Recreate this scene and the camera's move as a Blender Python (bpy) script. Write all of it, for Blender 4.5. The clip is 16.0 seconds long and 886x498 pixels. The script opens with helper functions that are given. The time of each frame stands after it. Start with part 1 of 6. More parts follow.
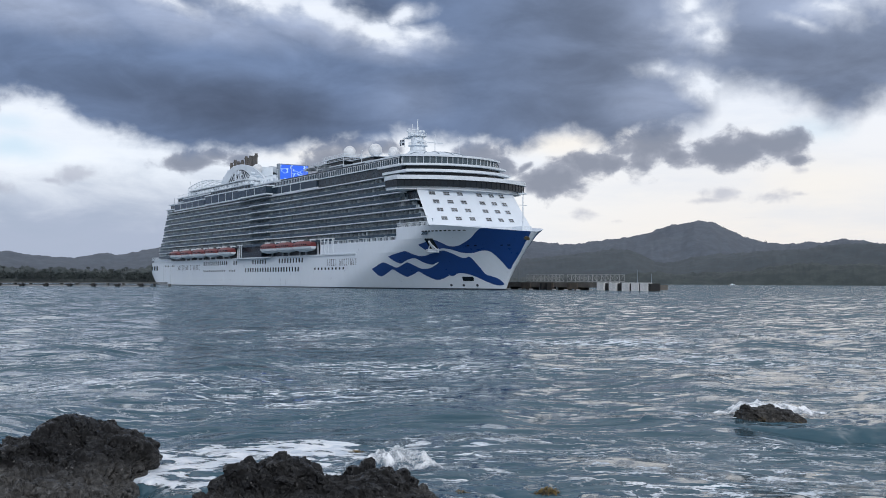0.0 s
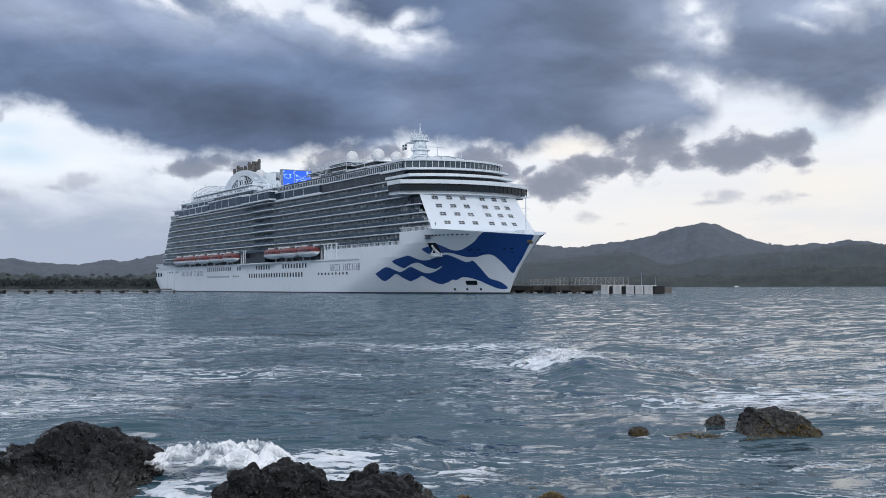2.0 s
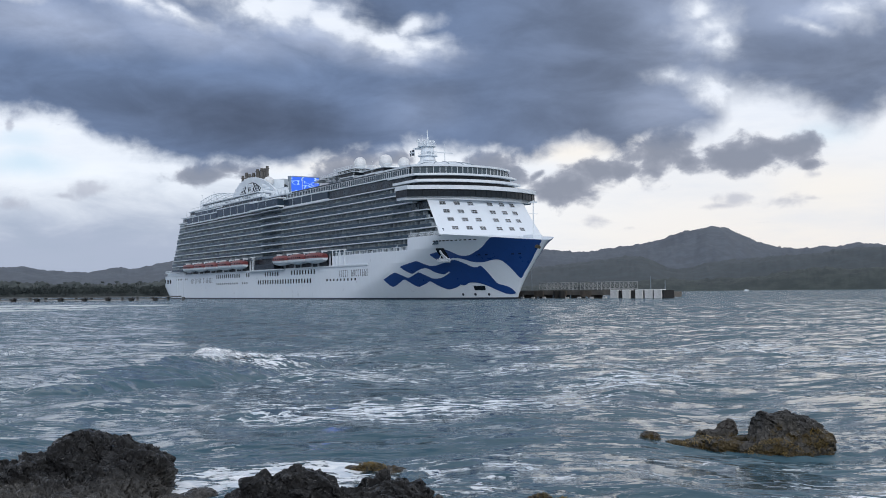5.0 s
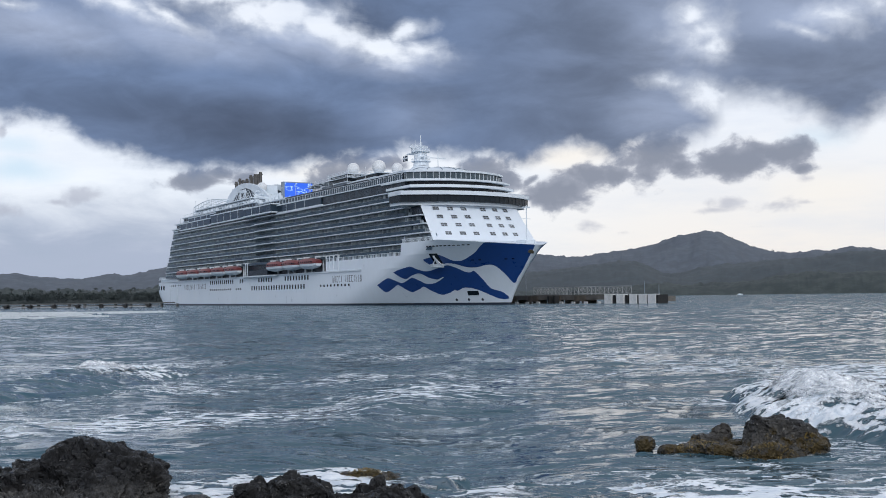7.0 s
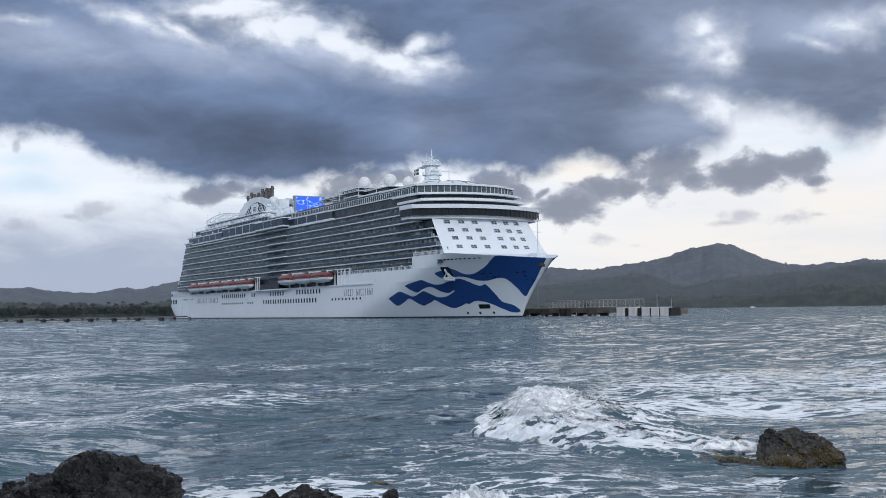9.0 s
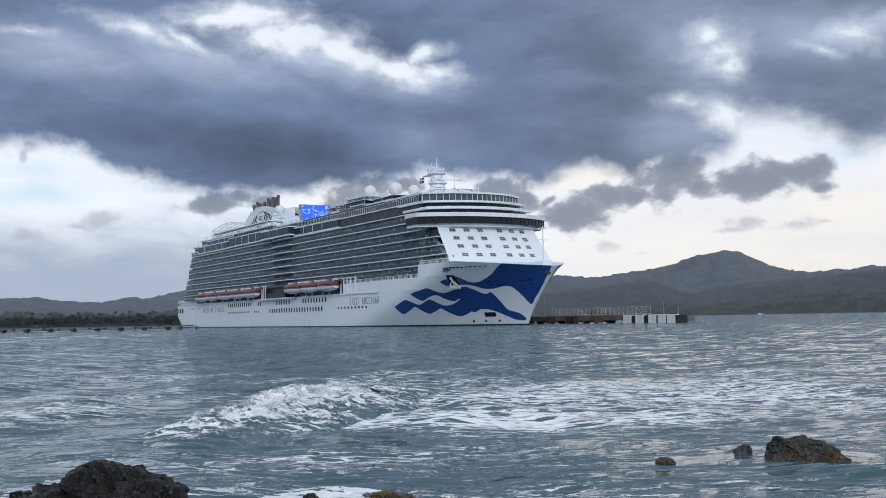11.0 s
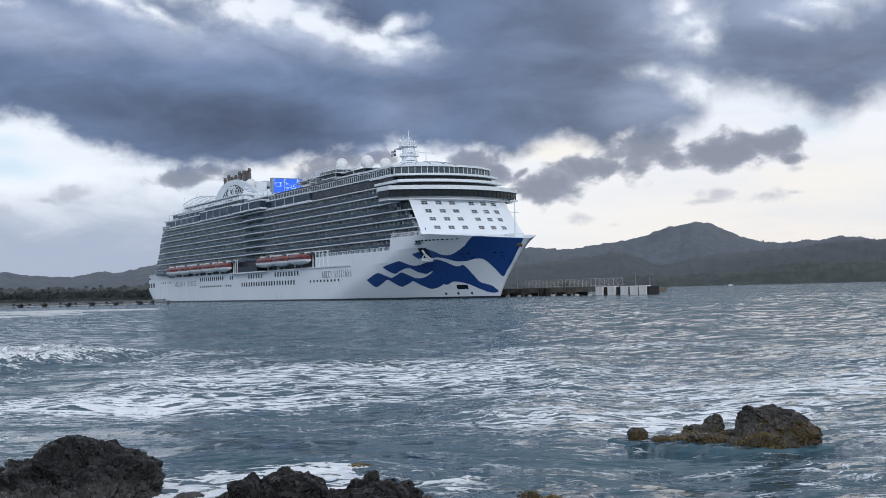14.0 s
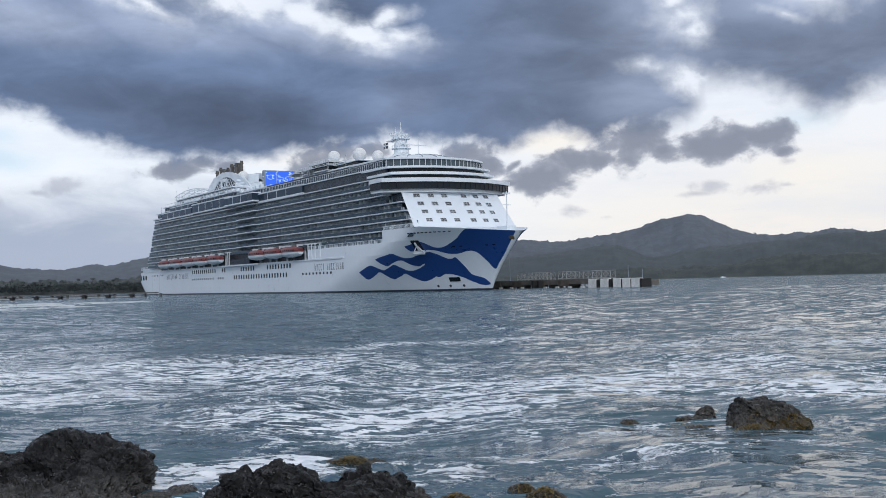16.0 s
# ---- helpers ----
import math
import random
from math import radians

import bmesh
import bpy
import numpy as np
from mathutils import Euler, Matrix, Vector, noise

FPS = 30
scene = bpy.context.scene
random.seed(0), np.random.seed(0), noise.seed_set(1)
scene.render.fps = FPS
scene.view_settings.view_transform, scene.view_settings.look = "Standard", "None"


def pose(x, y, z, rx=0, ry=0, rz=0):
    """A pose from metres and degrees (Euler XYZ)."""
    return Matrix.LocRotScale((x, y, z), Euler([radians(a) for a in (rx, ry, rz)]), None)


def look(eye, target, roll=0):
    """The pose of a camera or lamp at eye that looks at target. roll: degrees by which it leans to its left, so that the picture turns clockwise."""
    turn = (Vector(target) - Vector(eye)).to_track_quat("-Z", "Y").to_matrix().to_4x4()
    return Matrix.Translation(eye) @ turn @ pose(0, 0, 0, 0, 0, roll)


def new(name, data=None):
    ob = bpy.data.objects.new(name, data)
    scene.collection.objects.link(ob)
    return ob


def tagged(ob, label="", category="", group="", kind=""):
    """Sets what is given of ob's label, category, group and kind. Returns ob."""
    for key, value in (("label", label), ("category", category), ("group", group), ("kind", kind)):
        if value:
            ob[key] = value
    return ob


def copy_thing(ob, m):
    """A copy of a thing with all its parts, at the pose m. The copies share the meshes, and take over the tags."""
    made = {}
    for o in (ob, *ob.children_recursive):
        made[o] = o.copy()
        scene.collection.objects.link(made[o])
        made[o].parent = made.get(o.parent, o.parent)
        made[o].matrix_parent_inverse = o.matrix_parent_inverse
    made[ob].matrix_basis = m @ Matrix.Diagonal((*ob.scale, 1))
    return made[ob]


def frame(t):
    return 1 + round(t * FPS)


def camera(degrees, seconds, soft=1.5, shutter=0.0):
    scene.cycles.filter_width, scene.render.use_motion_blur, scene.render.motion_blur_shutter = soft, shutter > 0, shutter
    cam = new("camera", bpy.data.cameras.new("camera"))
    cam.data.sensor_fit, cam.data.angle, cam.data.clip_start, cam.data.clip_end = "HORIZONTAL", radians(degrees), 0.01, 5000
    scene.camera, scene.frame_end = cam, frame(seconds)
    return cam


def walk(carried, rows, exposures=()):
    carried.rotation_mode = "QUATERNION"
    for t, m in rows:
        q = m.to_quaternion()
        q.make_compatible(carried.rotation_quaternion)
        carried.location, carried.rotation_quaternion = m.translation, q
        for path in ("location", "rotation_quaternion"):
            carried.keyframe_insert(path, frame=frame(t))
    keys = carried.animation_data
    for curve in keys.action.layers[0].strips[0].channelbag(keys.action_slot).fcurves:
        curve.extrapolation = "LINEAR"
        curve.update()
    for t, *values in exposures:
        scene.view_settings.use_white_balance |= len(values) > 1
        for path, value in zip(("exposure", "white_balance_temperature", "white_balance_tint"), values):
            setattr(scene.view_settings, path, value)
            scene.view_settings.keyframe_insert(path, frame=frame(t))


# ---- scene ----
# Camera: held by hand on the rocky shore, about 2.45 m above the water.
EYE_Z = 2.45
SHIP_TURN = -59.1
SHIP_HEAD = Vector((math.cos(radians(SHIP_TURN)), math.sin(radians(SHIP_TURN)), 0))
SHIP_PLACE = Vector((-57.3, 441.7, 0))
SHIP_SPEED = -0.165


def held(pan, tilt, lean, dx, dz):
    """A camera pose: degrees to the right, up and leaning, and metres from its stand."""
    a, b, c = radians(pan), radians(tilt), radians(lean)
    ahead = Vector((math.sin(a) * math.cos(b), math.cos(a) * math.cos(b), math.sin(b)))
    side = Vector((math.cos(a), -math.sin(a), 0))
    up = side.cross(ahead)
    right = side * math.cos(c) + up * math.sin(c)
    top = up * math.cos(c) - side * math.sin(c)
    m = Matrix((right, top, -ahead)).transposed().to_4x4()
    m.translation = (dx, 0, EYE_Z + dz)
    return m


cam = camera(44.85, 16.0, soft=0.9)
walk(cam, [(t, held(*v)) for t, *v in (
    (0.0, 0.120, 1.758, 0.275, -0.020, -0.008),
    (0.5, -0.033, 1.749, 0.199, -0.008, -0.005),
    (1.0, -0.016, 1.764, 0.136, 0.000, -0.001),
    (1.5, 0.000, 1.840, 0.000, 0.000, 0.000),
    (2.0, -0.084, 1.979, -0.162, 0.000, -0.002),
    (2.5, -0.229, 2.130, -0.283, -0.002, -0.003),
    (3.0, -0.392, 2.224, -0.337, -0.005, 0.000),
    (3.5, -0.563, 2.245, -0.397, -0.007, 0.002),
    (4.0, -0.657, 2.254, -0.492, -0.009, 0.001),
    (6.5, -0.271, 2.381, -0.693, -0.017, 0.001),
    (7.0, -0.225, 2.544, -0.738, -0.017, 0.004),
    (7.5, -0.188, 2.756, -0.717, -0.019, 0.005),
    (8.0, -0.245, 2.929, -0.743, -0.020, 0.004),
    (8.5, -0.479, 3.061, -0.768, -0.019, 0.004),
    (9.0, -0.840, 3.264, -0.843, -0.023, 0.004),
    (11.5, -1.164, 3.719, -1.061, -0.015, 0.007),
    (12.0, -0.746, 3.273, -1.176, -0.017, 0.009),
    (12.5, -0.401, 2.877, -1.283, -0.016, 0.012),
    (13.0, -0.065, 2.611, -1.367, -0.015, 0.012),
    (13.5, 0.083, 2.411, -1.432, -0.015, 0.010),
    (14.0, 0.254, 2.218, -1.407, -0.018, 0.008),
    (14.5, 0.367, 1.983, -1.405, -0.019, 0.008),
    (15.0, 0.468, 1.818, -1.408, -0.015, 0.008),
    (15.5, 0.554, 1.754, -1.439, -0.012, 0.008),
    (16.0, 0.628, 1.804, -1.456, -0.010, 0.009),
)])


# ---- sky and sun ----
SUN_AZ, SUN_EL = 172.0, 27.0   # degrees to the right of straight ahead, and up


class Nodes:
    """Short hands for a node tree."""

    def __init__(self, tree):
        self.tree = tree
        tree.nodes.clear()

    def add(self, kind):
        return self.tree.nodes.new(kind)

    def link(self, a, b):
        self.tree.links.new(a, b)

    def put(self, socket, value):
        if isinstance(value, bpy.types.NodeSocket):
            self.link(value, socket)
        elif value is not None:
            socket.default_value = value

    def math(self, op, a, b=None, c=None, clamp=False):
        n = self.add("ShaderNodeMath")
        n.operation, n.use_clamp = op, clamp
        for k, v in enumerate((a, b, c)):
            self.put(n.inputs[k], v)
        return n.outputs[0]

    def vec(self, op, a, b=None, out=0):
        n = self.add("ShaderNodeVectorMath")
        n.operation = op
        self.put(n.inputs[0], a)
        if b is not None:
            self.put(n.inputs[1], b)
        return n.outputs[out]

    def ramp(self, x, a, b, lo=0.0, hi=1.0, smooth=True):
        n = self.add("ShaderNodeMapRange")
        n.interpolation_type = "SMOOTHSTEP" if smooth else "LINEAR"
        for k, v in enumerate((x, a, b, lo, hi)):
            self.put(n.inputs[k], v)
        return n.outputs[0]

    def noise(self, vector, scale, detail=4.0, rough=0.5, color=False, warp=0.0):
        n = self.add("ShaderNodeTexNoise")
        self.put(n.inputs["Vector"], vector)
        n.inputs["Scale"].default_value, n.inputs["Detail"].default_value = scale, detail
        n.inputs["Roughness"].default_value, n.inputs["Distortion"].default_value = rough, warp
        return n.outputs["Color" if color else "Fac"]

    def mix(self, fac, a, b):
        n = self.add("ShaderNodeMix")
        n.data_type = "RGBA"
        self.put(n.inputs[0], fac)
        for k, v in ((6, a), (7, b)):
            self.put(n.inputs[k], (*v, 1) if isinstance(v, tuple) and len(v) == 3 else v)
        return n.outputs[2]


def _triple(n, x):
    c = n.add("ShaderNodeCombineXYZ")
    for k in range(3):
        n.put(c.inputs[k], x)
    return c.outputs[0]


def build_sky():
    """A Nishita sky behind banks of evening cloud; angles in degrees: to the right, and up."""
    world = bpy.data.worlds.new("evening_sky")
    scene.world = world
    world.use_nodes = True
    n = Nodes(world.node_tree)
    ray = n.add("ShaderNodeTexCoord").outputs["Generated"]
    xyz = n.add("ShaderNodeSeparateXYZ")
    n.link(ray, xyz.inputs[0])
    az = n.math("MULTIPLY", n.math("ARCTAN2", xyz.outputs[0], xyz.outputs[1]), 180 / math.pi)
    el = n.math("MULTIPLY", n.math("ARCSINE", xyz.outputs[2]), 180 / math.pi)
    flat = n.add("ShaderNodeCombineXYZ")
    n.link(az, flat.inputs[0]), n.link(el, flat.inputs[1])
    plain = flat.outputs[0]
    half = (0.5, 0.5, 0.5)

    def wisps(stretch, scale, detail, rough, warp=0.0):
        return n.math("SUBTRACT", n.noise(n.vec("MULTIPLY", plain, stretch), scale, detail, rough, warp=warp), 0.5)

    billow = wisps((0.75, 1.0, 1.0), 0.85, 7, 0.56, 0.2)
    streaks = wisps((0.38, 1.0, 1.0), 0.55, 8, 0.58, 0.4)
    slow = wisps((0.45, 1.0, 1.0), 0.22, 5, 0.5, 0.6)
    big = n.vec("SUBTRACT", n.noise(plain, 0.30, 5, 0.55, True), half)
    bent = n.vec("ADD", plain, n.vec("MULTIPLY", big, (2.2, 1.3, 0)))

    def bank(rows, where, soft=False):
        """How deep a direction lies in any of a set of ovals."""
        total = None
        for a, e, ra, re, turn, weight in rows:
            d = n.vec("SUBTRACT", where, (a, e, 0))
            if turn:
                r = n.add("ShaderNodeVectorRotate")
                r.rotation_type = "Z_AXIS"
                n.link(d, r.inputs["Vector"])
                r.inputs["Angle"].default_value = radians(-turn)
                d = r.outputs[0]
            size = n.vec("LENGTH", n.vec("MULTIPLY", d, (1 / ra, 1 / re, 0)), out=1)
            b = n.ramp(size, 1.35, 0.05, 0.0, weight) if soft else n.math("SUBTRACT", weight, size)
            total = b if total is None else n.math("MAXIMUM", total, b)
        return total

    # the great bank: everything over its ragged lower edge
    split = n.add("ShaderNodeSeparateXYZ")
    n.link(n.vec("ADD", plain, n.vec("MULTIPLY", big, (1.0, 0.3, 0))), split.inputs[0])
    curve = n.add("ShaderNodeFloatCurve")
    pts = curve.mapping.curves[0].points
    rows = [((a + 30) / 60, e / 20) for a, e in SKY_EDGE]
    pts[0].location, pts[1].location = rows[0], rows[-1]
    for r in rows[1:-1]:
        pts.new(*r)
    curve.mapping.update()
    n.put(curve.inputs["Value"], n.ramp(split.outputs[0], -30.0, 30.0, 0.0, 1.0, False))
    over = n.math("SUBTRACT", split.outputs[1], n.math("MULTIPLY", curve.outputs[0], 20.0))
    ragged_over = n.math("ADD", n.math("ADD", over, 0.60), n.math("MULTIPLY", n.math("ADD", billow, n.math("MULTIPLY", slow, 0.8)), 1.7))
    dark = n.ramp(n.math("MULTIPLY", ragged_over, n.ramp(az, 9.0, 14.0, 1.0, 0.62)), -0.35, 0.95)
    hole = n.math("ADD", bank(SKY_GAPS, bent), n.math("MULTIPLY", n.math("ADD", streaks, billow), 1.7))
    hole = n.math("MAXIMUM", hole, n.math("ADD", bank(SKY_GAPS_EAST, bent), n.math("MULTIPLY", n.math("ADD", slow, billow), 1.8)))
    gaps = n.math("ADD", n.ramp(hole, -0.9, 0.55, 0.0, 0.5), n.ramp(hole, -0.05, 0.75, 0.0, 0.5))
    puff = n.math("ADD", n.math("MAXIMUM", bank(SKY_PUFFS, plain), bank(SKY_PUFFS_EAST, plain)), n.math("MULTIPLY", n.math("ADD", billow, n.math("MULTIPLY", slow, 0.4)), 2.4))
    puff = n.math("ADD", puff, 0.26)
    puffs = n.ramp(puff, -0.10, 0.50)
    faint = n.ramp(n.math("ADD", bank(SKY_FAINT, plain), n.math("MULTIPLY", billow, 2.2)), 0.0, 0.8)
    # what goes on overhead and behind: broken cloud
    overhead = n.ramp(el, 19.0, 30.0)
    aside = n.ramp(n.math("ABSOLUTE", az), 27.0, 40.0)
    rest = n.math("MAXIMUM", overhead, aside)
    broken = n.ramp(n.noise(ray, 2.4, 6, 0.55), 0.47, 0.62)
    dark = n.math("MULTIPLY", dark, n.math("SUBTRACT", 1.0, gaps), clamp=True)
    dark = n.math("ADD", n.math("MULTIPLY", dark, n.math("SUBTRACT", 1.0, rest)), n.math("MULTIPLY", broken, rest), clamp=True)

    sky = n.add("ShaderNodeTexSky")
    sky.sky_type, sky.sun_disc = "NISHITA", False
    sky.sun_elevation, sky.sun_rotation = radians(SUN_EL), radians(SUN_AZ)
    clear = n.vec("MULTIPLY", sky.outputs[0], (0.10, 0.10, 0.10))
    # thin veil of high white cloud over the clear air, warm low down to the right
    warm = n.ramp(az, -8.0, 14.0)
    low = n.ramp(el, 12.0, 1.0)
    veil = n.mix(n.math("MULTIPLY", warm, low), SKY_VEIL, SKY_WARM)
    streak = n.ramp(n.noise(n.vec("MULTIPLY", plain, (0.10, 0.45, 1)), 1.0, 6, 0.62), 0.38, 0.72)
    veil = n.mix(n.math("MULTIPLY", streak, 0.35), veil, SKY_VEIL_DARK)
    blue = n.math("MULTIPLY", bank(((-21.9, 6.44, 2.4, 0.84, 0, 1.0), (-22.2, 7.69, 1.8, 0.6, 0, 0.7), (19.3, 7.86, 2.1, 0.66, 0, 0.6)), bent, True), 0.55)
    veil = n.mix(blue, veil, (0.52, 0.74, 0.90))
    glow = n.math("MULTIPLY", bank(((6.6, 7.5, 4.2, 0.9, 0, 1.0), (-6.0, 6.9, 4.0, 0.7, 4, 0.7), (19.5, 5.2, 4.0, 1.4, 0, 0.6)), bent, True), 0.7)
    veil = n.mix(glow, veil, (1.05, 0.95, 0.82))
    base = n.mix(0.90, clear, veil)
    # the grey bank low down to the left
    ragged = n.math("ADD", el, n.math("MULTIPLY", streaks, 4.5))
    haze = n.math("MULTIPLY", n.ramp(az, 0.0, -13.0), n.ramp(ragged, 6.6, 2.6))
    mott = n.ramp(n.math("ADD", slow, n.math("MULTIPLY", streaks, 0.7)), -0.22, 0.22)
    base = n.mix(n.math("MULTIPLY", haze, 0.85), base, n.mix(mott, SKY_LOW, SKY_PALE))
    # body of the dark clouds: darkest over the lower edge, paler where thin and high up
    body = n.mix(n.ramp(az, -2.0, 12.0), SKY_MID, SKY_MID_EAST)
    body = n.mix(bank(SKY_DEEP, bent, True), body, SKY_DARK)
    body = n.mix(bank(SKY_THIN, bent, True), body, SKY_PALE)
    shade = n.math("ADD", n.math("MULTIPLY", slow, 0.7), n.math("MULTIPLY", streaks, 0.55))
    body = n.vec("MULTIPLY", body, _triple(n, n.ramp(shade, -0.22, 0.22, 0.82, 1.34)))
    # thin stuff round the rim of the bank
    body = n.mix(n.ramp(ragged_over, 1.0, 0.0, 0.0, 0.22), body, SKY_PALE)
    col = n.mix(n.math("MULTIPLY", faint, 0.62), base, SKY_FAINT_GREY)
    col = n.mix(n.math("MULTIPLY", puffs, 0.88), col, n.mix(n.ramp(puff, 0.10, 0.95), SKY_PUFF_RIM, SKY_PUFF))
    col = n.mix(dark, col, body)
    out = n.add("ShaderNodeOutputWorld")
    back = n.add("ShaderNodeBackground")
    n.link(n.vec("MULTIPLY", col, (0.985, 1.0, 1.03)), back.inputs[0])
    back.inputs[1].default_value = 1.0
    n.link(back.outputs[0], out.inputs[0])
    world.cycles.sampling_method = "MANUAL"
    world.cycles.sample_map_resolution = 1024


SKY_DARK, SKY_MID, SKY_MID_EAST = (0.092, 0.122, 0.190), (0.148, 0.205, 0.328), (0.188, 0.230, 0.322)
SKY_PALE, SKY_FAINT_GREY, SKY_LOW = (0.350, 0.410, 0.545), (0.44, 0.46, 0.54), (0.33, 0.40, 0.52)
SKY_PUFF, SKY_PUFF_RIM = (0.200, 0.228, 0.300), (0.33, 0.355, 0.43)
SKY_VEIL, SKY_WARM, SKY_VEIL_DARK = (0.95, 0.98, 1.03), (0.97, 0.905, 0.85), (0.68, 0.74, 0.86)
# lower edge of the bank: right, up
SKY_EDGE = ((-30, 9.8), (-22.7, 9.32), (-21.1, 9.29), (-19.9, 9.04), (-18.7, 8.43), (-17.3, 7.99), (-15.9, 7.49), (-14.5, 7.14), (-12.2, 6.93), (-10.2, 6.81), (-8.7, 7.06), (-6.9, 7.42),
            (-5.1, 7.60), (-3.3, 7.95), (-1.5, 8.12), (0.3, 7.86), (2.7, 7.58), (4.4, 7.40), (5.9, 8.04), (7.4, 7.88), (9.0, 7.47), (10.1, 7.85), (11.7, 7.96), (13.0, 8.08),
            (13.9, 8.67), (14.5, 9.57), (15.0, 10.22), (16.0, 10.22), (17.1, 10.03), (17.8, 9.53), (19.0, 9.06), (20.4, 8.52), (21.4, 8.66), (22.4, 9.19), (30, 9.6))
# rows: right, up, half width, half height, turn, weight
SKY_GAPS = (
    (-9.5, 15.02, 3.59, 0.90, -6, 1.00), (-11.6, 15.63, 3.29, 0.72, 0, 1.00), (-14.5, 14.54, 1.56, 0.36, -26, 0.75), (-6.1, 14.12, 2.54, 0.66, -16, 1.00),
    (-3.4, 13.27, 1.86, 0.60, -14, 1.00), (-2.1, 13.96, 1.02, 0.48, 10, 1.00), (-1.3, 12.97, 1.80, 0.60, -10, 0.55), (-17.1, 15.01, 2.40, 0.54, -14, 0.60), (-22.2, 14.58, 1.80, 0.30, 0, 0.40),
)
SKY_GAPS_EAST = (
    (14.0, 12.56, 0.95, 0.62, 0, 0.75), (13.2, 14.31, 0.90, 0.78, 0, 0.45), (13.5, 13.28, 2.10, 1.80, 0, 0.12), (12.0, 10.99, 2.40, 0.54, -8, 0.20),
    (13.9, 10.03, 1.50, 0.78, -30, 0.70), (20.3, 13.66, 1.86, 0.90, -15, 0.35), (22.1, 13.85, 1.50, 0.90, 0, 0.30), (18.6, 13.00, 1.50, 0.42, -20, 0.0),
)
SKY_DEEP = (
    (-10.8, 9.10, 8.98, 1.86, -4, 1.00), (3.4, 12.07, 7.78, 3.89, 0, 0.25), (-4.4, 15.00, 2.69, 1.32, -14, 0.5), (17.5, 12.76, 3.29, 2.10, 0, 0.35),
    (20.1, 9.62, 3.29, 1.02, -8, 0.30), (7.0, 9.31, 4.49, 1.50, 0, 0.2), (-14.2, 14.95, 1.50, 0.54, 0, 0.50), (15.8, 10.92, 2.10, 0.72, 0, 0.40),
)
SKY_THIN = (
    (-21.2, 13.66, 6.29, 1.44, -4, 0.90), (-13.7, 13.6, 7.19, 1.3, -8, 0.85), (-6.9, 13.23, 4.6, 1.0, -8, 0.95), (-2.7, 12.50, 3.8, 1.0, -4, 0.85),
    (11.4, 9.43, 2.84, 1.50, 0, 0.50), (12.8, 13.10, 3.29, 2.69, 0, 0.45), (19.5, 13.9, 4.6, 1.6, 0, 0.75), (-1.5, 9.79, 2.69, 1.80, 0, 0.25),
)
SKY_PUFFS = (
    (-13.0, 6.20, 1.86, 0.45, 4, 1.00), (-11.9, 6.50, 0.90, 0.42, 0, 1.00), (-10.6, 6.46, 1.35, 0.66, 0, 0.80), (-6.1, 6.53, 1.44, 0.90, 22, 1.00), (-5.0, 7.07, 1.02, 0.60, 0, 0.95),
    (-3.0, 7.12, 1.20, 0.48, 0, 0.70), (2.2, 6.93, 1.26, 0.60, 0, 1.00), (3.1, 6.26, 1.02, 0.54, -25, 0.90), (4.6, 6.17, 0.66, 0.27, 30, 0.75),
)
SKY_PUFFS_EAST = (
    (6.3, 5.53, 1.98, 0.96, 8, 1.00), (7.6, 6.21, 1.38, 0.72, 0, 0.95), (5.3, 5.19, 1.20, 0.48, 0, 0.85), (10.8, 7.06, 1.92, 1.26, 10, 1.05), (9.2, 6.34, 1.68, 0.66, 8, 0.80),
    (12.4, 6.58, 1.70, 0.80, 0, 0.75), (11.8, 7.60, 1.20, 0.72, 0, 0.90), (15.1, 6.82, 2.40, 0.90, 0, 1.05), (17.5, 6.99, 1.50, 0.72, 0, 1.00), (13.8, 6.93, 1.32, 0.60, 0, 0.55),
    (18.5, 6.31, 1.08, 0.42, 0, 0.60), (4.4, 5.21, 0.90, 0.30, 0, 0.60),
)
SKY_FAINT = (
    (14.6, 4.69, 1.38, 0.66, 0, 0.80), (14.0, 4.30, 1.38, 0.30, 0, 0.70), (17.0, 4.49, 1.98, 0.60, 0, 0.70), (18.6, 4.54, 1.50, 0.30, 0, 0.50), (18.7, 5.73, 1.14, 0.45, 0, 0.55),
    (7.8, 3.64, 1.56, 0.51, -6, 0.75), (9.2, 3.25, 1.80, 0.36, 0, 0.40), (10.2, 5.22, 1.68, 0.72, 0, 0.30), (-18.7, 5.36, 1.74, 0.72, 6, 0.80), (-20.1, 5.00, 1.32, 0.36, 0, 0.60),
    (-22.2, 4.57, 1.80, 0.78, 0, 0.60), (-22.2, 9.07, 1.20, 0.30, 0, 0.50), (-22.6, 8.44, 0.30, 0.48, 0, 0.80), (-20.3, 8.54, 0.42, 0.18, 0, 0.60), (15.8, 3.37, 1.80, 0.24, 0, 0.30),
)
build_sky()

sun = new("sun", bpy.data.lights.new("sun", "SUN"))
sun.data.energy, sun.data.angle, sun.data.color = 1.25, radians(20), (0.97, 0.97, 1.0)
sun.matrix_world = look((0, 0, 0), (-math.sin(radians(SUN_AZ)) * math.cos(radians(SUN_EL)),
                                    -math.cos(radians(SUN_AZ)) * math.cos(radians(SUN_EL)), -math.sin(radians(SUN_EL))))


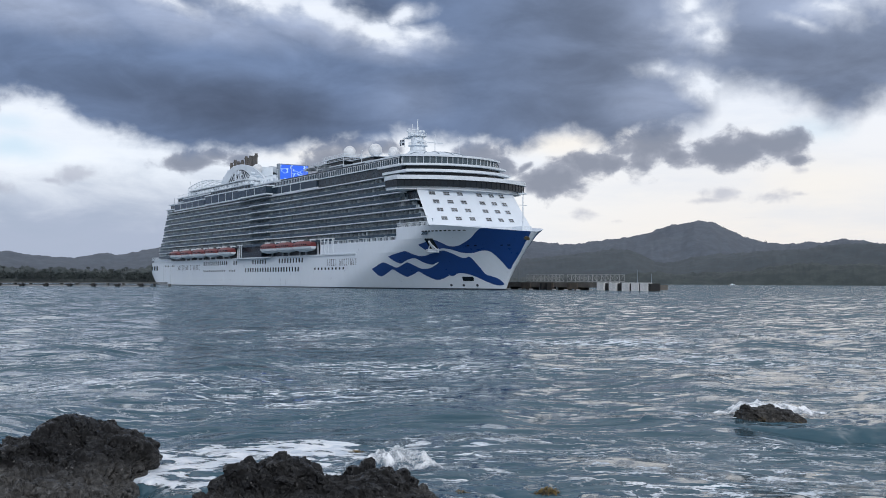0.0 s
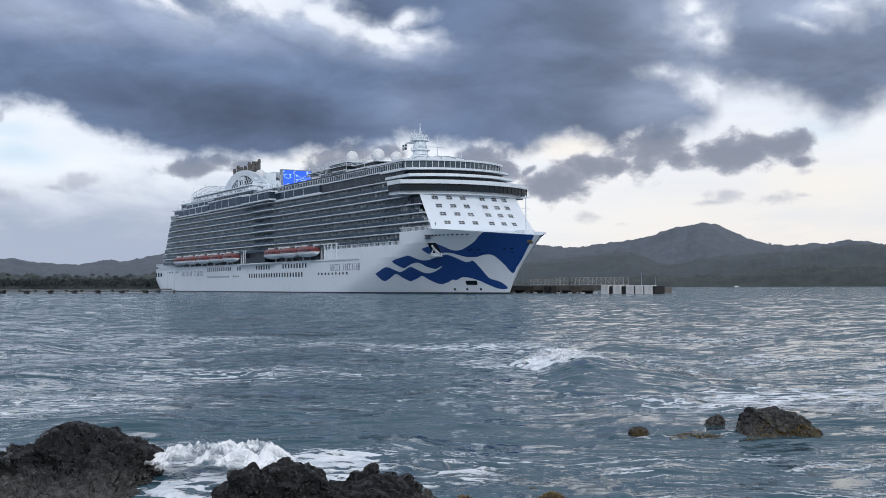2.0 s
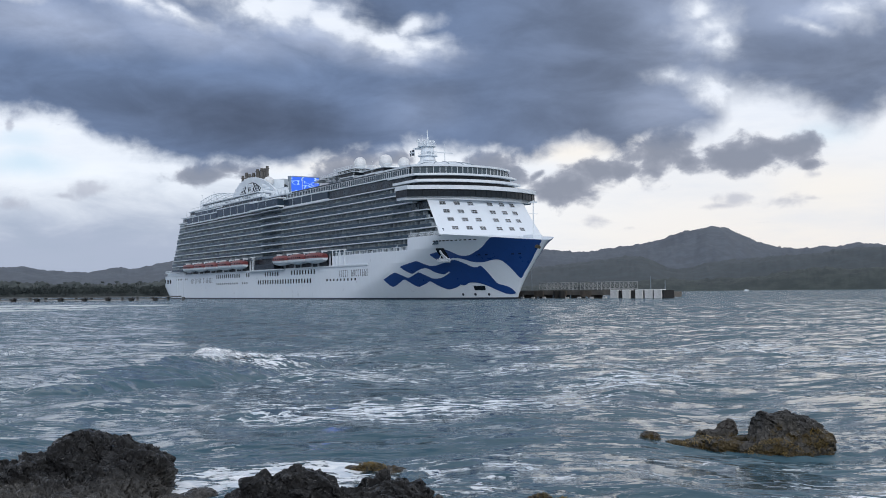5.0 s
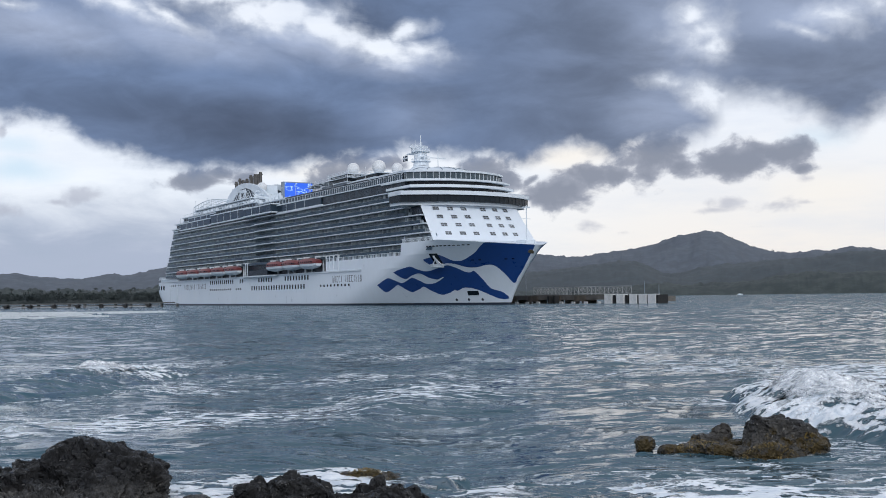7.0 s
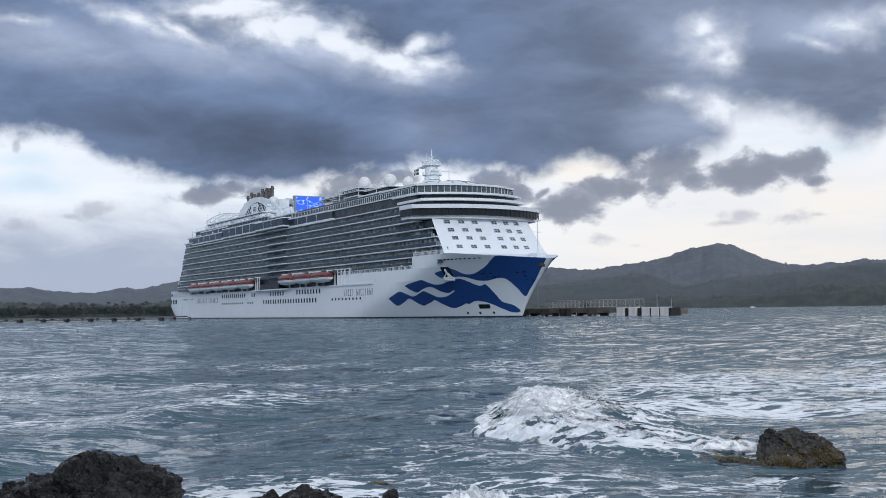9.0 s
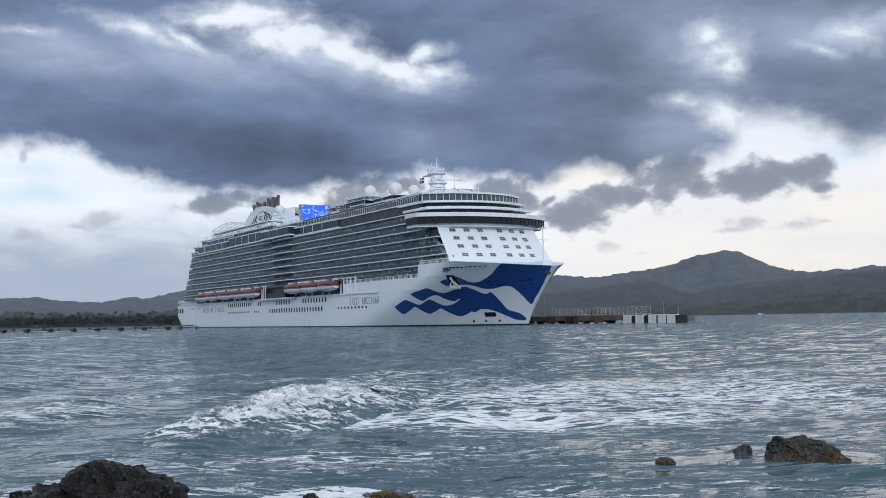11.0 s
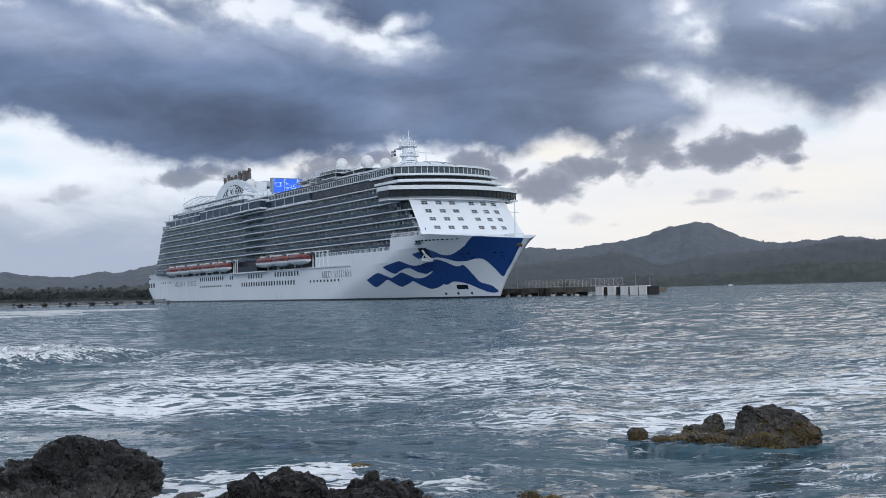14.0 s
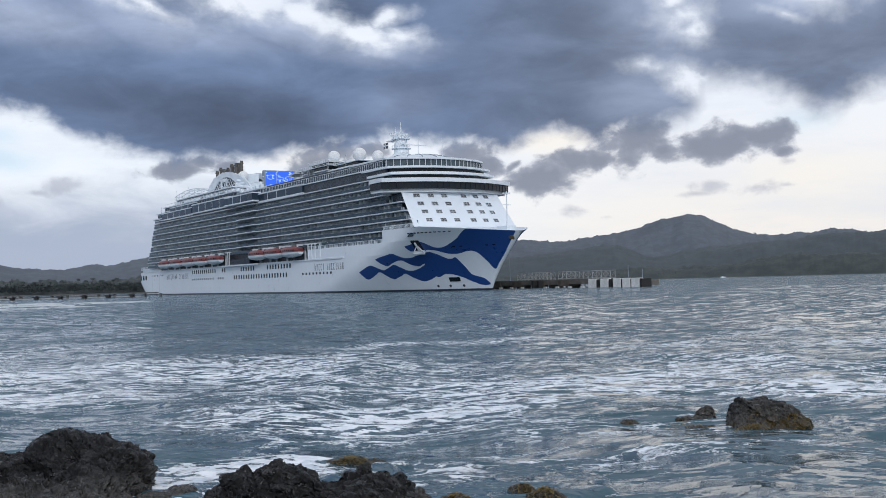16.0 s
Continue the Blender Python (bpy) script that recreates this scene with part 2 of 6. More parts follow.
# ---- materials ----
def surface(name, base, other, rough=0.5, scale=1.0, fine=12.0, bump=0.0, metal=0.0, spread=1.0, coords="Object", stretch=(1, 1, 1), each=0.0, dirty=1.0, spec=0.5):
    """A paint, stone or metal with slow stains and fine grain; scale: patches a metre."""
    m = bpy.data.materials.new(name)
    m.use_nodes = True
    n = Nodes(m.node_tree)
    at = n.vec("MULTIPLY", n.add("ShaderNodeTexCoord").outputs[coords], stretch)
    slow = n.ramp(n.noise(at, scale, 4, 0.55), 0.5 - 0.25 * spread, 0.5 + 0.25 * spread)
    grain = n.noise(at, scale * fine, 5, 0.65)
    col = n.mix(slow, base, other)
    dirt = n.ramp(grain, 0.35, 0.7, 1 - 0.20 * dirty, 1 + 0.12 * dirty)
    if each:
        dirt = n.math("MULTIPLY", dirt, n.ramp(n.add("ShaderNodeObjectInfo").outputs["Random"], 0.0, 1.0, 1 - each, 1 + each, False))
    col = n.vec("MULTIPLY", col, _triple(n, dirt))
    b = n.add("ShaderNodeBsdfPrincipled")
    n.link(col, b.inputs["Base Color"])
    n.put(b.inputs["Roughness"], n.ramp(grain, 0.3, 0.7, max(rough - 0.08, 0.02), min(rough + 0.1, 1.0)))
    b.inputs["Metallic"].default_value = metal
    b.inputs["Specular IOR Level"].default_value = spec
    if bump:
        k = n.add("ShaderNodeBump")
        k.inputs["Strength"].default_value, k.inputs["Distance"].default_value = min(bump, 1.0), 0.4 / (scale * fine)
        n.link(grain, k.inputs["Height"])
        n.link(k.outputs[0], b.inputs["Normal"])
    out = n.add("ShaderNodeOutputMaterial")
    n.link(b.outputs[0], out.inputs[0])
    return m


def glowing(name, base, glow, strength, pattern=None):
    m = bpy.data.materials.new(name)
    m.use_nodes = True
    n = Nodes(m.node_tree)
    b = n.add("ShaderNodeBsdfPrincipled")
    b.inputs["Base Color"].default_value = (*base, 1)
    b.inputs["Emission Color"].default_value = (*glow, 1)
    b.inputs["Emission Strength"].default_value = strength
    if pattern:
        at = n.add("ShaderNodeTexCoord").outputs["Object"]
        w = n.add("ShaderNodeTexNoise")
        n.put(w.inputs["Vector"], n.vec("MULTIPLY", at, (1, 0.35, 0.8)))
        w.inputs["Scale"].default_value, w.inputs["Detail"].default_value = 0.55, 2
        n.link(n.mix(n.ramp(n.math("ABSOLUTE", n.math("SUBTRACT", w.outputs["Fac"], 0.5)), 0.0, 0.028, 1, 0), glow, pattern), b.inputs["Emission Color"])
    out = n.add("ShaderNodeOutputMaterial")
    n.link(b.outputs[0], out.inputs[0])
    return m


WHITE = surface("white_ship_paint", (0.72, 0.785, 0.85), (0.68, 0.75, 0.82), 0.35, 0.06, 8, stretch=(1, 1, 0.4), dirty=0.12)
WHITE_TRIM = surface("white_deck_paint", (0.70, 0.76, 0.81), (0.58, 0.65, 0.71), 0.45, 0.15, 12, dirty=0.3)
GREY = surface("grey_ship_paint", (0.24, 0.29, 0.34), (0.18, 0.225, 0.27), 0.5, 0.3, 10, dirty=0.5)
# Dark glass fronts, with the shade of the balconies mixed into the colour.
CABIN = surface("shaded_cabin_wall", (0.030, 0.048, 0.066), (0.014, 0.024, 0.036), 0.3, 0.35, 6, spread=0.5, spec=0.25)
RAIL_GLASS = surface("tinted_rail_glass", (0.018, 0.042, 0.064), (0.036, 0.066, 0.092), 0.15, 0.35, 9, spread=0.5, spec=0.3)
LOUNGE_GLASS = surface("lounge_glass", (0.035, 0.060, 0.078), (0.085, 0.115, 0.135), 0.06, 0.4, 6, spec=0.4)
STRIP_GLASS = surface("blue_grey_strip_glass", (0.022, 0.040, 0.062), (0.034, 0.056, 0.080), 0.12, 0.05, 9, spec=0.3, dirty=0.3)
BRONZE = surface("bronze_badge", (0.20, 0.16, 0.09), (0.10, 0.08, 0.05), 0.4, 1.5, 6)
PANE_GREY = surface("grey_cabin_pane", (0.075, 0.085, 0.095), (0.14, 0.15, 0.16), 0.2, 0.4, 6, each=0.4)
TRESTLE = surface("weathered_trestle", (0.13, 0.135, 0.135), (0.09, 0.094, 0.095), 0.85, 0.3, 8)
DARK_GLASS = surface("dark_window_glass", (0.008, 0.014, 0.020), (0.013, 0.021, 0.029), 0.2, 0.15, 20, spec=0.2)
FITTINGS = surface("balcony_fittings", (0.42, 0.50, 0.56), (0.12, 0.16, 0.20), 0.5, 0.5, 8)
BLUE = surface("blue_bow_paint", (0.010, 0.052, 0.215), (0.013, 0.060, 0.24), 0.35, 0.05, 12, dirty=0.3)
BOOT = surface("dark_boot_topping", (0.020, 0.030, 0.055), (0.03, 0.04, 0.06), 0.4, 0.1, 30)
ORANGE = surface("orange_boat_canopy", (0.225, 0.046, 0.046), (0.165, 0.038, 0.040), 0.4, 0.2, 20)
LETTER = surface("dark_blue_lettering", (0.020, 0.026, 0.045), (0.03, 0.036, 0.055), 0.4, 0.2, 20)
RADOME = surface("white_radome", (0.74, 0.76, 0.77), (0.68, 0.70, 0.72), 0.5, 0.2, 20)
STACK = surface("dark_exhaust_pipe", (0.10, 0.095, 0.09), (0.06, 0.058, 0.055), 0.5, 0.5, 12)
SCREEN = glowing("lit_video_screen", (0.01, 0.02, 0.08), (0.02, 0.13, 0.85), 1.0, (0.55, 0.85, 1.0))
DECK_LAMP = glowing("lit_deck_lamp", (0.8, 0.8, 0.75), (1.0, 0.95, 0.85), 0.9)
CONCRETE = surface("pale_concrete", (0.78, 0.79, 0.79), (0.60, 0.61, 0.61), 0.85, 0.4, 10, 0.3)
CONCRETE_DARK = surface("stained_concrete", (0.17, 0.158, 0.142), (0.085, 0.080, 0.074), 0.85, 0.3, 10, 0.4)
TIMBER = surface("weathered_timber", (0.15, 0.125, 0.10), (0.08, 0.068, 0.056), 0.85, 0.6, 10)
RUBBER = surface("black_rubber", (0.012, 0.013, 0.014), (0.02, 0.02, 0.021), 0.7, 0.6, 10)
STEEL = surface("galvanised_steel", (0.45, 0.46, 0.47), (0.34, 0.35, 0.36), 0.5, 0.5, 10, metal=0.3)
# Air haze is mixed into both forest colours, bluer and paler farther off.
HAZED_FOREST = surface("far_forest_hazed", (0.052, 0.066, 0.076), (0.066, 0.081, 0.091), 0.95, 0.006, 8, 0.0, spread=1.2)
HAZED_FOREST_FAR = surface("distant_forest_hazed", (0.090, 0.108, 0.134), (0.100, 0.118, 0.143), 0.95, 0.004, 8, 0.0, spread=1.2)
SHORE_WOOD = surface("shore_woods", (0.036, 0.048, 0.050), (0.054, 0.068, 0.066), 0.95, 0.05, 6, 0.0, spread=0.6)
BARK = surface("palm_bark", (0.06, 0.055, 0.05), (0.04, 0.037, 0.034), 0.9, 0.6, 8)


def rock_material(name, dark, light, weed=None, pale=(0.085, 0.080, 0.072)):
    m = bpy.data.materials.new(name)
    m.use_nodes = True
    n = Nodes(m.node_tree)
    at = n.add("ShaderNodeTexCoord").outputs["Object"]
    big = n.noise(at, 2.2, 6, 0.6, warp=0.6)
    grain = n.noise(at, 13, 6, 0.64)
    pits = n.add("ShaderNodeTexVoronoi")
    pits.inputs["Scale"].default_value = 17
    n.link(n.vec("ADD", at, n.vec("MULTIPLY", n.noise(at, 6, 3, 0.5, True), (0.12, 0.12, 0.12))), pits.inputs["Vector"])
    col = n.mix(n.ramp(big, 0.42, 0.66), dark, light)
    foot = n.add("ShaderNodeSeparateXYZ")
    n.link(at, foot.inputs[0])
    foot = n.ramp(n.math("ADD", foot.outputs[2], n.math("MULTIPLY", n.noise(at, 1.6, 4, 0.6), 0.5)), 0.58, 0.38)
    col = n.mix(n.math("MULTIPLY", foot, 0.50), col, pale)
    col = n.vec("MULTIPLY", col, _triple(n, n.ramp(grain, 0.34, 0.68, 0.50, 1.4)))
    # barnacles and salt in pale specks
    speck = n.math("MULTIPLY", n.ramp(n.noise(at, 60, 3, 0.6), 0.60, 0.70), n.ramp(n.noise(at, 3.0, 3, 0.5), 0.48, 0.62))
    col = n.mix(n.math("MULTIPLY", n.math("MULTIPLY", speck, foot), 0.6), col, (0.34, 0.33, 0.29))
    if weed:
        pos = n.add("ShaderNodeSeparateXYZ")
        n.link(at, pos.inputs[0])
        cover = n.math("ADD", n.noise(at, 5.0, 5, 0.65), n.math("MULTIPLY", pos.outputs[2], -0.35))
        col = n.mix(n.ramp(cover, 0.48, 0.58), col, n.mix(n.noise(at, 30, 4, 0.6), weed[0], weed[1]))
    b = n.add("ShaderNodeBsdfPrincipled")
    n.link(col, b.inputs["Base Color"])
    n.put(b.inputs["Roughness"], n.ramp(n.noise(at, 9, 5, 0.6), 0.40, 0.62, 0.12, 0.85))
    b.inputs["Specular IOR Level"].default_value = 0.34
    k = n.add("ShaderNodeBump")
    k.inputs["Strength"].default_value, k.inputs["Distance"].default_value = 1.0, 0.05
    h = n.math("ADD", n.math("MULTIPLY", grain, 0.5), n.math("MULTIPLY", pits.outputs["Distance"], 0.9))
    n.link(h, k.inputs["Height"])
    n.link(k.outputs[0], b.inputs["Normal"])
    out = n.add("ShaderNodeOutputMaterial")
    n.link(b.outputs[0], out.inputs[0])
    return m


ROCK = rock_material("dark_lava_rock", (0.004, 0.0042, 0.005), (0.014, 0.0137, 0.0135), None, (0.105, 0.101, 0.094))
ROCK_WEED = rock_material("weedy_rock", (0.012, 0.012, 0.012), (0.046, 0.044, 0.040), ((0.075, 0.048, 0.015), (0.030, 0.027, 0.012)))
WEED = surface("golden_seaweed", (0.23, 0.150, 0.030), (0.075, 0.058, 0.018), 0.45, 5.0, 6, 0.5)


def water_material(name, lumpy=0.0):
    """Sea water: gloss over green-grey depth; torn lace of foam where the mesh's foam layer says so."""
    m = bpy.data.materials.new(name)
    m.use_nodes = True
    n = Nodes(m.node_tree)
    at = n.add("ShaderNodeTexCoord").outputs["Object"]
    b = n.add("ShaderNodeBsdfPrincipled")
    b.inputs["IOR"].default_value = 1.33
    half = (0.5, 0.5, 0.5)

    def turned(angle):
        r = n.add("ShaderNodeVectorRotate")
        r.rotation_type = "Z_AXIS"
        n.link(at, r.inputs["Vector"])
        r.inputs["Angle"].default_value = radians(angle)
        return r.outputs[0]

    def slopes(angle, stretch, scale, detail, rough, amount, warp=0.0):
        c = n.noise(n.vec("MULTIPLY", turned(angle), stretch), scale, detail, rough, True, warp)
        return n.vec("MULTIPLY", n.vec("SUBTRACT", c, half), amount)

    # wavelets in crossing trains, long across the view, from a hand's width to several metres
    chop = slopes(14, (0.30, 1.15, 1), 3.6, 2.0, 0.5, (0.5, 1.35, 0), 0.4)
    for row in ((-17, (0.34, 1.2, 1), 1.7, 2.0, 0.5, (0.5, 1.5, 0), 0.6), (8, (0.28, 1.1, 1), 0.75, 2.0, 0.5, (0.35, 1.35, 0), 0.5), (-6, (0.30, 1.2, 1), 9.0, 1.5, 0.5, (0.4, 0.75, 0), 0.0)):
        chop = n.vec("ADD", chop, slopes(*row))
    slick = slopes(0, (0.05, 0.30, 1), 1.0, 4, 0.6, (0.10, 0.42, 0))
    # foam
    layer = n.add("ShaderNodeVertexColor")
    layer.layer_name = "foam"
    split = n.add("ShaderNodeSeparateColor")
    n.link(layer.outputs[0], split.inputs[0])
    amount = split.outputs[0]
    curl = n.vec("MULTIPLY", n.vec("SUBTRACT", n.noise(at, 0.9, 5, 0.62, True), half), (1.5, 0.9, 0.3))
    warped = n.vec("MULTIPLY", n.vec("ADD", at, curl), (0.62, 1.25, 1))
    ridge = n.math("ABSOLUTE", n.math("SUBTRACT", n.noise(warped, 1.5, 5, 0.60), 0.5))
    lace = n.ramp(ridge, 0.0, 0.10, 1.0, 0.0, False)
    torn = n.noise(warped, 3.0, 6, 0.68)
    pattern = n.math("ADD", n.math("MULTIPLY", lace, 0.50), n.math("MULTIPLY", torn, 0.80))
    foam = n.ramp(n.math("ADD", pattern, amount), 1.15, 1.33)
    swell = n.noise(n.vec("MULTIPLY", at, (0.42, 1.25, 1)), 0.38, 6, 0.52, warp=0.25)
    boil = n.noise(at, 3.2, 8, 0.66, warp=0.6)
    height = n.math("ADD", swell, n.math("MULTIPLY", n.math("MULTIPLY", foam, n.math("ADD", boil, 0.2)), 0.10 + 1.2 * lumpy))
    k = n.add("ShaderNodeBump")
    k.inputs["Strength"].default_value, k.inputs["Distance"].default_value = 1.0, 0.30
    n.link(height, k.inputs["Height"])
    deep = n.mix(n.noise(n.vec("MULTIPLY", at, (0.05, 0.12, 1)), 1.0, 3, 0.5), (0.032, 0.074, 0.101), (0.056, 0.112, 0.142))
    froth = n.mix(n.ramp(n.noise(warped, 3.5, 6, 0.7) if not lumpy else boil, 0.30, 0.62), (0.58, 0.66, 0.74), (0.92, 0.95, 0.98))
    n.link(n.mix(foam, deep, froth), b.inputs["Base Color"])
    n.put(b.inputs["Roughness"], n.ramp(foam, 0, 1, 0.06, 0.8))
    # wavelets turn their steep sides to the shore
    away = n.add("ShaderNodeSeparateXYZ")
    n.link(at, away.inputs[0])
    lean = n.add("ShaderNodeCombineXYZ")
    n.link(n.ramp(away.outputs[1], 15.0, 140.0, -0.048, -0.160), lean.inputs[1])
    tilt = n.vec("ADD", lean.outputs[0], n.vec("ADD", chop, slick))
    tilt = n.vec("MULTIPLY", tilt, _triple(n, n.ramp(foam, 0, 1, 1.0, 0.35)))
    n.link(n.vec("NORMALIZE", n.vec("ADD", k.outputs[0], tilt)), b.inputs["Normal"])
    out = n.add("ShaderNodeOutputMaterial")
    n.link(b.outputs[0], out.inputs[0])
    return m


SEA = water_material("sea_water")
BREAKER = water_material("breaking_water", 0.15)


def froth_material():
    """White water in the air: thick where the foam layer is full, torn to shreds where it thins out."""
    m = bpy.data.materials.new("flying_froth")
    m.use_nodes = True
    n = Nodes(m.node_tree)
    at = n.add("ShaderNodeTexCoord").outputs["Object"]
    layer = n.add("ShaderNodeVertexColor")
    layer.layer_name = "foam"
    split = n.add("ShaderNodeSeparateColor")
    n.link(layer.outputs[0], split.inputs[0])
    shreds = n.noise(at, 2.8, 7, 0.66, warp=0.8)
    fine = n.noise(at, 22.0, 4, 0.6)
    cover = n.math("ADD", split.outputs[0], n.math("ADD", n.math("MULTIPLY", n.math("SUBTRACT", shreds, 0.5), 2.6), n.math("MULTIPLY", n.math("SUBTRACT", fine, 0.5), 0.35)))
    b = n.add("ShaderNodeBsdfPrincipled")
    n.link(n.mix(n.ramp(shreds, 0.3, 0.65), (0.80, 0.85, 0.90), (0.95, 0.97, 0.99)), b.inputs["Base Color"])
    b.inputs["Roughness"].default_value = 0.9
    b.inputs["Specular IOR Level"].default_value = 0.2
    n.link(n.ramp(cover, 0.22, 0.95, 0.0, 0.97), b.inputs["Alpha"])
    k = n.add("ShaderNodeBump")
    k.inputs["Strength"].default_value, k.inputs["Distance"].default_value = 0.6, 0.10
    n.link(shreds, k.inputs["Height"])
    n.link(k.outputs[0], b.inputs["Normal"])
    out = n.add("ShaderNodeOutputMaterial")
    n.link(b.outputs[0], out.inputs[0])
    return m


FROTH = froth_material()
FOAM = surface("white_foam", (0.80, 0.83, 0.86), (0.50, 0.57, 0.61), 0.8, 3.5, 5, 0.8)


# ---- mesh helpers ----
def finish(name, bm, material, smooth=False):
    me = bpy.data.meshes.new(name)
    bm.to_mesh(me)
    bm.free()
    for m in material if isinstance(material, (list, tuple)) else (material,):
        me.materials.append(m)
    if smooth:
        me.polygons.foreach_set("use_smooth", [True] * len(me.polygons))
    return me


def part(name, bm, material, parent, label="", smooth=False):
    ob = new(name, bm if isinstance(bm, bpy.types.Mesh) else finish(name, bm, material, smooth))
    ob.parent = parent
    return tagged(ob, label)


def box(bm, x0, x1, y0, y1, z0, z1):
    v = [bm.verts.new((x, y, z)) for x in (x0, x1) for y in (y0, y1) for z in (z0, z1)]
    for f in ((0, 1, 3, 2), (4, 6, 7, 5), (0, 4, 5, 1), (2, 3, 7, 6), (0, 2, 6, 4), (1, 5, 7, 3)):
        bm.faces.new([v[i] for i in f])
    return v


def prism(bm, outline, z0, z1, lean=(0, 0)):
    """An upright solid over an outline; its top is moved by lean."""
    lo = [bm.verts.new((x, y, z0)) for x, y in outline]
    hi = [bm.verts.new((x + lean[0], y + lean[1], z1)) for x, y in outline]
    k = len(lo)
    for i in range(k):
        bm.faces.new((lo[i], lo[(i + 1) % k], hi[(i + 1) % k], hi[i]))
    bm.faces.new(lo[::-1])
    bm.faces.new(hi)


def rod(bm, a, b, r, r2=None, n=8):
    a, b = Vector(a), Vector(b)
    r2 = r if r2 is None else r2
    q = (b - a).to_track_quat("Z", "Y")
    rings = []
    for c, rad in ((a, r), (b, r2)):
        rings.append([bm.verts.new(c + q @ Vector((rad * math.cos(6.2832 * i / n), rad * math.sin(6.2832 * i / n), 0))) for i in range(n)])
    for i in range(n):
        bm.faces.new((rings[0][i], rings[0][(i + 1) % n], rings[1][(i + 1) % n], rings[1][i]))
    bm.faces.new(rings[0][::-1])
    bm.faces.new(rings[1])


def ball(bm, c, r, n=16, flat=1.0):
    m = Matrix.Translation(c) @ Matrix.Diagonal((r, r, r * flat, 1))
    bmesh.ops.create_uvsphere(bm, u_segments=n, v_segments=n // 2, radius=1, matrix=m)


def grid_mesh(name, xs, ys, zs, material, smooth=True):
    """A mesh from three arrays (rows x columns)."""
    rows, cols = xs.shape
    me = bpy.data.meshes.new(name)
    idx = np.arange(rows * cols).reshape(rows, cols)
    quads = np.stack([idx[:-1, :-1], idx[:-1, 1:], idx[1:, 1:], idx[1:, :-1]], -1).reshape(-1, 4)
    me.vertices.add(rows * cols)
    me.vertices.foreach_set("co", np.stack([xs, ys, zs], -1).astype(np.float32).ravel())
    me.loops.add(quads.size)
    me.loops.foreach_set("vertex_index", quads.ravel().astype(np.int32))
    me.polygons.add(len(quads))
    me.polygons.foreach_set("loop_start", np.arange(0, quads.size, 4, dtype=np.int32))
    me.update(calc_edges=True)
    me.polygons.foreach_set("use_smooth", np.full(len(quads), smooth))
    me.materials.append(material)
    return me


# ---- the sea ----
RNG = np.random.RandomState(4)
WAVES = []
for length in (11.0, 8.0, 6.0, 4.5, 3.4, 2.5, 1.9, 1.4, 1.0, 0.75):
    for _ in range(4):
        turn = RNG.normal(205, 28) if length > 3.2 else RNG.normal(262, 22)     # swell runs to the left, wind ripples to the shore
        WAVES.append((2 * math.pi / length, radians(turn), RNG.uniform(0, 6.28), 0.0032 * length ** 1.15 * RNG.uniform(0.6, 1.4)))


def sea_height(x, y):
    z = np.zeros_like(x)
    for k, turn, phase, amp in WAVES:
        far = np.clip(1.3 - y * k / 260.0, 0, 1)
        p = k * (x * math.cos(turn) + y * math.sin(turn)) + phase
        z += amp * far * (1.25 * (1 - np.abs(np.sin(p / 2 + 0.15 * np.sin(p)))) ** 1.4 - 0.45 + 0.35 * np.sin(p))
    return z


def blur_box(x, a, b, soft):
    """1 between a and b, falling off over soft."""
    return np.clip((x - a) / soft + 0.5, 0, 1) * np.clip((b - x) / soft + 0.5, 0, 1)


def foam_layer(me, amount):
    layer = me.color_attributes.new("foam", "FLOAT_COLOR", "POINT")
    a = amount.ravel().astype(np.float32)
    layer.data.foreach_set("color", np.stack([a, a, a, np.ones_like(a)], -1).ravel())


SEA_START, SEA_SPEED = 22.4, -2.8


def build_sea():
    rows, cols = 880, 780
    ys = 2.5 * (4700 / 2.5) ** np.linspace(0, 1, rows)
    u = np.linspace(-1, 1, cols)
    y = np.repeat(ys[:, None], cols, 1)
    x = u[None, :] * (36 + 0.75 * ys[:, None])
    me = grid_mesh("sea", x, y, sea_height(x, y), SEA)
    # foam: left by two breakers, and washed about near the shore
    wob = np.zeros_like(x)
    for k in range(14):
        a, f = RNG.uniform(0, 6.28), RNG.uniform(0.15, 0.9)
        wob += np.sin(f * (x * math.cos(a) + 1.6 * y * math.sin(a)) + RNG.uniform(0, 6.28)) / 5.0
    field = 0.74 * blur_box(x + wob * 1.5, 3.5, 22, 5) * blur_box(y + wob * 2.0, 20, 42, 9) * (0.75 + 0.25 * wob)
    field = np.maximum(field, 0.70 * blur_box(x + wob * 1.5, 18, 60, 6) * blur_box(y + wob * 2.0, 21, 38, 9) * (0.75 + 0.25 * wob))
    field = np.maximum(field, 0.45 * blur_box(x + wob, -17.5, -8.0, 3) * blur_box(y + wob * 1.5, 29, 37, 4))
    field = np.maximum(field, (0.41 + 0.16 * wob) * blur_box(y + wob, 5, 17.5, 4))
    field = np.maximum(field, (0.34 + 0.17 * wob) * blur_box(y, 8, 62, 34))
    foam_layer(me, np.clip(field, 0, 1))
    return tagged(new("sea", me), "grey-green choppy sea with streaks of foam", "sea", kind="structure")


SEA_OB = build_sea()


# ---- the cruise ship ----
# Ship's own axes: x forward from midships, y to port, z up from the waterline. S(s) takes metres from the stern.
def S(s):
    return s - 165.0


ship = tagged(new("cruise_ship"), "large white cruise ship with blue waves on its bow", "ship")
BEAM = 19.2


def stem(z):
    return 313.6 + 14.9 * max(z, 0.0) ** 1.25 / 16.8 ** 1.25


def stern(z):
    return 15.5 - 12.0 * min(max(z, 0.0) / 6.5, 1.0) ** 0.7


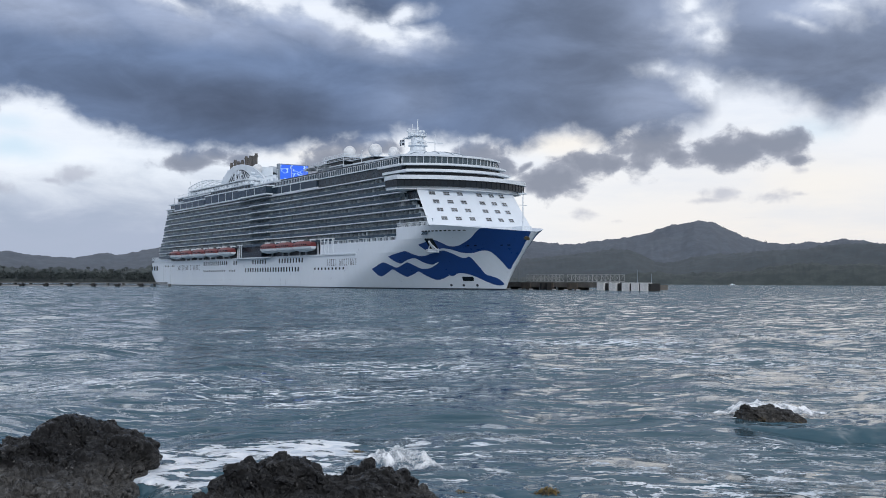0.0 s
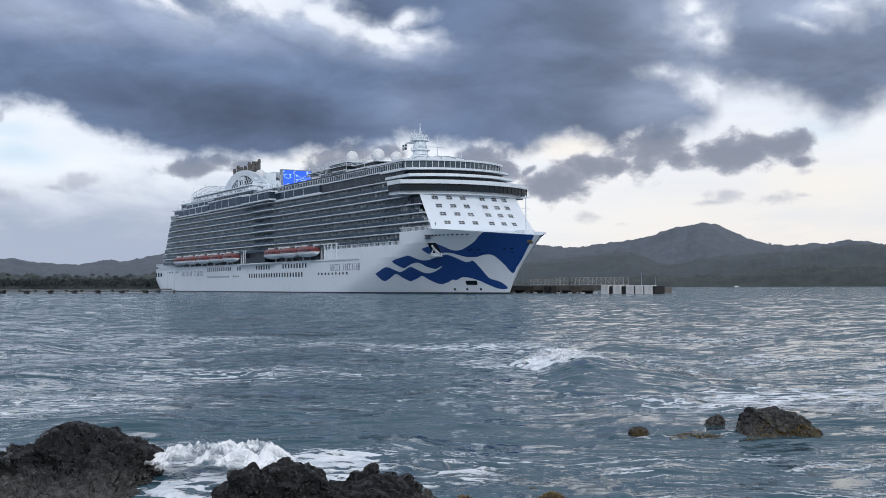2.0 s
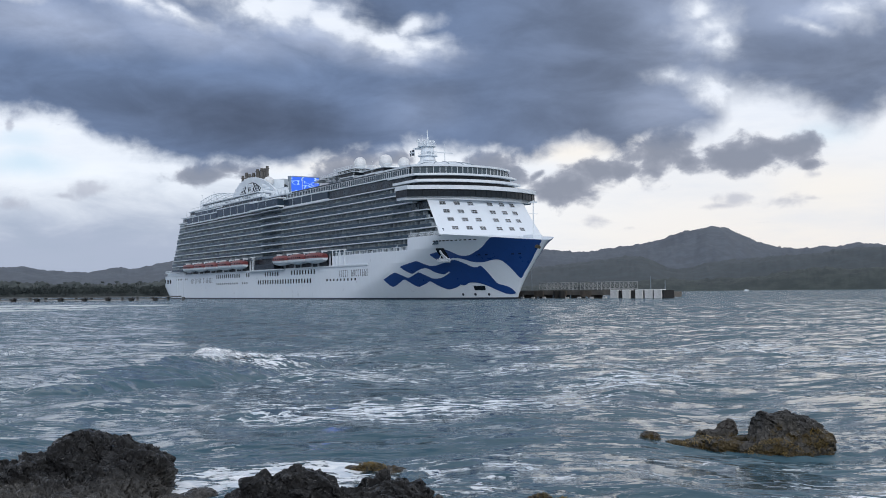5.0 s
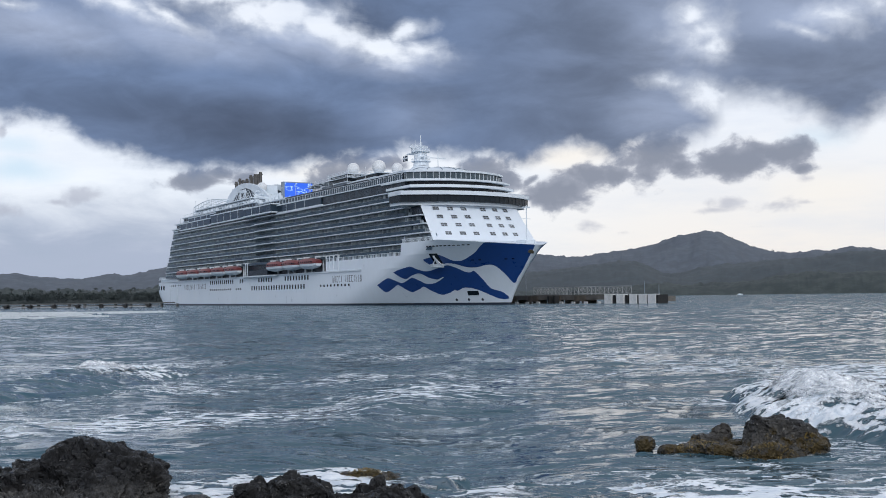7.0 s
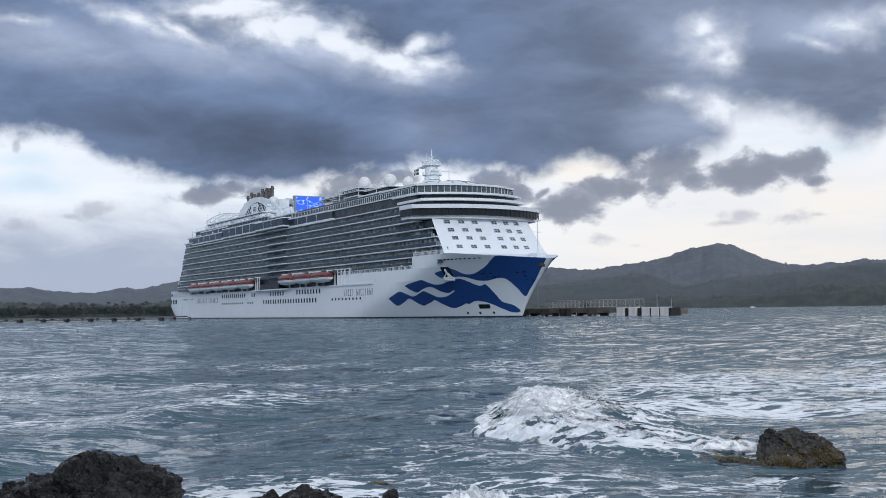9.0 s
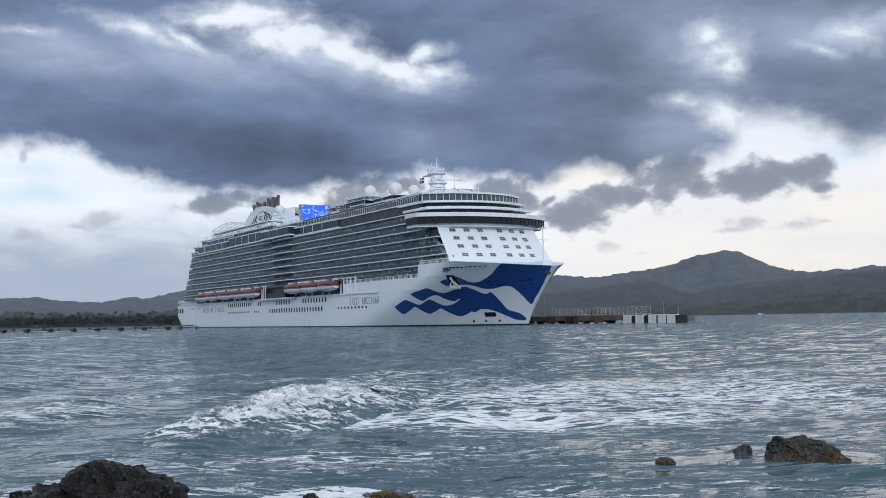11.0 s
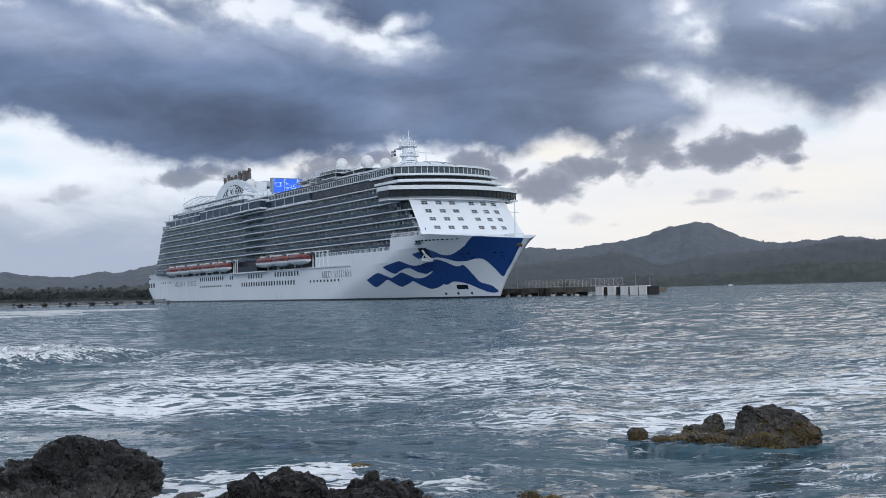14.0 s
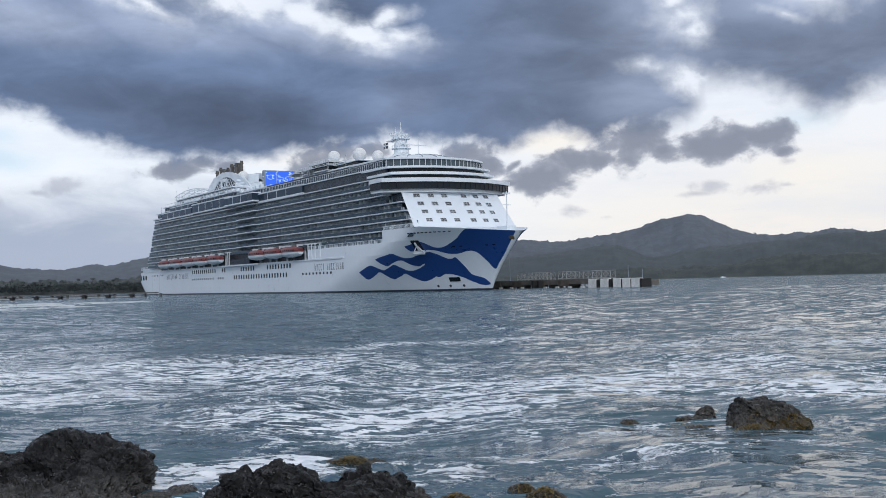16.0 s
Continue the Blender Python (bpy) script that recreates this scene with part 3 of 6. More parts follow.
def half_breadth(s, z):
    """Half the hull's breadth, s metres from the stern and z above the water."""
    t = min(max(z, 0.0) / 17.0, 1.15)
    run = 86.0 - 50.0 * t ** 0.8
    fore = math.sin(math.pi / 2 * min(max((stem(z) - s) / run, 0.0), 1.0)) ** (1.05 + 0.10 * t)
    aft = min(max((s - stern(z)) / 16.0, 0.0), 1.0)
    aft = 0.80 + 0.20 * math.sin(math.pi / 2 * aft)
    blunt = 1.5 * t * math.sqrt(min(max((stem(z) - s) / 2.5, 0.0), 1.0)) * (1 - fore)
    return BEAM * fore * aft + blunt


def sheer(s):
    """Height of the hull's white side."""
    if s < 226:
        return 11.6
    if s < 281.5:
        return 15.4
    return 19.2 - 2.5 * min(max((s - 303) / 27.0, 0.0), 1.0)


def hull_band(s0, levels, top=None, n=110, cap=True):
    """A closed length of hull from s0 (None: the stern) to the stem between heights."""
    bm = bmesh.new()
    rings = []
    for z in levels:
        a = stern(z) if s0 is None else s0
        near, far = [], []
        for i in range(n + 1):
            u = i / n
            u = u - 0.11 * math.sin(2 * math.pi * u)
            zz = z
            s = a + (stem(z) - a) * u
            if top and z == levels[-1]:
                zz = sheer(s)
                s = a + (stem(zz) - a) * u
            w = half_breadth(s, zz)
            near.append(bm.verts.new((S(s), -w, zz)))
            far.append(bm.verts.new((S(s), w, zz)))
        rings.append((near, far))
    for (n0, f0), (n1, f1) in zip(rings, rings[1:]):
        for i in range(n):
            bm.faces.new((n0[i], n0[i + 1], n1[i + 1], n1[i]))
            bm.faces.new((f0[i + 1], f0[i], f1[i], f1[i + 1]))
        bm.faces.new((f0[0], n0[0], n1[0], f1[0]))
    if cap:
        nr, fr = [[bm.verts.new(v.co - Vector((0, 0, 0.004))) for v in side] for side in rings[-1]]
        for i in range(n):
            bm.faces.new((nr[i], nr[i + 1], fr[i + 1], fr[i]))
    bmesh.ops.remove_doubles(bm, verts=bm.verts, dist=0.002)
    return bm


def build_hull():
    part("hull", hull_band(None, (0.55, 2, 3.5, 5, 6.5, 8, 9.5, 11.6)), WHITE, ship, smooth=True)
    part("boot_topping", hull_band(None, (-3.0, -1.0, 0.0, 0.55), cap=False), BOOT, ship, "dark painted band at the waterline", smooth=True)
    part("bow_side", hull_band(226, (11.6, 13, 14.2, 15.4), n=70), WHITE, ship, smooth=True)
    part("bow_bulwark", hull_band(281.5, (15.4, 16.5, 17.6), top=True, n=60), WHITE, ship, smooth=True)
    # ledge along the side, over the windows
    bm = bmesh.new()
    for a, b in ((22, 142), (142, 181), (181, 254)):
        out = 1.6 if a == 142 else 0.35
        for y in (-1, 1):
            box(bm, S(a), S(b), y * (BEAM - 0.5), y * (BEAM + out), 11.45, 11.95)
    part("side_ledge", bm, WHITE_TRIM, ship)


build_hull()


def rounded(s_aft, s_front, w, bulge, taper=0.0, n=24):
    """Plan of a deck: straight sides, bowed front; taper draws the front corners in."""
    pts = [(S(s_aft), -w), ]
    for i in range(n + 1):
        p = -1 + 2 * i / n
        wide = w - taper * 0.0
        pts.append((S(s_front - bulge * abs(p) ** 2.2), wide * p))
    pts.append((S(s_aft), w))
    return pts


TIER = 2.77
TOP = 35.8
AFT_END = (40, 38.5, 36.5, 34.5, 33.5, 31.5, 29, 26.5)
FORE_END = (281, 281, 284, 293, 296, 298.5, 300.5, 282)


def build_balconies():
    """Eight tiers of cabins, with slabs, glass rails, partitions and cabin fronts."""
    # The core's dark colour also stands for shadow in the boat and promenade recesses.
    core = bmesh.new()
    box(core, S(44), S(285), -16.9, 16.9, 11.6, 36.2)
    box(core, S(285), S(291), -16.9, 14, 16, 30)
    part("cabin_block", core, CABIN, ship, "glazed cabin fronts behind the balconies, their shade painted in")
    for i in range(8):
        z = TOP - TIER * i
        a, b = S(AFT_END[i]), S(FORE_END[i])
        if i == 7:
            b = S(54)
        slab = bmesh.new()
        box(slab, a, b, -18.8, 0, z - 0.34, z)
        box(slab, a, min(b, S(283)), 0, 18.8, z - 0.34, z)
        if i < 7:
            box(slab, S(157), S(177), -20.0, 20.0, z - 0.36, z - 0.01)
        part("balcony_deck", slab, WHITE_TRIM, ship)
        # glass rail that stands on the deck below
        rail = bmesh.new()
        z0 = z - TIER
        if i < 7:
            a1, b1 = S(AFT_END[i + 1]) + 0.1, S(min(FORE_END[i], FORE_END[i + 1] if i < 6 else 300)) - 0.2
        else:
            a1, b1 = a, b
        box(rail, a1, b1, -18.72, -18.66, z0 + 0.02, z0 + 1.0)
        box(rail, a1, min(b1, S(283)), 18.66, 18.72, z0 + 0.02, z0 + 1.0)
        box(rail, a1, a1 + 0.06, -18.66, 18.66, z0 + 0.02, z0 + 1.0)
        part("balcony_rail", rail, RAIL_GLASS, ship)
        fit = bmesh.new()
        k = int((b1 - a1) / 2.95)
        rr = random.Random(i)
        for j in range(k + 1):
            x = a1 + 0.3 + j * 2.95
            box(fit, x, x + 0.10, -18.55, -16.8, z0, z0 + 2.2)
            if x < S(282):
                box(fit, x, x + 0.10, 16.8, 18.55, z0, z0 + 2.2)
            if rr.random() < 0.7:      # a chair and a drawn curtain
                c = x + rr.uniform(0.6, 1.6)
                box(fit, c, c + 0.6, -17.9, -17.3, z0, z0 + rr.uniform(0.8, 1.25))
            if rr.random() < 0.45:
                c = x + rr.uniform(0.3, 1.7)
                box(fit, c, c + rr.uniform(0.5, 1.1), -16.98, -16.9, z0 + 0.1, z0 + 2.1)
        part("balcony_furniture", fit, FITTINGS, ship)["kind"] = "stuff"


build_balconies()


def build_top_decks():
    # A solid house in the same shade-mixed colour stands for more balconies.
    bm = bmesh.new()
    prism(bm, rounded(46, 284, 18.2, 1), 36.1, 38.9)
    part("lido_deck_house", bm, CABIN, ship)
    # dark glazed strips along the side
    for name, a, b, z0, z1, out in (("side_glazing", 98, 147, 37.2, 40.6, 18.7), ("walkway_glazing", 148, 178.5, 36.9, 39.6, 21.2), ("side_glazing", 179, 220.5, 36.3, 38.9, 18.7),
                                    ("side_glazing", 52, 97, 37.0, 39.6, 18.7), ("side_glazing", 60, 99, 40.3, 42.0, 17.0)):
        bm = bmesh.new()
        box(bm, S(a), S(b), -out, out, z0, z1)
        part(name, bm, STRIP_GLASS, ship, "long dark glass strip")
        bm = bmesh.new()
        box(bm, S(a - 0.6), S(b + 0.6), -out - 0.15, out + 0.15, z1, z1 + 0.45)
        box(bm, S(a - 0.6), S(b + 0.6), -out - 0.15, out + 0.15, z0 - 0.55, z0)
        for k in range(1, int((b - a) / 9.0)):
            x = S(a + k * 9.0)
            box(bm, x, x + 0.15, -out - 0.08, out + 0.08, z0, z1)
        part("glazing_frame", bm, WHITE_TRIM, ship)
    # open deck rail, forward
    bm = bmesh.new()
    box(bm, S(216), S(282), -18.75, 18.75, 38.75, 39.1)
    part("sun_deck", bm, WHITE_TRIM, ship)
    bm = bmesh.new()
    for y in (-18.6, 18.6):
        box(bm, S(181), S(282), y - 0.05, y + 0.05, 40.85, 40.97)
        for k in range(68):
            x = S(181 + k * 1.5)
            box(bm, x, x + 0.09, y - 0.05, y + 0.05, 39.0, 40.9)
    part("sun_deck_rail", bm, WHITE_TRIM, ship)
    bm = bmesh.new()
    for y in (-18.5, 18.5):
        box(bm, S(181), S(282), y - 0.03, y + 0.03, 39.1, 40.8)
    part("wind_screen", bm, RAIL_GLASS, ship, "tinted glass wind screen")
    # stepped decks aft
    for a, b, w, z0, z1 in ((38, 60, 18.0, 36.0, 38.0), (50, 150, 16.5, 38.9, 43.2), (64, 140, 14.5, 43.2, 46.0), (138, 182, 15.0, 38.9, 42.4)):
        bm = bmesh.new()
        box(bm, S(a), S(b), -w, w, z0, z1 - 0.5)
        house = part("upper_deck_house", bm, GREY, ship)
        bm = bmesh.new()
        box(bm, S(a - 0.8), S(b + 0.5), -w - 0.6, w + 0.6, z1 - 0.45, z1)
        box(bm, S(a - 0.5), S(b + 0.3), -w - 0.35, w + 0.35, (z0 + z1) / 2 - 0.2, (z0 + z1) / 2 + 0.1)
        part("deck_edge", bm, WHITE_TRIM, house, "white deck edge")
        bm = bmesh.new()
        k = 0
        while a + 1.2 + k * 3.4 < b - 2.6:
            x = S(a + 1.2 + k * 3.4)
            box(bm, x, x + 2.5, -w - 0.08, w + 0.08, (z0 + z1) / 2 + 0.35, z1 - 0.7)
            k += 1
        part("house_glazing", bm, DARK_GLASS, house)
    bm = bmesh.new()
    for y in (-16.9, 16.9):
        for k in range(60):
            x = S(52 + k * 2.1)
            box(bm, x, x + 0.12, y - 0.05, y + 0.05, 43.2, 44.5)
        box(bm, S(52), S(178), y - 0.05, y + 0.05, 44.4, 44.52)
    part("upper_rail", bm, WHITE_TRIM, ship)
    # round glazed house with arches at the after end
    bm = bmesh.new()
    prism(bm, [(S(58) + 9 * math.cos(a), 12.5 * math.sin(a)) for a in np.linspace(0, 2 * math.pi, 28, endpoint=False)], 43.2, 46.2)
    part("aft_house", bm, GREY, ship, smooth=False)
    bm = bmesh.new()
    for k in range(9):
        y = -12 + 3 * k
        pts = [(S(52) + 40 * u, y, 46 + 4.2 * math.sin(math.pi * (0.18 + 0.55 * u))) for u in np.linspace(0, 1, 9)]
        for p, q in zip(pts, pts[1:]):
            rod(bm, p, q, 0.16, n=5)
    for k in range(0, 9, 2):
        u = k / 8
        rod(bm, (S(52) + 40 * u, -12, 46 + 4.2 * math.sin(math.pi * (0.18 + 0.55 * u))), (S(52) + 40 * u, 12, 46 + 4.2 * math.sin(math.pi * (0.18 + 0.55 * u))), 0.13, n=5)
    for k in range(17):
        u = k / 16
        for y in (-12, 12):
            rod(bm, (S(52) + 40 * u, y, 43.2), (S(52) + 40 * u, y, 46 + 4.2 * math.sin(math.pi * (0.18 + 0.55 * u))), 0.13, n=5)
    for z in (44.6, 46.0, 47.4):
        rod(bm, (S(52), -12, z), (S(92), -12, z), 0.09, n=4)
    part("court_cage", bm, WHITE_TRIM, ship, "white arched cage over a sports court")


build_top_decks()


def build_front():
    """The sloping white front, the bridge and the lounges over it."""
    levels = ((19.0, 303.0, 18.6), (22.0, 300.6, 18.3), (25.0, 298.0, 18.0), (28.0, 295.6, 17.8), (31.2, 293.2, 17.6))
    bm = bmesh.new()
    rings = []
    n = 20
    for z, sf, w in levels:
        ring = []
        for i in range(n + 1):
            p = -1 + 2 * i / n
            ring.append(bm.verts.new((S(sf - 2.4 * abs(p) ** 2.4), w * p, z)))
        ring.append(bm.verts.new((S(282), w, z)))
        ring.append(bm.verts.new((S(282), -w, z)))
        rings.append(ring)
    for lo, hi in zip(rings, rings[1:]):
        for i in range(len(lo)):
            j = (i + 1) % len(lo)
            if i != n and i != n + 2:
                bm.faces.new((lo[i], lo[j], hi[j], hi[i]))
    bm.faces.new(rings[-1])
    part("front_bulkhead", bm, WHITE, ship, "sloping white front of the superstructure", smooth=False)
    # windows, four rows of six
    pane = bmesh.new()
    box(pane, -0.12, 0.06, -0.95, 0.95, -0.66, 0.66)
    pane = finish("front_window", pane, PANE_GREY)
    frame_bm = bmesh.new()
    for y, w in ((-1.01, 0.06), (-0.025, 0.05), (0.95, 0.06)):
        box(frame_bm, -0.1, 0.10, y, y + w, -0.72, 0.72)
    for z, w in ((-0.72, 0.06), (-0.025, 0.05), (0.66, 0.06)):
        box(frame_bm, -0.1, 0.10, -0.95, 0.95, z, z + w)
    frame_me = finish("window_frame", frame_bm, WHITE_TRIM)
    for r, z in enumerate((29.3, 26.7, 24.1, 21.4)):
        sf = 303.0 - (z - 19.0) * 0.803
        for y in (-12.6, -8.0, -3.4, 3.6, 8.2, 12.4):
            y -= 0.9 - 0.45 * r * (1 if y < 0 else -1) * 0.4
            w = part("front_window", pane, None, ship)
            w.matrix_basis = pose(S(sf - 2.4 * abs(y / 18.0) ** 2.4), y, z, 0, -38.7, math.copysign(math.degrees(math.atan(0.32 * abs(y / 18.0) ** 1.4)), y))
            part("window_frame", frame_me, None, w)
    # bridge: a bowed band that reaches past the sides
    def band(name, z0, z1, s_f, w, bulge, mat, s_a=282.0, label=""):
        b = bmesh.new()
        prism(b, rounded(s_a, s_f, w, bulge), z0, z1)
        return part(name, b, mat, ship, label)
    band("bridge_floor", 30.4, 31.3, 296.2, 23.0, 8.0, WHITE_TRIM)
    band("bridge_glazing", 31.3, 33.4, 297.4, 23.4, 8.0, DARK_GLASS, label="dark band of bridge windows")
    band("bridge_roof", 33.4, 34.6, 298.2, 23.7, 8.0, WHITE_TRIM)
    post = bmesh.new()
    box(post, -0.08, 0.06, -0.06, 0.06, 0, 2.1)
    post = finish("bridge_mullion", post, DARK_GLASS)
    for k in range(25):
        p = -1 + 2 * k / 24
        part("bridge_mullion", post, None, ship).matrix_basis = pose(S(297.45 - 8.0 * abs(p) ** 2.2), 23.4 * p, 31.3)
    band("lounge_deck", 34.6, 36.1, 292.8, 17.8, 6.5, DARK_GLASS, 276)
    band("lounge_balustrade", 36.1, 36.9, 294.6, 19.2, 6.8, WHITE_TRIM, 272)
    band("lounge_deck", 36.9, 38.3, 291.0, 17.4, 6.5, DARK_GLASS, 270)
    band("lounge_balustrade", 38.3, 38.9, 292.6, 19.0, 6.8, WHITE_TRIM, 268)
    band("observation_glazing", 38.9, 41.3, 289.4, 17.6, 6.8, LOUNGE_GLASS, 262, "wrap-round lounge windows")
    band("observation_roof", 41.3, 41.9, 290.0, 18.4, 7.0, WHITE_TRIM, 258)
    post = bmesh.new()
    box(post, -0.1, 0.08, -0.06, 0.06, 0, 2.4)
    post = finish("lounge_mullion", post, WHITE_TRIM)
    for k in range(21):
        p = -1 + 2 * k / 20
        part("lounge_mullion", post, None, ship).matrix_basis = pose(S(289.5 - 6.8 * abs(p) ** 2.2), 17.7 * p, 38.9)
    for k in range(12):
        for y in (-17.66, 17.66):
            part("lounge_mullion", post, None, ship).matrix_basis = pose(S(262 + k * 1.8), y, 38.9)
    # low domed roof and mast
    bm = bmesh.new()
    rings = []
    for z, k in ((42.1, 1.0), (43.2, 0.86), (44.0, 0.66), (44.5, 0.40), (44.7, 0.08)):
        rings.append([bm.verts.new((S(268) + 17 * k * math.cos(a), 14.5 * k * math.sin(a), z)) for a in np.linspace(0, 2 * math.pi, 32, endpoint=False)])
    for lo, hi in zip(rings, rings[1:]):
        for i in range(32):
            bm.faces.new((lo[i], lo[(i + 1) % 32], hi[(i + 1) % 32], hi[i]))
    bm.faces.new(rings[-1])
    part("domed_roof", bm, WHITE_TRIM, ship, smooth=True)


build_front()


def build_mast():
    bm = bmesh.new()
    rod(bm, (S(261), 0, 43.4), (S(261), 0, 46.2), 5.4, 3.0, 20)
    rod(bm, (S(261), 0, 46.2), (S(260.6), 0, 51.3), 2.7, 2.0, 20)
    part("mast_trunk", bm, WHITE_TRIM, ship, smooth=False)
    bm = bmesh.new()
    rod(bm, (S(261), 0, 47.9), (S(261), 0, 48.15), 3.3, n=20)
    rod(bm, (S(260.6), 0, 51.2), (S(260.6), 0, 51.5), 3.2, n=20)
    box(bm, S(253.0), S(260.0), -1.4, 1.4, 51.2, 51.45)
    for z in (49.0, 52.4):
        for k in range(20):
            a, c = 6.2832 * k / 20, 6.2832 * (k + 1) / 20
            rod(bm, (S(260.7) + 3.1 * math.cos(a), 3.1 * math.sin(a), z), (S(260.7) + 3.1 * math.cos(c), 3.1 * math.sin(c), z), 0.05, n=4)
            rod(bm, (S(260.7) + 3.1 * math.cos(a), 3.1 * math.sin(a), z - 0.95), (S(260.7) + 3.1 * math.cos(a), 3.1 * math.sin(a), z), 0.04, n=4)
    part("mast_platform", bm, WHITE_TRIM, ship)
    bm = bmesh.new()
    rod(bm, (S(260.8), 0, 51.2), (S(260.8), 0, 57.0), 0.34, 0.12)
    for y, h in ((-2.2, 54.0), (-1.3, 55.4), (1.2, 54.8), (2.2, 53.6), (-0.6, 53.8)):
        rod(bm, (S(259.5), y, 51.3), (S(259.5), y, h), 0.12, 0.06, 6)
    rod(bm, (S(260.8), -2.4, 53.4), (S(260.8), 2.4, 53.4), 0.12, n=6)
    for k in range(9):
        a = 0.7 * k
        rod(bm, (S(259.5) + 1.6 * math.cos(a), 1.9 * math.sin(a), 51.3), (S(259.5) + 2.6 * math.cos(a), 3.0 * math.sin(a), 52.6 + 0.25 * (k % 4)), 0.12, 0.1, 5)
        box(bm, S(259.5) + 2.6 * math.cos(a) - 0.25, S(259.5) + 2.6 * math.cos(a) + 0.25, 3.0 * math.sin(a) - 0.25, 3.0 * math.sin(a) + 0.25, 52.5 + 0.25 * (k % 4), 53.0 + 0.25 * (k % 4))
    part("antennas", bm, WHITE_TRIM, ship, "thin white masts and aerials")
    bm = bmesh.new()
    rod(bm, (S(274), -1, 44.0), (S(274), -1, 50.4), 0.16, 0.08, 6)
    rod(bm, (S(274), -4, 47.6), (S(274), 2, 47.6), 0.14, n=6)
    part("signal_mast", bm, WHITE_TRIM, ship)
    bm = bmesh.new()
    rod(bm, (S(284), 2, 41.6), (S(284), 2, 48.8), 0.10, 0.05, 6)
    part("whip_aerial", bm, WHITE_TRIM, ship)
    bm = bmesh.new()
    for k in range(8):
        x = S(254.6) - 0.42 * k
        y = -1.6 + 0.16 * math.sin(k * 1.1)
        v = [bm.verts.new((xx, yy + d, zz)) for d in (0, 0.05) for xx, yy, zz in ((x, y, 50.9), (x - 0.42, -1.6 + 0.16 * math.sin((k + 1) * 1.1), 50.85), (x - 0.42, -1.6 + 0.16 * math.sin((k + 1) * 1.1), 48.9), (x, y, 48.95))]
        for q in ((0, 1, 2, 3), (7, 6, 5, 4), (0, 4, 5, 1), (3, 2, 6, 7)):
            bm.faces.new([v[i] for i in q])
    flag = part("flag", bm, BOOT, ship, "dark flag with a white cross")
    bm = bmesh.new()
    box(bm, S(251.2), S(254.55), -1.78, -1.42, 49.72, 50.12)
    box(bm, S(252.6), S(253.1), -1.78, -1.42, 48.95, 50.9)
    part("flag_cross", bm, WHITE_TRIM, flag)
    bm = bmesh.new()
    rod(bm, (S(254.7), -1.6, 48.2), (S(254.7), -1.6, 51.6), 0.06, n=5)
    part("flag_halyard", bm, WHITE_TRIM, ship)
    bm = bmesh.new()
    box(bm, S(257.6), S(257.9), -1.9, 1.9, 52.4, 52.9)
    rod(bm, (S(257.75), 0, 51.4), (S(257.75), 0, 52.4), 0.25, 0.18, 8)
    part("radar_scanner", bm, WHITE_TRIM, ship)
    bm = bmesh.new()
    box(bm, S(263.5), S(263.8), -1.7, 1.7, 49.2, 49.6)
    rod(bm, (S(263.65), 0, 48.1), (S(263.65), 0, 49.2), 0.25, 0.18, 8)
    part("radar_scanner", bm, WHITE_TRIM, ship)
    for s, y, z, r in ((209, 0, 51.2, 2.35), (232, -1, 49.4, 2.5), (238.5, 3, 48.3, 2.1), (122, -3, 52.3, 2.3)):
        b = bmesh.new()
        ball(b, (S(s), y, z), r, 20)
        part("radome", b, RADOME, ship, "white round radome", smooth=True)
        b = bmesh.new()
        rod(b, (S(s), y, 42), (S(s), y, z - r * 0.85), r * 0.55, r * 0.45, 12)
        part("radome_pedestal", b, WHITE_TRIM, ship)
    bm = bmesh.new()
    box(bm, S(198), S(243), -8, 8, 42.0, 44.6)
    box(bm, S(196), S(222), -9, 9, 44.6, 45.0)
    box(bm, S(224), S(262), -10, 10, 42.0, 43.8)
    box(bm, S(203), S(216), -5, 5, 45.0, 47.4)
    part("radome_house", bm, WHITE_TRIM, ship)
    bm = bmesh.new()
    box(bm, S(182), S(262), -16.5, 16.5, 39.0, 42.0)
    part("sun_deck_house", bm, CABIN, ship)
    # open radar platforms with rails and struts; dark boxes imitate shade under the radomes
    for s0, s1, w, z in ((195, 224, 9.6, 46.2), (199, 218, 6.4, 48.3), (226, 246, 8.6, 45.6)):
        bm = bmesh.new()
        box(bm, S(s0), S(s1), -w, w, z, z + 0.22)
        part("radar_platform", bm, WHITE_TRIM, ship)
        bm = bmesh.new()
        box(bm, S(s0 + 2), S(s1 - 2), -w + 0.8, w - 0.8, z - 1.5, z - 0.02)
        part("platform_shadow_box", bm, DARK_GLASS, ship)
        bm = bmesh.new()
        n = int((s1 - s0) / 1.8)
        for y in (-w, w):
            for h in (0.6, 1.15):
                rod(bm, (S(s0), y, z + h), (S(s1), y, z + h), 0.06, n=4)
            for k in range(n + 1):
                x = S(s0 + (s1 - s0) * k / n)
                rod(bm, (x, y, z + 0.2), (x, y, z + 1.15), 0.05, n=4)
        for h in (0.6, 1.15):
            rod(bm, (S(s1), -w, z + h), (S(s1), w, z + h), 0.06, n=4)
        part("platform_rail", bm, WHITE_TRIM, ship)
    # ribs over the domed roof
    for k in range(7):
        bm = bmesh.new()
        a = math.pi * (k - 3) / 9
        pts = [(S(268) + 17.1 * c * math.cos(a), 14.6 * c * math.sin(a), h) for c, h in ((1.0, 42.15), (0.86, 43.27), (0.66, 44.07), (0.40, 44.57), (0.15, 44.75))]
        for p, q in zip(pts, pts[1:]):
            rod(bm, p, q, 0.14, n=5)
        part("roof_rib", bm, GREY, ship)


build_mast()


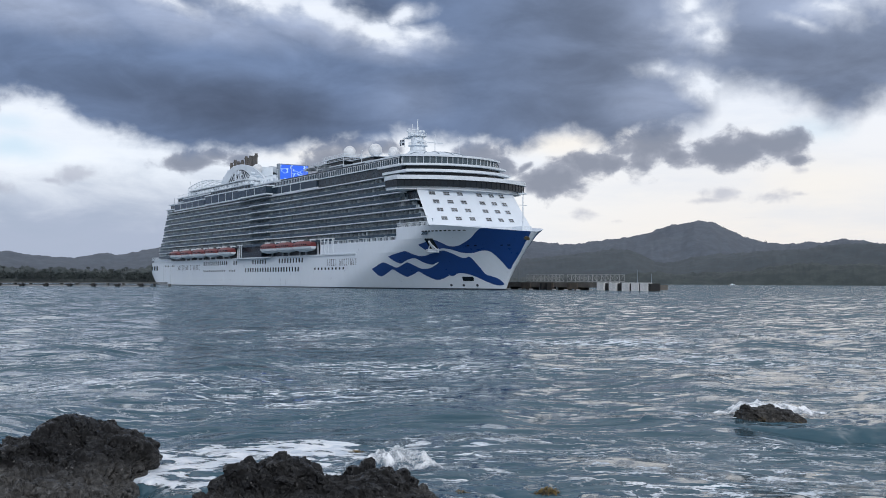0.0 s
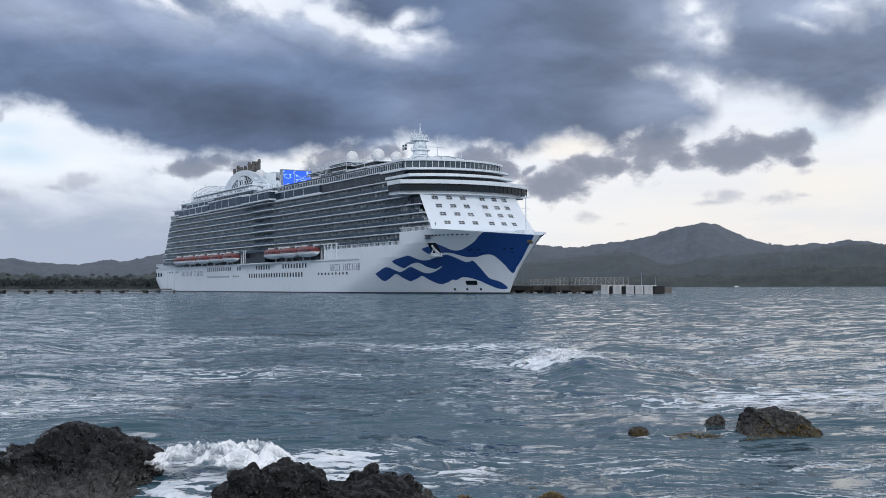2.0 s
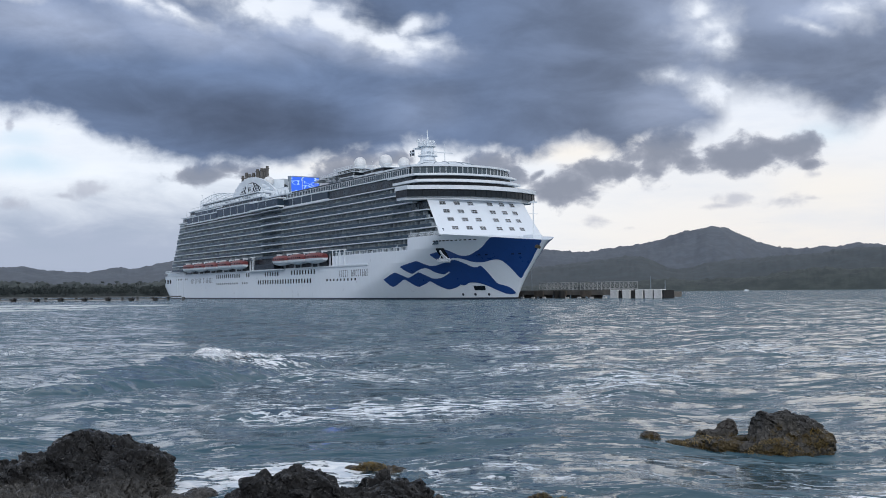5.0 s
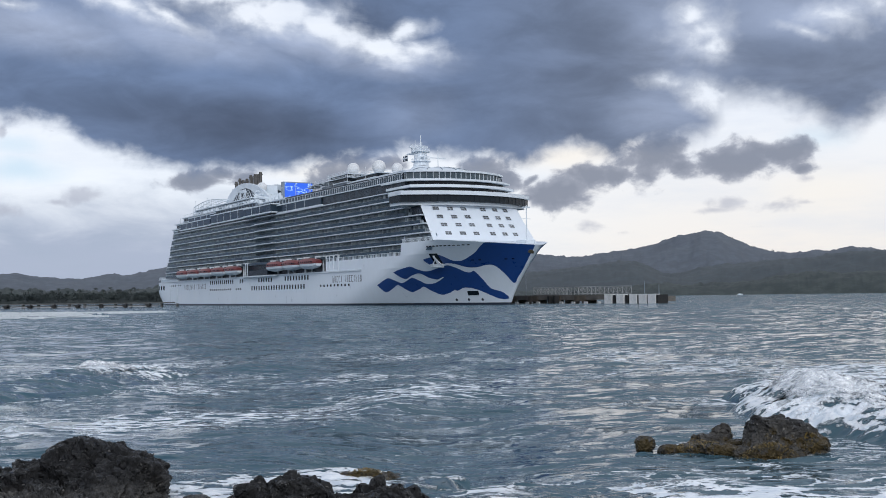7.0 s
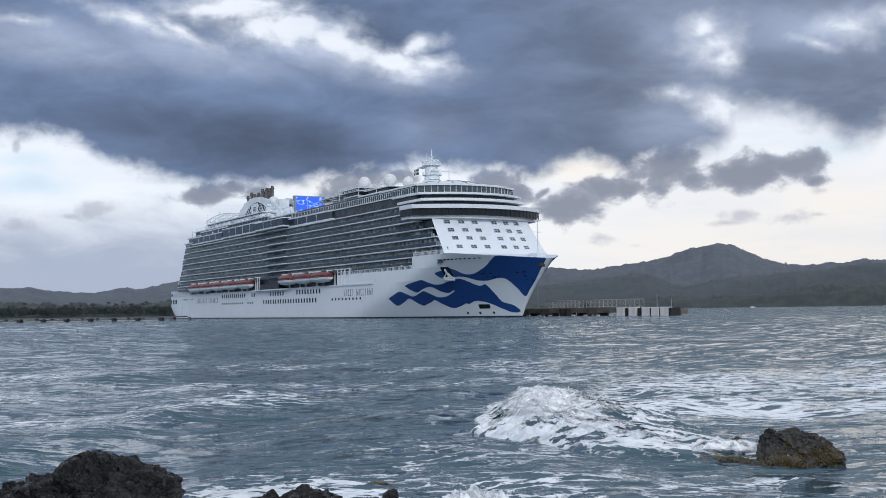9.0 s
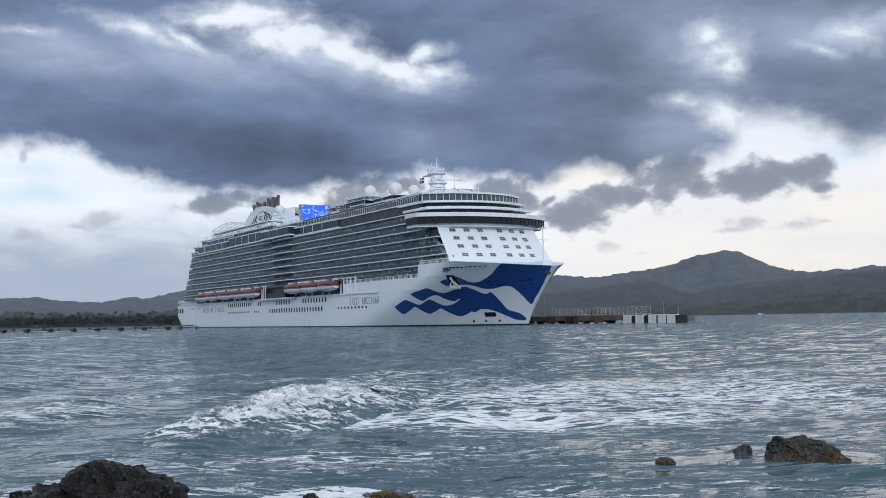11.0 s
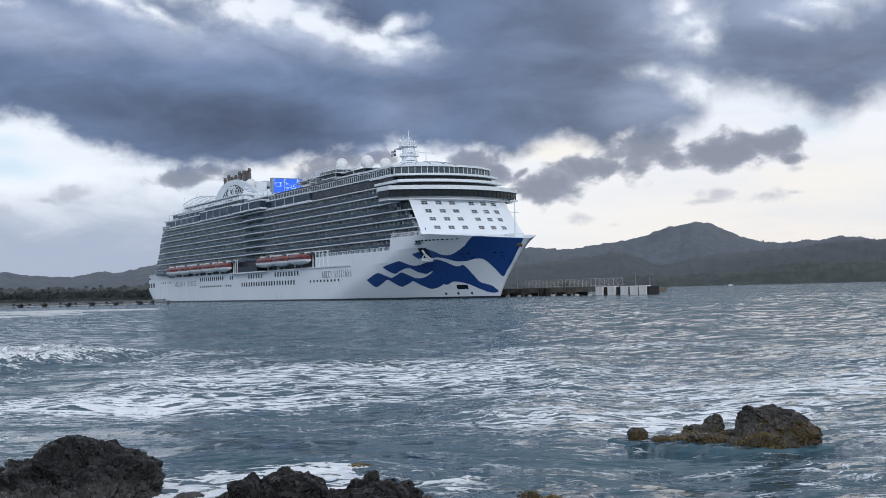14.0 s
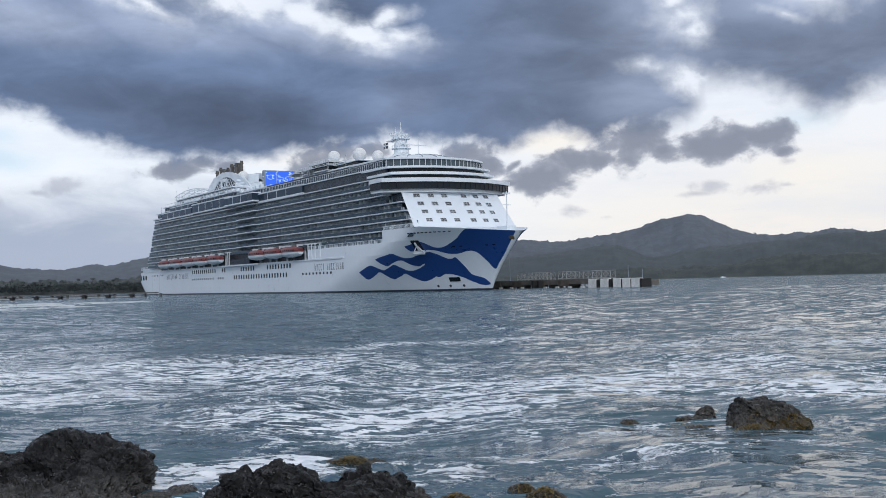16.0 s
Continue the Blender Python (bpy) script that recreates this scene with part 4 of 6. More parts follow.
def build_funnel():
    # arched side walls with an oval emblem, and the exhaust pipes between
    for y in (-7.6, 6.8):
        bm = bmesh.new()
        outer = [(86 + 56 * u, 46 + 9.0 * math.sin(math.pi * min(u ** 0.8, 1.0)) ** 0.75) for u in np.linspace(0, 1, 25)]
        inner = [(94.5 + 34 * u, 46 + 6.6 * math.sin(math.pi * u) ** 0.75) for u in np.linspace(0, 1, 25)]
        for (o0, o1), (i0, i1) in zip(zip(outer, outer[1:]), zip(inner, inner[1:])):
            quad = [o0, o1, i1, i0]
            v = [[bm.verts.new((S(s), yy, z)) for s, z in quad] for yy in (y, y + 0.8)]
            bm.faces.new(v[0])
            bm.faces.new(v[1][::-1])
            for k in range(4):
                bm.faces.new((v[0][k], v[0][(k + 1) % 4], v[1][(k + 1) % 4], v[1][k]))
        part("funnel_arch", bm, WHITE_TRIM, ship, "white sweeping arch beside the funnel")
        bm = bmesh.new()
        prism(bm, [(S(s), z) for s, z in inner], 0, 0.3)
        bmesh.ops.transform(bm, matrix=Matrix(((1, 0, 0, 0), (0, 0, 1, y + 0.25), (0, 1, 0, 0), (0, 0, 0, 1))), verts=bm.verts)
        part("funnel_grille", bm, CABIN, ship)
        bm = bmesh.new()
        face = y - 0.12 if y < 0 else y + 0.92
        for k in range(-6, 14):
            for slope in (1, -1):
                run = []
                for u in np.linspace(0, 1, 21):
                    z = 46.2 + 6.2 * u
                    s = 96 + k * 3.0 + slope * 7.0 * (u - 0.5)
                    t = (s - 94.5) / 34
                    if 0.03 < t < 0.97 and z < 45.8 + 6.5 * math.sin(math.pi * t) ** 0.75:
                        run.append((S(s), face, z))
                if len(run) > 1:
                    rod(bm, run[0], run[-1], 0.13, n=4)
        part("funnel_lattice", bm, WHITE_TRIM, ship, "white lattice over the funnel's side")
        bm = bmesh.new()
        for a, b, z0, z1 in ((106.5, 108.3, 47.2, 52.0), (108.3, 114.5, 50.6, 52.0), (113.0, 114.8, 48.4, 51.0), (108.3, 116.0, 47.2, 48.2)):
            box(bm, S(a), S(b), face - 0.25, face - 0.02, z0, z1)
        part("funnel_emblem", bm, WHITE_TRIM, ship, "plain white emblem bars")
    bm = bmesh.new()
    box(bm, S(94), S(127), -6.2, 6.2, 45.5, 49.6)
    box(bm, S(92), S(121), -4.8, 4.8, 49.6, 53.6)
    box(bm, S(83), S(94), -3.0, 3.0, 49.6, 55.0)
    part("funnel_casing", bm, WHITE_TRIM, ship)
    for s, y, h in ((84.5, -1.5, 58.6), (87, 1, 59.2), (89.5, -1.5, 59.6), (92, 1, 59.0), (99, -1.5, 58.6), (101.5, 0, 59.4), (104, -1.5, 59.8), (106.5, 1, 60.0), (109.5, -1.5, 59.6), (112.5, 0, 60.4)):
        b = bmesh.new()
        rod(b, (S(s), y, 51), (S(s), y, h), 0.72, 0.66, 10)
        rod(b, (S(s), y, h - 1.4), (S(s), y, h - 0.9), 0.92, n=10)
        part("exhaust_pipe", b, STACK, ship, "dark exhaust pipe")
    bm = bmesh.new()
    rod(bm, (S(84), -5, 51.5), (S(101), -5, 52.5), 0.3, n=6)
    part("funnel_boom", bm, GREY, ship)
    # video screen over the pool, facing the bow
    bm = bmesh.new()
    box(bm, S(154.0), S(156.2), -6.9, 6.9, 42.4, 51.4)
    part("screen_housing", bm, GREY, ship)
    bm = bmesh.new()
    box(bm, S(156.2), S(156.5), -6.2, 6.2, 44.6, 51.0)
    part("video_screen", bm, SCREEN, ship, "large lit screen showing blue and white")


build_funnel()


def lifeboat(s, length, z):
    """A covered lifeboat on its davits."""
    hull = bmesh.new()
    rows = []
    for u in np.linspace(0, 1, 15):
        fine = min(1.0, math.sin(math.pi * min(max(u, 0.02), 0.98)) ** 0.26)
        w = 2.3 * fine
        keel = 1.9 * fine
        rows.append([hull.verts.new((length * (u - 0.5), w * c, -keel * d)) for c, d in ((-1, 0), (-0.93, 0.45), (-0.62, 0.86), (0, 1), (0.62, 0.86), (0.93, 0.45), (1, 0))])
    for a, b in zip(rows, rows[1:]):
        for k in range(6):
            hull.faces.new((a[k], a[k + 1], b[k + 1], b[k]))
    for r in (rows[0], rows[-1]):
        hull.faces.new(r)
    for a, b in zip(rows, rows[1:]):
        hull.faces.new((a[0], b[0], b[6], a[6]))
    base = part("lifeboat", hull, WHITE_TRIM, ship, "white lifeboat with an orange canopy", smooth=False)
    base.matrix_basis = pose(S(s), -20.6, z)
    top = bmesh.new()
    rows = []
    for u in np.linspace(0, 1, 15):
        fine = min(1.0, math.sin(math.pi * min(max(u, 0.02), 0.98)) ** 0.24)
        rows.append([top.verts.new((length * 0.985 * (u - 0.5), 2.28 * fine * c, 2.1 * fine * d + 0.02)) for c, d in ((-1, 0), (-0.99, 0.55), (-0.80, 0.90), (0, 1), (0.80, 0.90), (0.99, 0.55), (1, 0))])
    for a, b in zip(rows, rows[1:]):
        for k in range(6):
            top.faces.new((a[k], b[k], b[k + 1], a[k + 1]))
    for r in (rows[0], rows[-1]):
        top.faces.new(r)
    part("canopy", top, ORANGE, base, "orange canopy")
    win = bmesh.new()
    for k in range(7):
        x = length * (-0.36 + 0.12 * k)
        box(win, x, x + 0.7, -2.32, -2.1, 0.45, 0.8)
    part("window_strip", win, DARK_GLASS, base)["kind"] = "stuff"
    for x in (-0.33, 0.33):
        dav = bmesh.new()
        box(dav, length * x - 0.2, length * x + 0.2, -0.3, 3.4, 2.2, 2.7)
        box(dav, length * x - 0.2, length * x + 0.2, 2.7, 3.3, -3.2, 2.2)
        box(dav, length * x - 0.12, length * x + 0.12, -0.2, 0.2, 1.6, 2.2)
        part("davit", dav, WHITE_TRIM, base)


for k in range(5):
    lifeboat(62.5 + 17.6 * k, 15.6, 14.6)
for k in range(3):
    lifeboat(182.0 + 16.4 * k, 15.6, 14.9)


def build_side_details():
    # windows along the hull
    pane = bmesh.new()
    box(pane, -0.55, 0.55, -0.06, 0.10, -0.85, 0.85)
    pane = finish("hull_window", pane, DARK_GLASS)
    small = bmesh.new()
    box(small, -0.5, 0.5, -0.06, 0.10, -0.4, 0.4)
    small = finish("hull_window", small, DARK_GLASS)

    def row(s0, s1, step, z, me, skip=()):
        k = 0
        s = s0
        while s <= s1:
            if k not in skip:
                w = part("hull_window", me, None, ship)
                w.matrix_basis = pose(S(s), -half_breadth(s, z), z)
            k, s = k + 1, s + step
    row(99, 131, 2.7, 10.1, pane)
    row(138, 143, 2.7, 10.1, pane)
    row(160, 176, 2.7, 10.1, pane)
    row(188, 212, 2.7, 10.2, pane)
    row(99, 128, 2.7, 6.8, small)
    row(133, 141, 2.7, 6.8, small)
    row(152, 206, 2.7, 6.9, pane)
    row(221, 247, 2.9, 6.9, small)
    row(36, 55, 2.9, 9.6, small)
    # bars in place of the lettering on the side
    bars = []
    for shape in (((-0.45, -0.2, -1.15, 1.15), (0.2, 0.42, -1.15, 0.4)), ((-0.14, 0.14, -1.15, 1.15),), ((-0.45, -0.2, -1.15, 1.15), (-0.2, 0.42, 0.85, 1.15), (-0.2, 0.42, -1.15, -0.85)),
                  ((-0.45, -0.2, -1.15, 1.15), (0.25, 0.45, -1.15, 1.15))):
        bar = bmesh.new()
        for x0, x1, z0, z1 in shape:
            box(bar, x0, x1, -0.03, 0.05, z0, z1)
        bars.append(finish("letter_bar", bar, LETTER))
    for first, step, count, gap, z in ((231.6, 1.68, 14, 5, 9.0), (60.5, 2.1, 16, 8, 8.6)):
        for k in range(count):
            if k != gap:
                s = first + k * step
                part("letter_bar", bars[(k * 7 + k // 3) % 4], None, ship).matrix_basis = pose(S(s), -half_breadth(s, z), z)
    # rail and lamps on the open deck forward
    bm = bmesh.new()
    box(bm, S(226), S(282), -19.1, -18.95, 16.4, 16.55)
    for k in range(30):
        x = S(226.5 + k * 1.9)
        box(bm, x, x + 0.1, -19.1, -18.98, 15.4, 16.45)
    part("promenade_rail", bm, WHITE_TRIM, ship)
    lamp = bmesh.new()
    ball(lamp, (0, 0, 0), 0.16, 8)
    lamp = finish("deck_lamp", lamp, DECK_LAMP)
    for k, s in enumerate((230.5, 234.2, 241.0, 252.5, 255.0, 266.5, 274.0)):
        part("deck_lamp", lamp, None, ship).matrix_basis = pose(S(s), -18.6, 16.9 + 0.2 * (k % 3))
    # winches, lockers and vents behind the rail
    rr = random.Random(12)
    for k in range(26):
        s = 227.5 + 2.1 * k
        bm = bmesh.new()
        w, h = rr.uniform(0.4, 1.0), rr.uniform(0.7, 1.9)
        box(bm, -w, w, -0.5, 0.5, 0, h)
        if k % 3 == 0:
            rod(bm, (0, 0, h), (0, 0, h + rr.uniform(0.4, 1.6)), 0.16, 0.10, 6)
        part("deck_gear", bm, WHITE_TRIM if k % 2 else GREY, ship).matrix_basis = pose(S(s), -17.9 + rr.uniform(-0.5, 0.4), 15.4)
    # davit posts between and beside the boats
    post = bmesh.new()
    box(post, 0, 0.22, -19.5, -19.2, 11.9, 17.2)
    box(post, 0, 0.22, -20.4, -18.0, 17.2, 17.5)
    post = finish("boat_davit", post, WHITE_TRIM)
    for s in (145, 147, 226, 229, 232, 236):
        part("boat_davit", post, None, ship).matrix_basis = pose(S(s), 0, 0)
    # A near-black box stands for the shadow in the tender platform's recess.
    bm = bmesh.new()
    box(bm, S(150), S(172), -20.3, -17.5, 12.0, 14.0)
    part("tender_platform_shadow_box", bm, DARK_GLASS, ship)
    # stern: open mooring deck and terrace
    bm = bmesh.new()
    box(bm, S(10), S(40), -16.5, 16.5, 11.6, 13.2)
    box(bm, S(8.5), S(36), -17.2, 17.2, 13.0, 13.35)
    part("stern_terrace", bm, WHITE_TRIM, ship)
    bm = bmesh.new()
    for z in (5.2, 8.2):
        for k in range(7):
            y = -13 + k * 4.1
            box(bm, S(stern(z)) - 0.05, S(stern(z)) + 0.4, y, y + 2.6, z, z + 2.0)
    for k in range(3):
        s = 15.0 + 4.3 * k
        box(bm, S(s), S(s + 2.4), -half_breadth(s + 1, 8.5) - 0.06, -half_breadth(s + 1, 8.5) + 0.5, 7.6, 9.8)
    part("mooring_openings", bm, DARK_GLASS, ship, "dark mooring openings at the stern")
    for s in (36, 47.5):
        bm = bmesh.new()
        box(bm, S(s), S(s + 0.9), -BEAM - 0.12, -BEAM + 0.1, 1.0, 10.0)
        part("fender_strip", bm, WHITE_TRIM, ship)
    # bow: fore mast, door, emblem plate
    bm = bmesh.new()
    rod(bm, (S(322), 0, 17.0), (S(322), 0, 28.4), 0.22, 0.12, 8)
    rod(bm, (S(322), -1.4, 24.5), (S(322), 1.4, 24.5), 0.1, n=6)
    box(bm, S(321), S(322.6), -0.9, 0.9, 27.6, 28.0)
    box(bm, S(319), S(324), -1.6, 1.6, 17.0, 18.4)
    part("fore_mast", bm, WHITE_TRIM, ship)


build_side_details()


def flow(rows, n=8):
    """A smooth run through rows (s, low, high)."""
    out = []
    k = len(rows)
    for i in range(k - 1):
        p0, p1, p2, p3 = rows[max(i - 1, 0)], rows[i], rows[i + 1], rows[min(i + 2, k - 1)]
        d = p2[0] - p1[0]
        for j in range(n):
            u = j / n
            h = (2 * u ** 3 - 3 * u ** 2 + 1, u ** 3 - 2 * u ** 2 + u, -2 * u ** 3 + 3 * u ** 2, u ** 3 - u ** 2)
            row = [p1[0] + d * u]
            for c in (1, 2):
                m1 = (p2[c] - p0[c]) / (p2[0] - p0[0]) * d
                m2 = (p3[c] - p1[c]) / (p3[0] - p1[0]) * d
                row.append(h[0] * p1[c] + h[1] * m1 + h[2] * p2[c] + h[3] * m2)
            out.append(row)
    out.append(list(rows[-1]))
    return out


def bow_stripe(rows, proud):
    """A blue stripe of paint that lies on the flared bow, on both sides."""
    for side in (-1, 1):
        bm = bmesh.new()
        last = None
        for s, lo, hi in flow(rows):
            ring = []
            for v in np.linspace(0, 1, 7):
                z = lo + (max(hi, lo + 0.01) - lo) * v
                ring.append(bm.verts.new((S(min(s, stem(z) - 0.05)), side * (half_breadth(min(s, stem(z) - 0.05), z) + proud), z)))
            if last:
                for a in range(6):
                    quad = (last[a], ring[a], ring[a + 1], last[a + 1])
                    bm.faces.new(quad if side < 0 else quad[::-1])
            last = ring
        part("bow_stripe", bm, BLUE, ship, "deep blue painted wave on the bow", smooth=True)


bow_stripe(((264.3, 6.4, 6.5), (267, 4.2, 7.3), (270, 4.7, 8.2), (272.3, 5.5, 8.5), (275, 6.3, 7.6), (277, 5.0, 6.9), (279, 4.0, 7.3), (281, 4.4, 7.9), (283.2, 5.0, 8.4),
            (285.2, 5.6, 7.4), (287, 4.4, 6.5), (290, 3.1, 6.6), (293, 3.5, 7.5), (295.6, 4.4, 8.6)), 0.05)
bow_stripe(((275.8, 10.2, 10.3), (278, 8.8, 10.8), (280, 8.1, 11.1), (282.5, 8.8, 11.5), (285.4, 9.5, 11.8), (287.6, 9.6, 10.9), (289.6, 8.3, 10.3), (292.2, 7.7, 10.4),
            (294.0, 8.2, 10.8), (295.1, 8.0, 11.0), (295.7, 4.5, 11.1), (299.5, 5.1, 11.8), (301.5, 5.0, 11.0), (303.5, 4.5, 9.7), (305, 3.9, 9.6), (306.4, 3.2, 9.8), (307.2, 2.8, 7.6),
            (308.2, 2.4, 5.0), (310, 1.7, 4.2), (312, 1.5, 3.5), (313.4, 1.7, 2.2)), 0.07)
bow_stripe(((292.6, 13.2, 13.7), (294.2, 11.7, 14.0), (296, 11.6, 14.3), (298, 12.0, 14.7), (299.6, 12.4, 14.9), (301.2, 12.3, 14.0), (302.5, 12.0, 13.1), (305, 11.1, 13.0),
            (308.2, 11.0, 14.0), (311.4, 11.6, 15.3), (313.6, 11.2, 16.5), (315.2, 8.6, 17.3), (316.5, 6.2, 17.8), (318.5, 7.9, 17.7), (321, 10.2, 17.4), (324, 13.2, 17.1), (327.5, 16.5, 16.8)), 0.06)


def on_hull(s, z, out=0.05):
    return (S(s), -half_breadth(s, z) - out, z)


def hull_pose(s, z, out=0.05):
    """A pose on the starboard plating: x along it, y inboard, z up it."""
    along = math.degrees(math.atan2(half_breadth(s - 0.5, z) - half_breadth(s + 0.5, z), 1.0))
    flare = math.degrees(math.atan2(half_breadth(s, z + 0.5) - half_breadth(s, z - 0.5), 1.0))
    return Matrix.Translation(on_hull(s, z, out)) @ pose(0, 0, 0, 0, 0, along) @ pose(0, 0, 0, flare, 0, 0)


def build_bow_details():
    # No hollow is cut: a proud near-black box imitates the recess's shade.
    bm = bmesh.new()
    box(bm, -1.5, 1.5, -0.25, 0.5, -2.0, 2.0)
    p = part("anchor_pocket", bm, DARK_GLASS, ship, "dark box painted for the shaded anchor recess")
    p.matrix_basis = hull_pose(297.6, 13.9, -0.1)
    bm = bmesh.new()
    box(bm, -0.22, 0.22, -0.7, -0.25, -1.8, 1.4)
    prism(bm, [(-2.3, -1.5), (2.3, -1.5), (1.5, 0.1), (-1.5, 0.1)], -2.5, -2.0)
    for sx in (-1, 1):
        rod(bm, (sx * 2.0, -1.2, -2.0), (sx * 0.35, -0.4, -0.2), 0.22, 0.14, 6)
        rod(bm, (sx * 2.0, -1.3, -2.0), (sx * 2.1, -1.3, -1.1), 0.09, 0.09, 5)
    rod(bm, (-2.1, -1.3, -1.15), (2.1, -1.3, -1.15), 0.07, n=5)
    part("anchor", bm, WHITE_TRIM, p, "white painted anchor")
    bm = bmesh.new()
    box(bm, -2.1, 2.1, -0.12, 0.4, -0.75, 0.75)
    bmesh.ops.bevel(bm, geom=bm.edges[:], offset=0.1, segments=2, affect="EDGES")
    part("shell_door", bm, DARK_GLASS, ship, "dark side door").matrix_basis = hull_pose(301.6, 3.4, 0.0)
    mark = bmesh.new()
    rod(mark, (0, -0.1, 0), (0, 0.1, 0), 0.42, n=12)
    mark = finish("thruster_mark", mark, BOOT)
    for s in (294.6, 299.1, 304.0):
        part("thruster_mark", mark, None, ship).matrix_basis = hull_pose(s, 1.5)
    slot = bmesh.new()
    box(slot, -0.42, 0.42, -0.1, 0.2, -0.14, 0.14)
    slot = finish("bulwark_slot", slot, DARK_GLASS)
    for k in range(11):
        s = 297.5 + k * 1.42
        part("bulwark_slot", slot, None, ship).matrix_basis = hull_pose(s, 17.4, 0.02)
    bm = bmesh.new()
    rod(bm, (0, 0.3, 0), (0, -0.06, 0), 0.85, n=20)
    rod(bm, (0, 0.2, 0), (0, -0.12, 0), 0.55, n=20)
    part("bow_badge", bm, BRONZE, ship, "dark oval badge near the stem").matrix_basis = hull_pose(325.5, 14.8, 0.0)
    # boarding windows on the bow and the foredeck's rail
    for s in (308.5, 310.6, 318.0, 320.0):
        part("bulwark_slot", slot, None, ship).matrix_basis = hull_pose(s, 13.1, 0.1)
    bm = bmesh.new()
    for k in range(26):
        s = 282.5 + k * 0.72
        box(bm, S(s), S(s) + 0.12, -19.25, -19.1, 19.1, 20.3)
    box(bm, S(282.3), S(301.0), -19.27, -19.1, 20.25, 20.4)
    box(bm, S(282.3), S(301.0), -19.27, -19.1, 19.7, 19.78)
    part("side_rail", bm, WHITE_TRIM, ship)
    bm = bmesh.new()
    box(bm, S(282), S(302), -19.1, 19.1, 18.9, 19.15)
    part("fore_deck", bm, GREY, ship)


build_bow_details()


def build_deck_clutter():
    rr = random.Random(21)
    locker = bmesh.new()
    box(locker, -0.9, 0.9, -0.7, 0.7, 0, 1.3)
    bmesh.ops.bevel(locker, geom=locker.edges[:], offset=0.12, segments=1, affect="EDGES")
    locker = finish("deck_locker", locker, WHITE_TRIM)
    for k in range(26):
        part("deck_locker", locker, None, ship).matrix_basis = pose(S(62 + 4.4 * k + rr.uniform(-1, 1)), -15.2 + rr.uniform(0, 1.6), 43.2 if 52 < 62 + 4.4 * k < 148 else 42.4)
    shade = bmesh.new()
    prism(shade, [(-2.6, -1.6), (2.6, -1.6), (2.6, 1.6), (-2.6, 1.6)], 2.3, 2.5, (0.3, 0))
    for x in (-2.3, 2.3):
        for y in (-1.3, 1.3):
            rod(shade, (x, y, 0), (x, y, 2.3), 0.07, n=5)
    shade = finish("sun_shade", shade, WHITE_TRIM)
    for k in range(7, 11):
        part("sun_shade", shade, None, ship).matrix_basis = pose(S(160 + 5.6 * k), -14.0 + 2 * (k % 2), 42.0)
    # whip aerials and deck lights
    pole = bmesh.new()
    rod(pole, (0, 0, 0), (0, 0, 4.2), 0.09, 0.05, 6)
    box(pole, -0.35, 0.35, -0.15, 0.15, 4.0, 4.25)
    pole = finish("deck_light_pole", pole, WHITE_TRIM)
    for s in (40, 66, 84, 132, 141, 176, 190, 204, 220, 236, 250):
        part("deck_light_pole", pole, None, ship).matrix_basis = pose(S(s), -15.5, 38.0 if s < 50 else 42.4 if s > 138 else 46.0)
    # winding tube slide beside the funnel
    bm = bmesh.new()
    last = None
    for u in np.linspace(0, 1, 40):
        p = Vector((S(130 + 16 * u), -9 + 3.5 * math.sin(9 * u), 49.5 - 5.5 * u))
        if last:
            rod(bm, last, p, 0.65, n=7)
        last = p
    part("tube_slide", bm, WHITE_TRIM, ship, "white winding tube slide")
    # round end of the after deck with railings
    bm = bmesh.new()
    for r, z in ((1.0, 13.35), (1.0, 13.9), (1.0, 14.4)):
        box(bm, S(8.6), S(8.7), -17.0, 17.0, z + 0.0, z + 0.06)
        box(bm, S(8.6), S(36), -17.1, -17.0, z + 0.0, z + 0.06)
    for k in range(20):
        box(bm, S(8.6 + 1.4 * k), S(8.6 + 1.4 * k) + 0.06, -17.1, -17.0, 13.35, 14.45)
    part("stern_rail", bm, WHITE_TRIM, ship)
    for i in range(7):
        z = TOP - TIER * (i + 1)
        bm = bmesh.new()
        x = S(AFT_END[min(i + 1, 7)])
        for k in range(14):
            box(bm, x - 0.05, x + 0.05, -18.6 + 2.8 * k, -18.5 + 2.8 * k, z, z + 2.4)
        box(bm, x - 0.06, x + 0.06, -18.7, 18.7, z + 1.02, z + 1.12)
        part("terrace_post", bm, WHITE_TRIM, ship)
    bm = bmesh.new()
    rod(bm, (S(36), -14, 38.0), (S(36), -14, 44.5), 0.12, 0.06, 6)
    part("stern_mast", bm, GREY, ship)
    bm = bmesh.new()
    box(bm, S(38), S(47), -16.5, 16.5, 38.0, 40.4)
    box(bm, S(36.5), S(48), -17.2, 17.2, 40.4, 40.7)
    part("aft_pavilion", bm, WHITE_TRIM, ship)
    bm = bmesh.new()
    for k in range(4):
        box(bm, S(38.6 + 2.1 * k), S(40.1 + 2.1 * k), -16.58, 16.58, 38.6, 40.0)
    part("pavilion_glazing", bm, DARK_GLASS, ship)


build_deck_clutter()


# ---- pier ----
def ship_point(s, p, z):
    """World place of a point beside the berth: metres from the stern, to starboard and up, with the ship at its berth."""
    return SHIP_PLACE + SHIP_HEAD * (s - 165.0) + Vector((-math.sin(radians(-SHIP_TURN)), -math.cos(radians(-SHIP_TURN)), 0)) * p + Vector((0, 0, z))


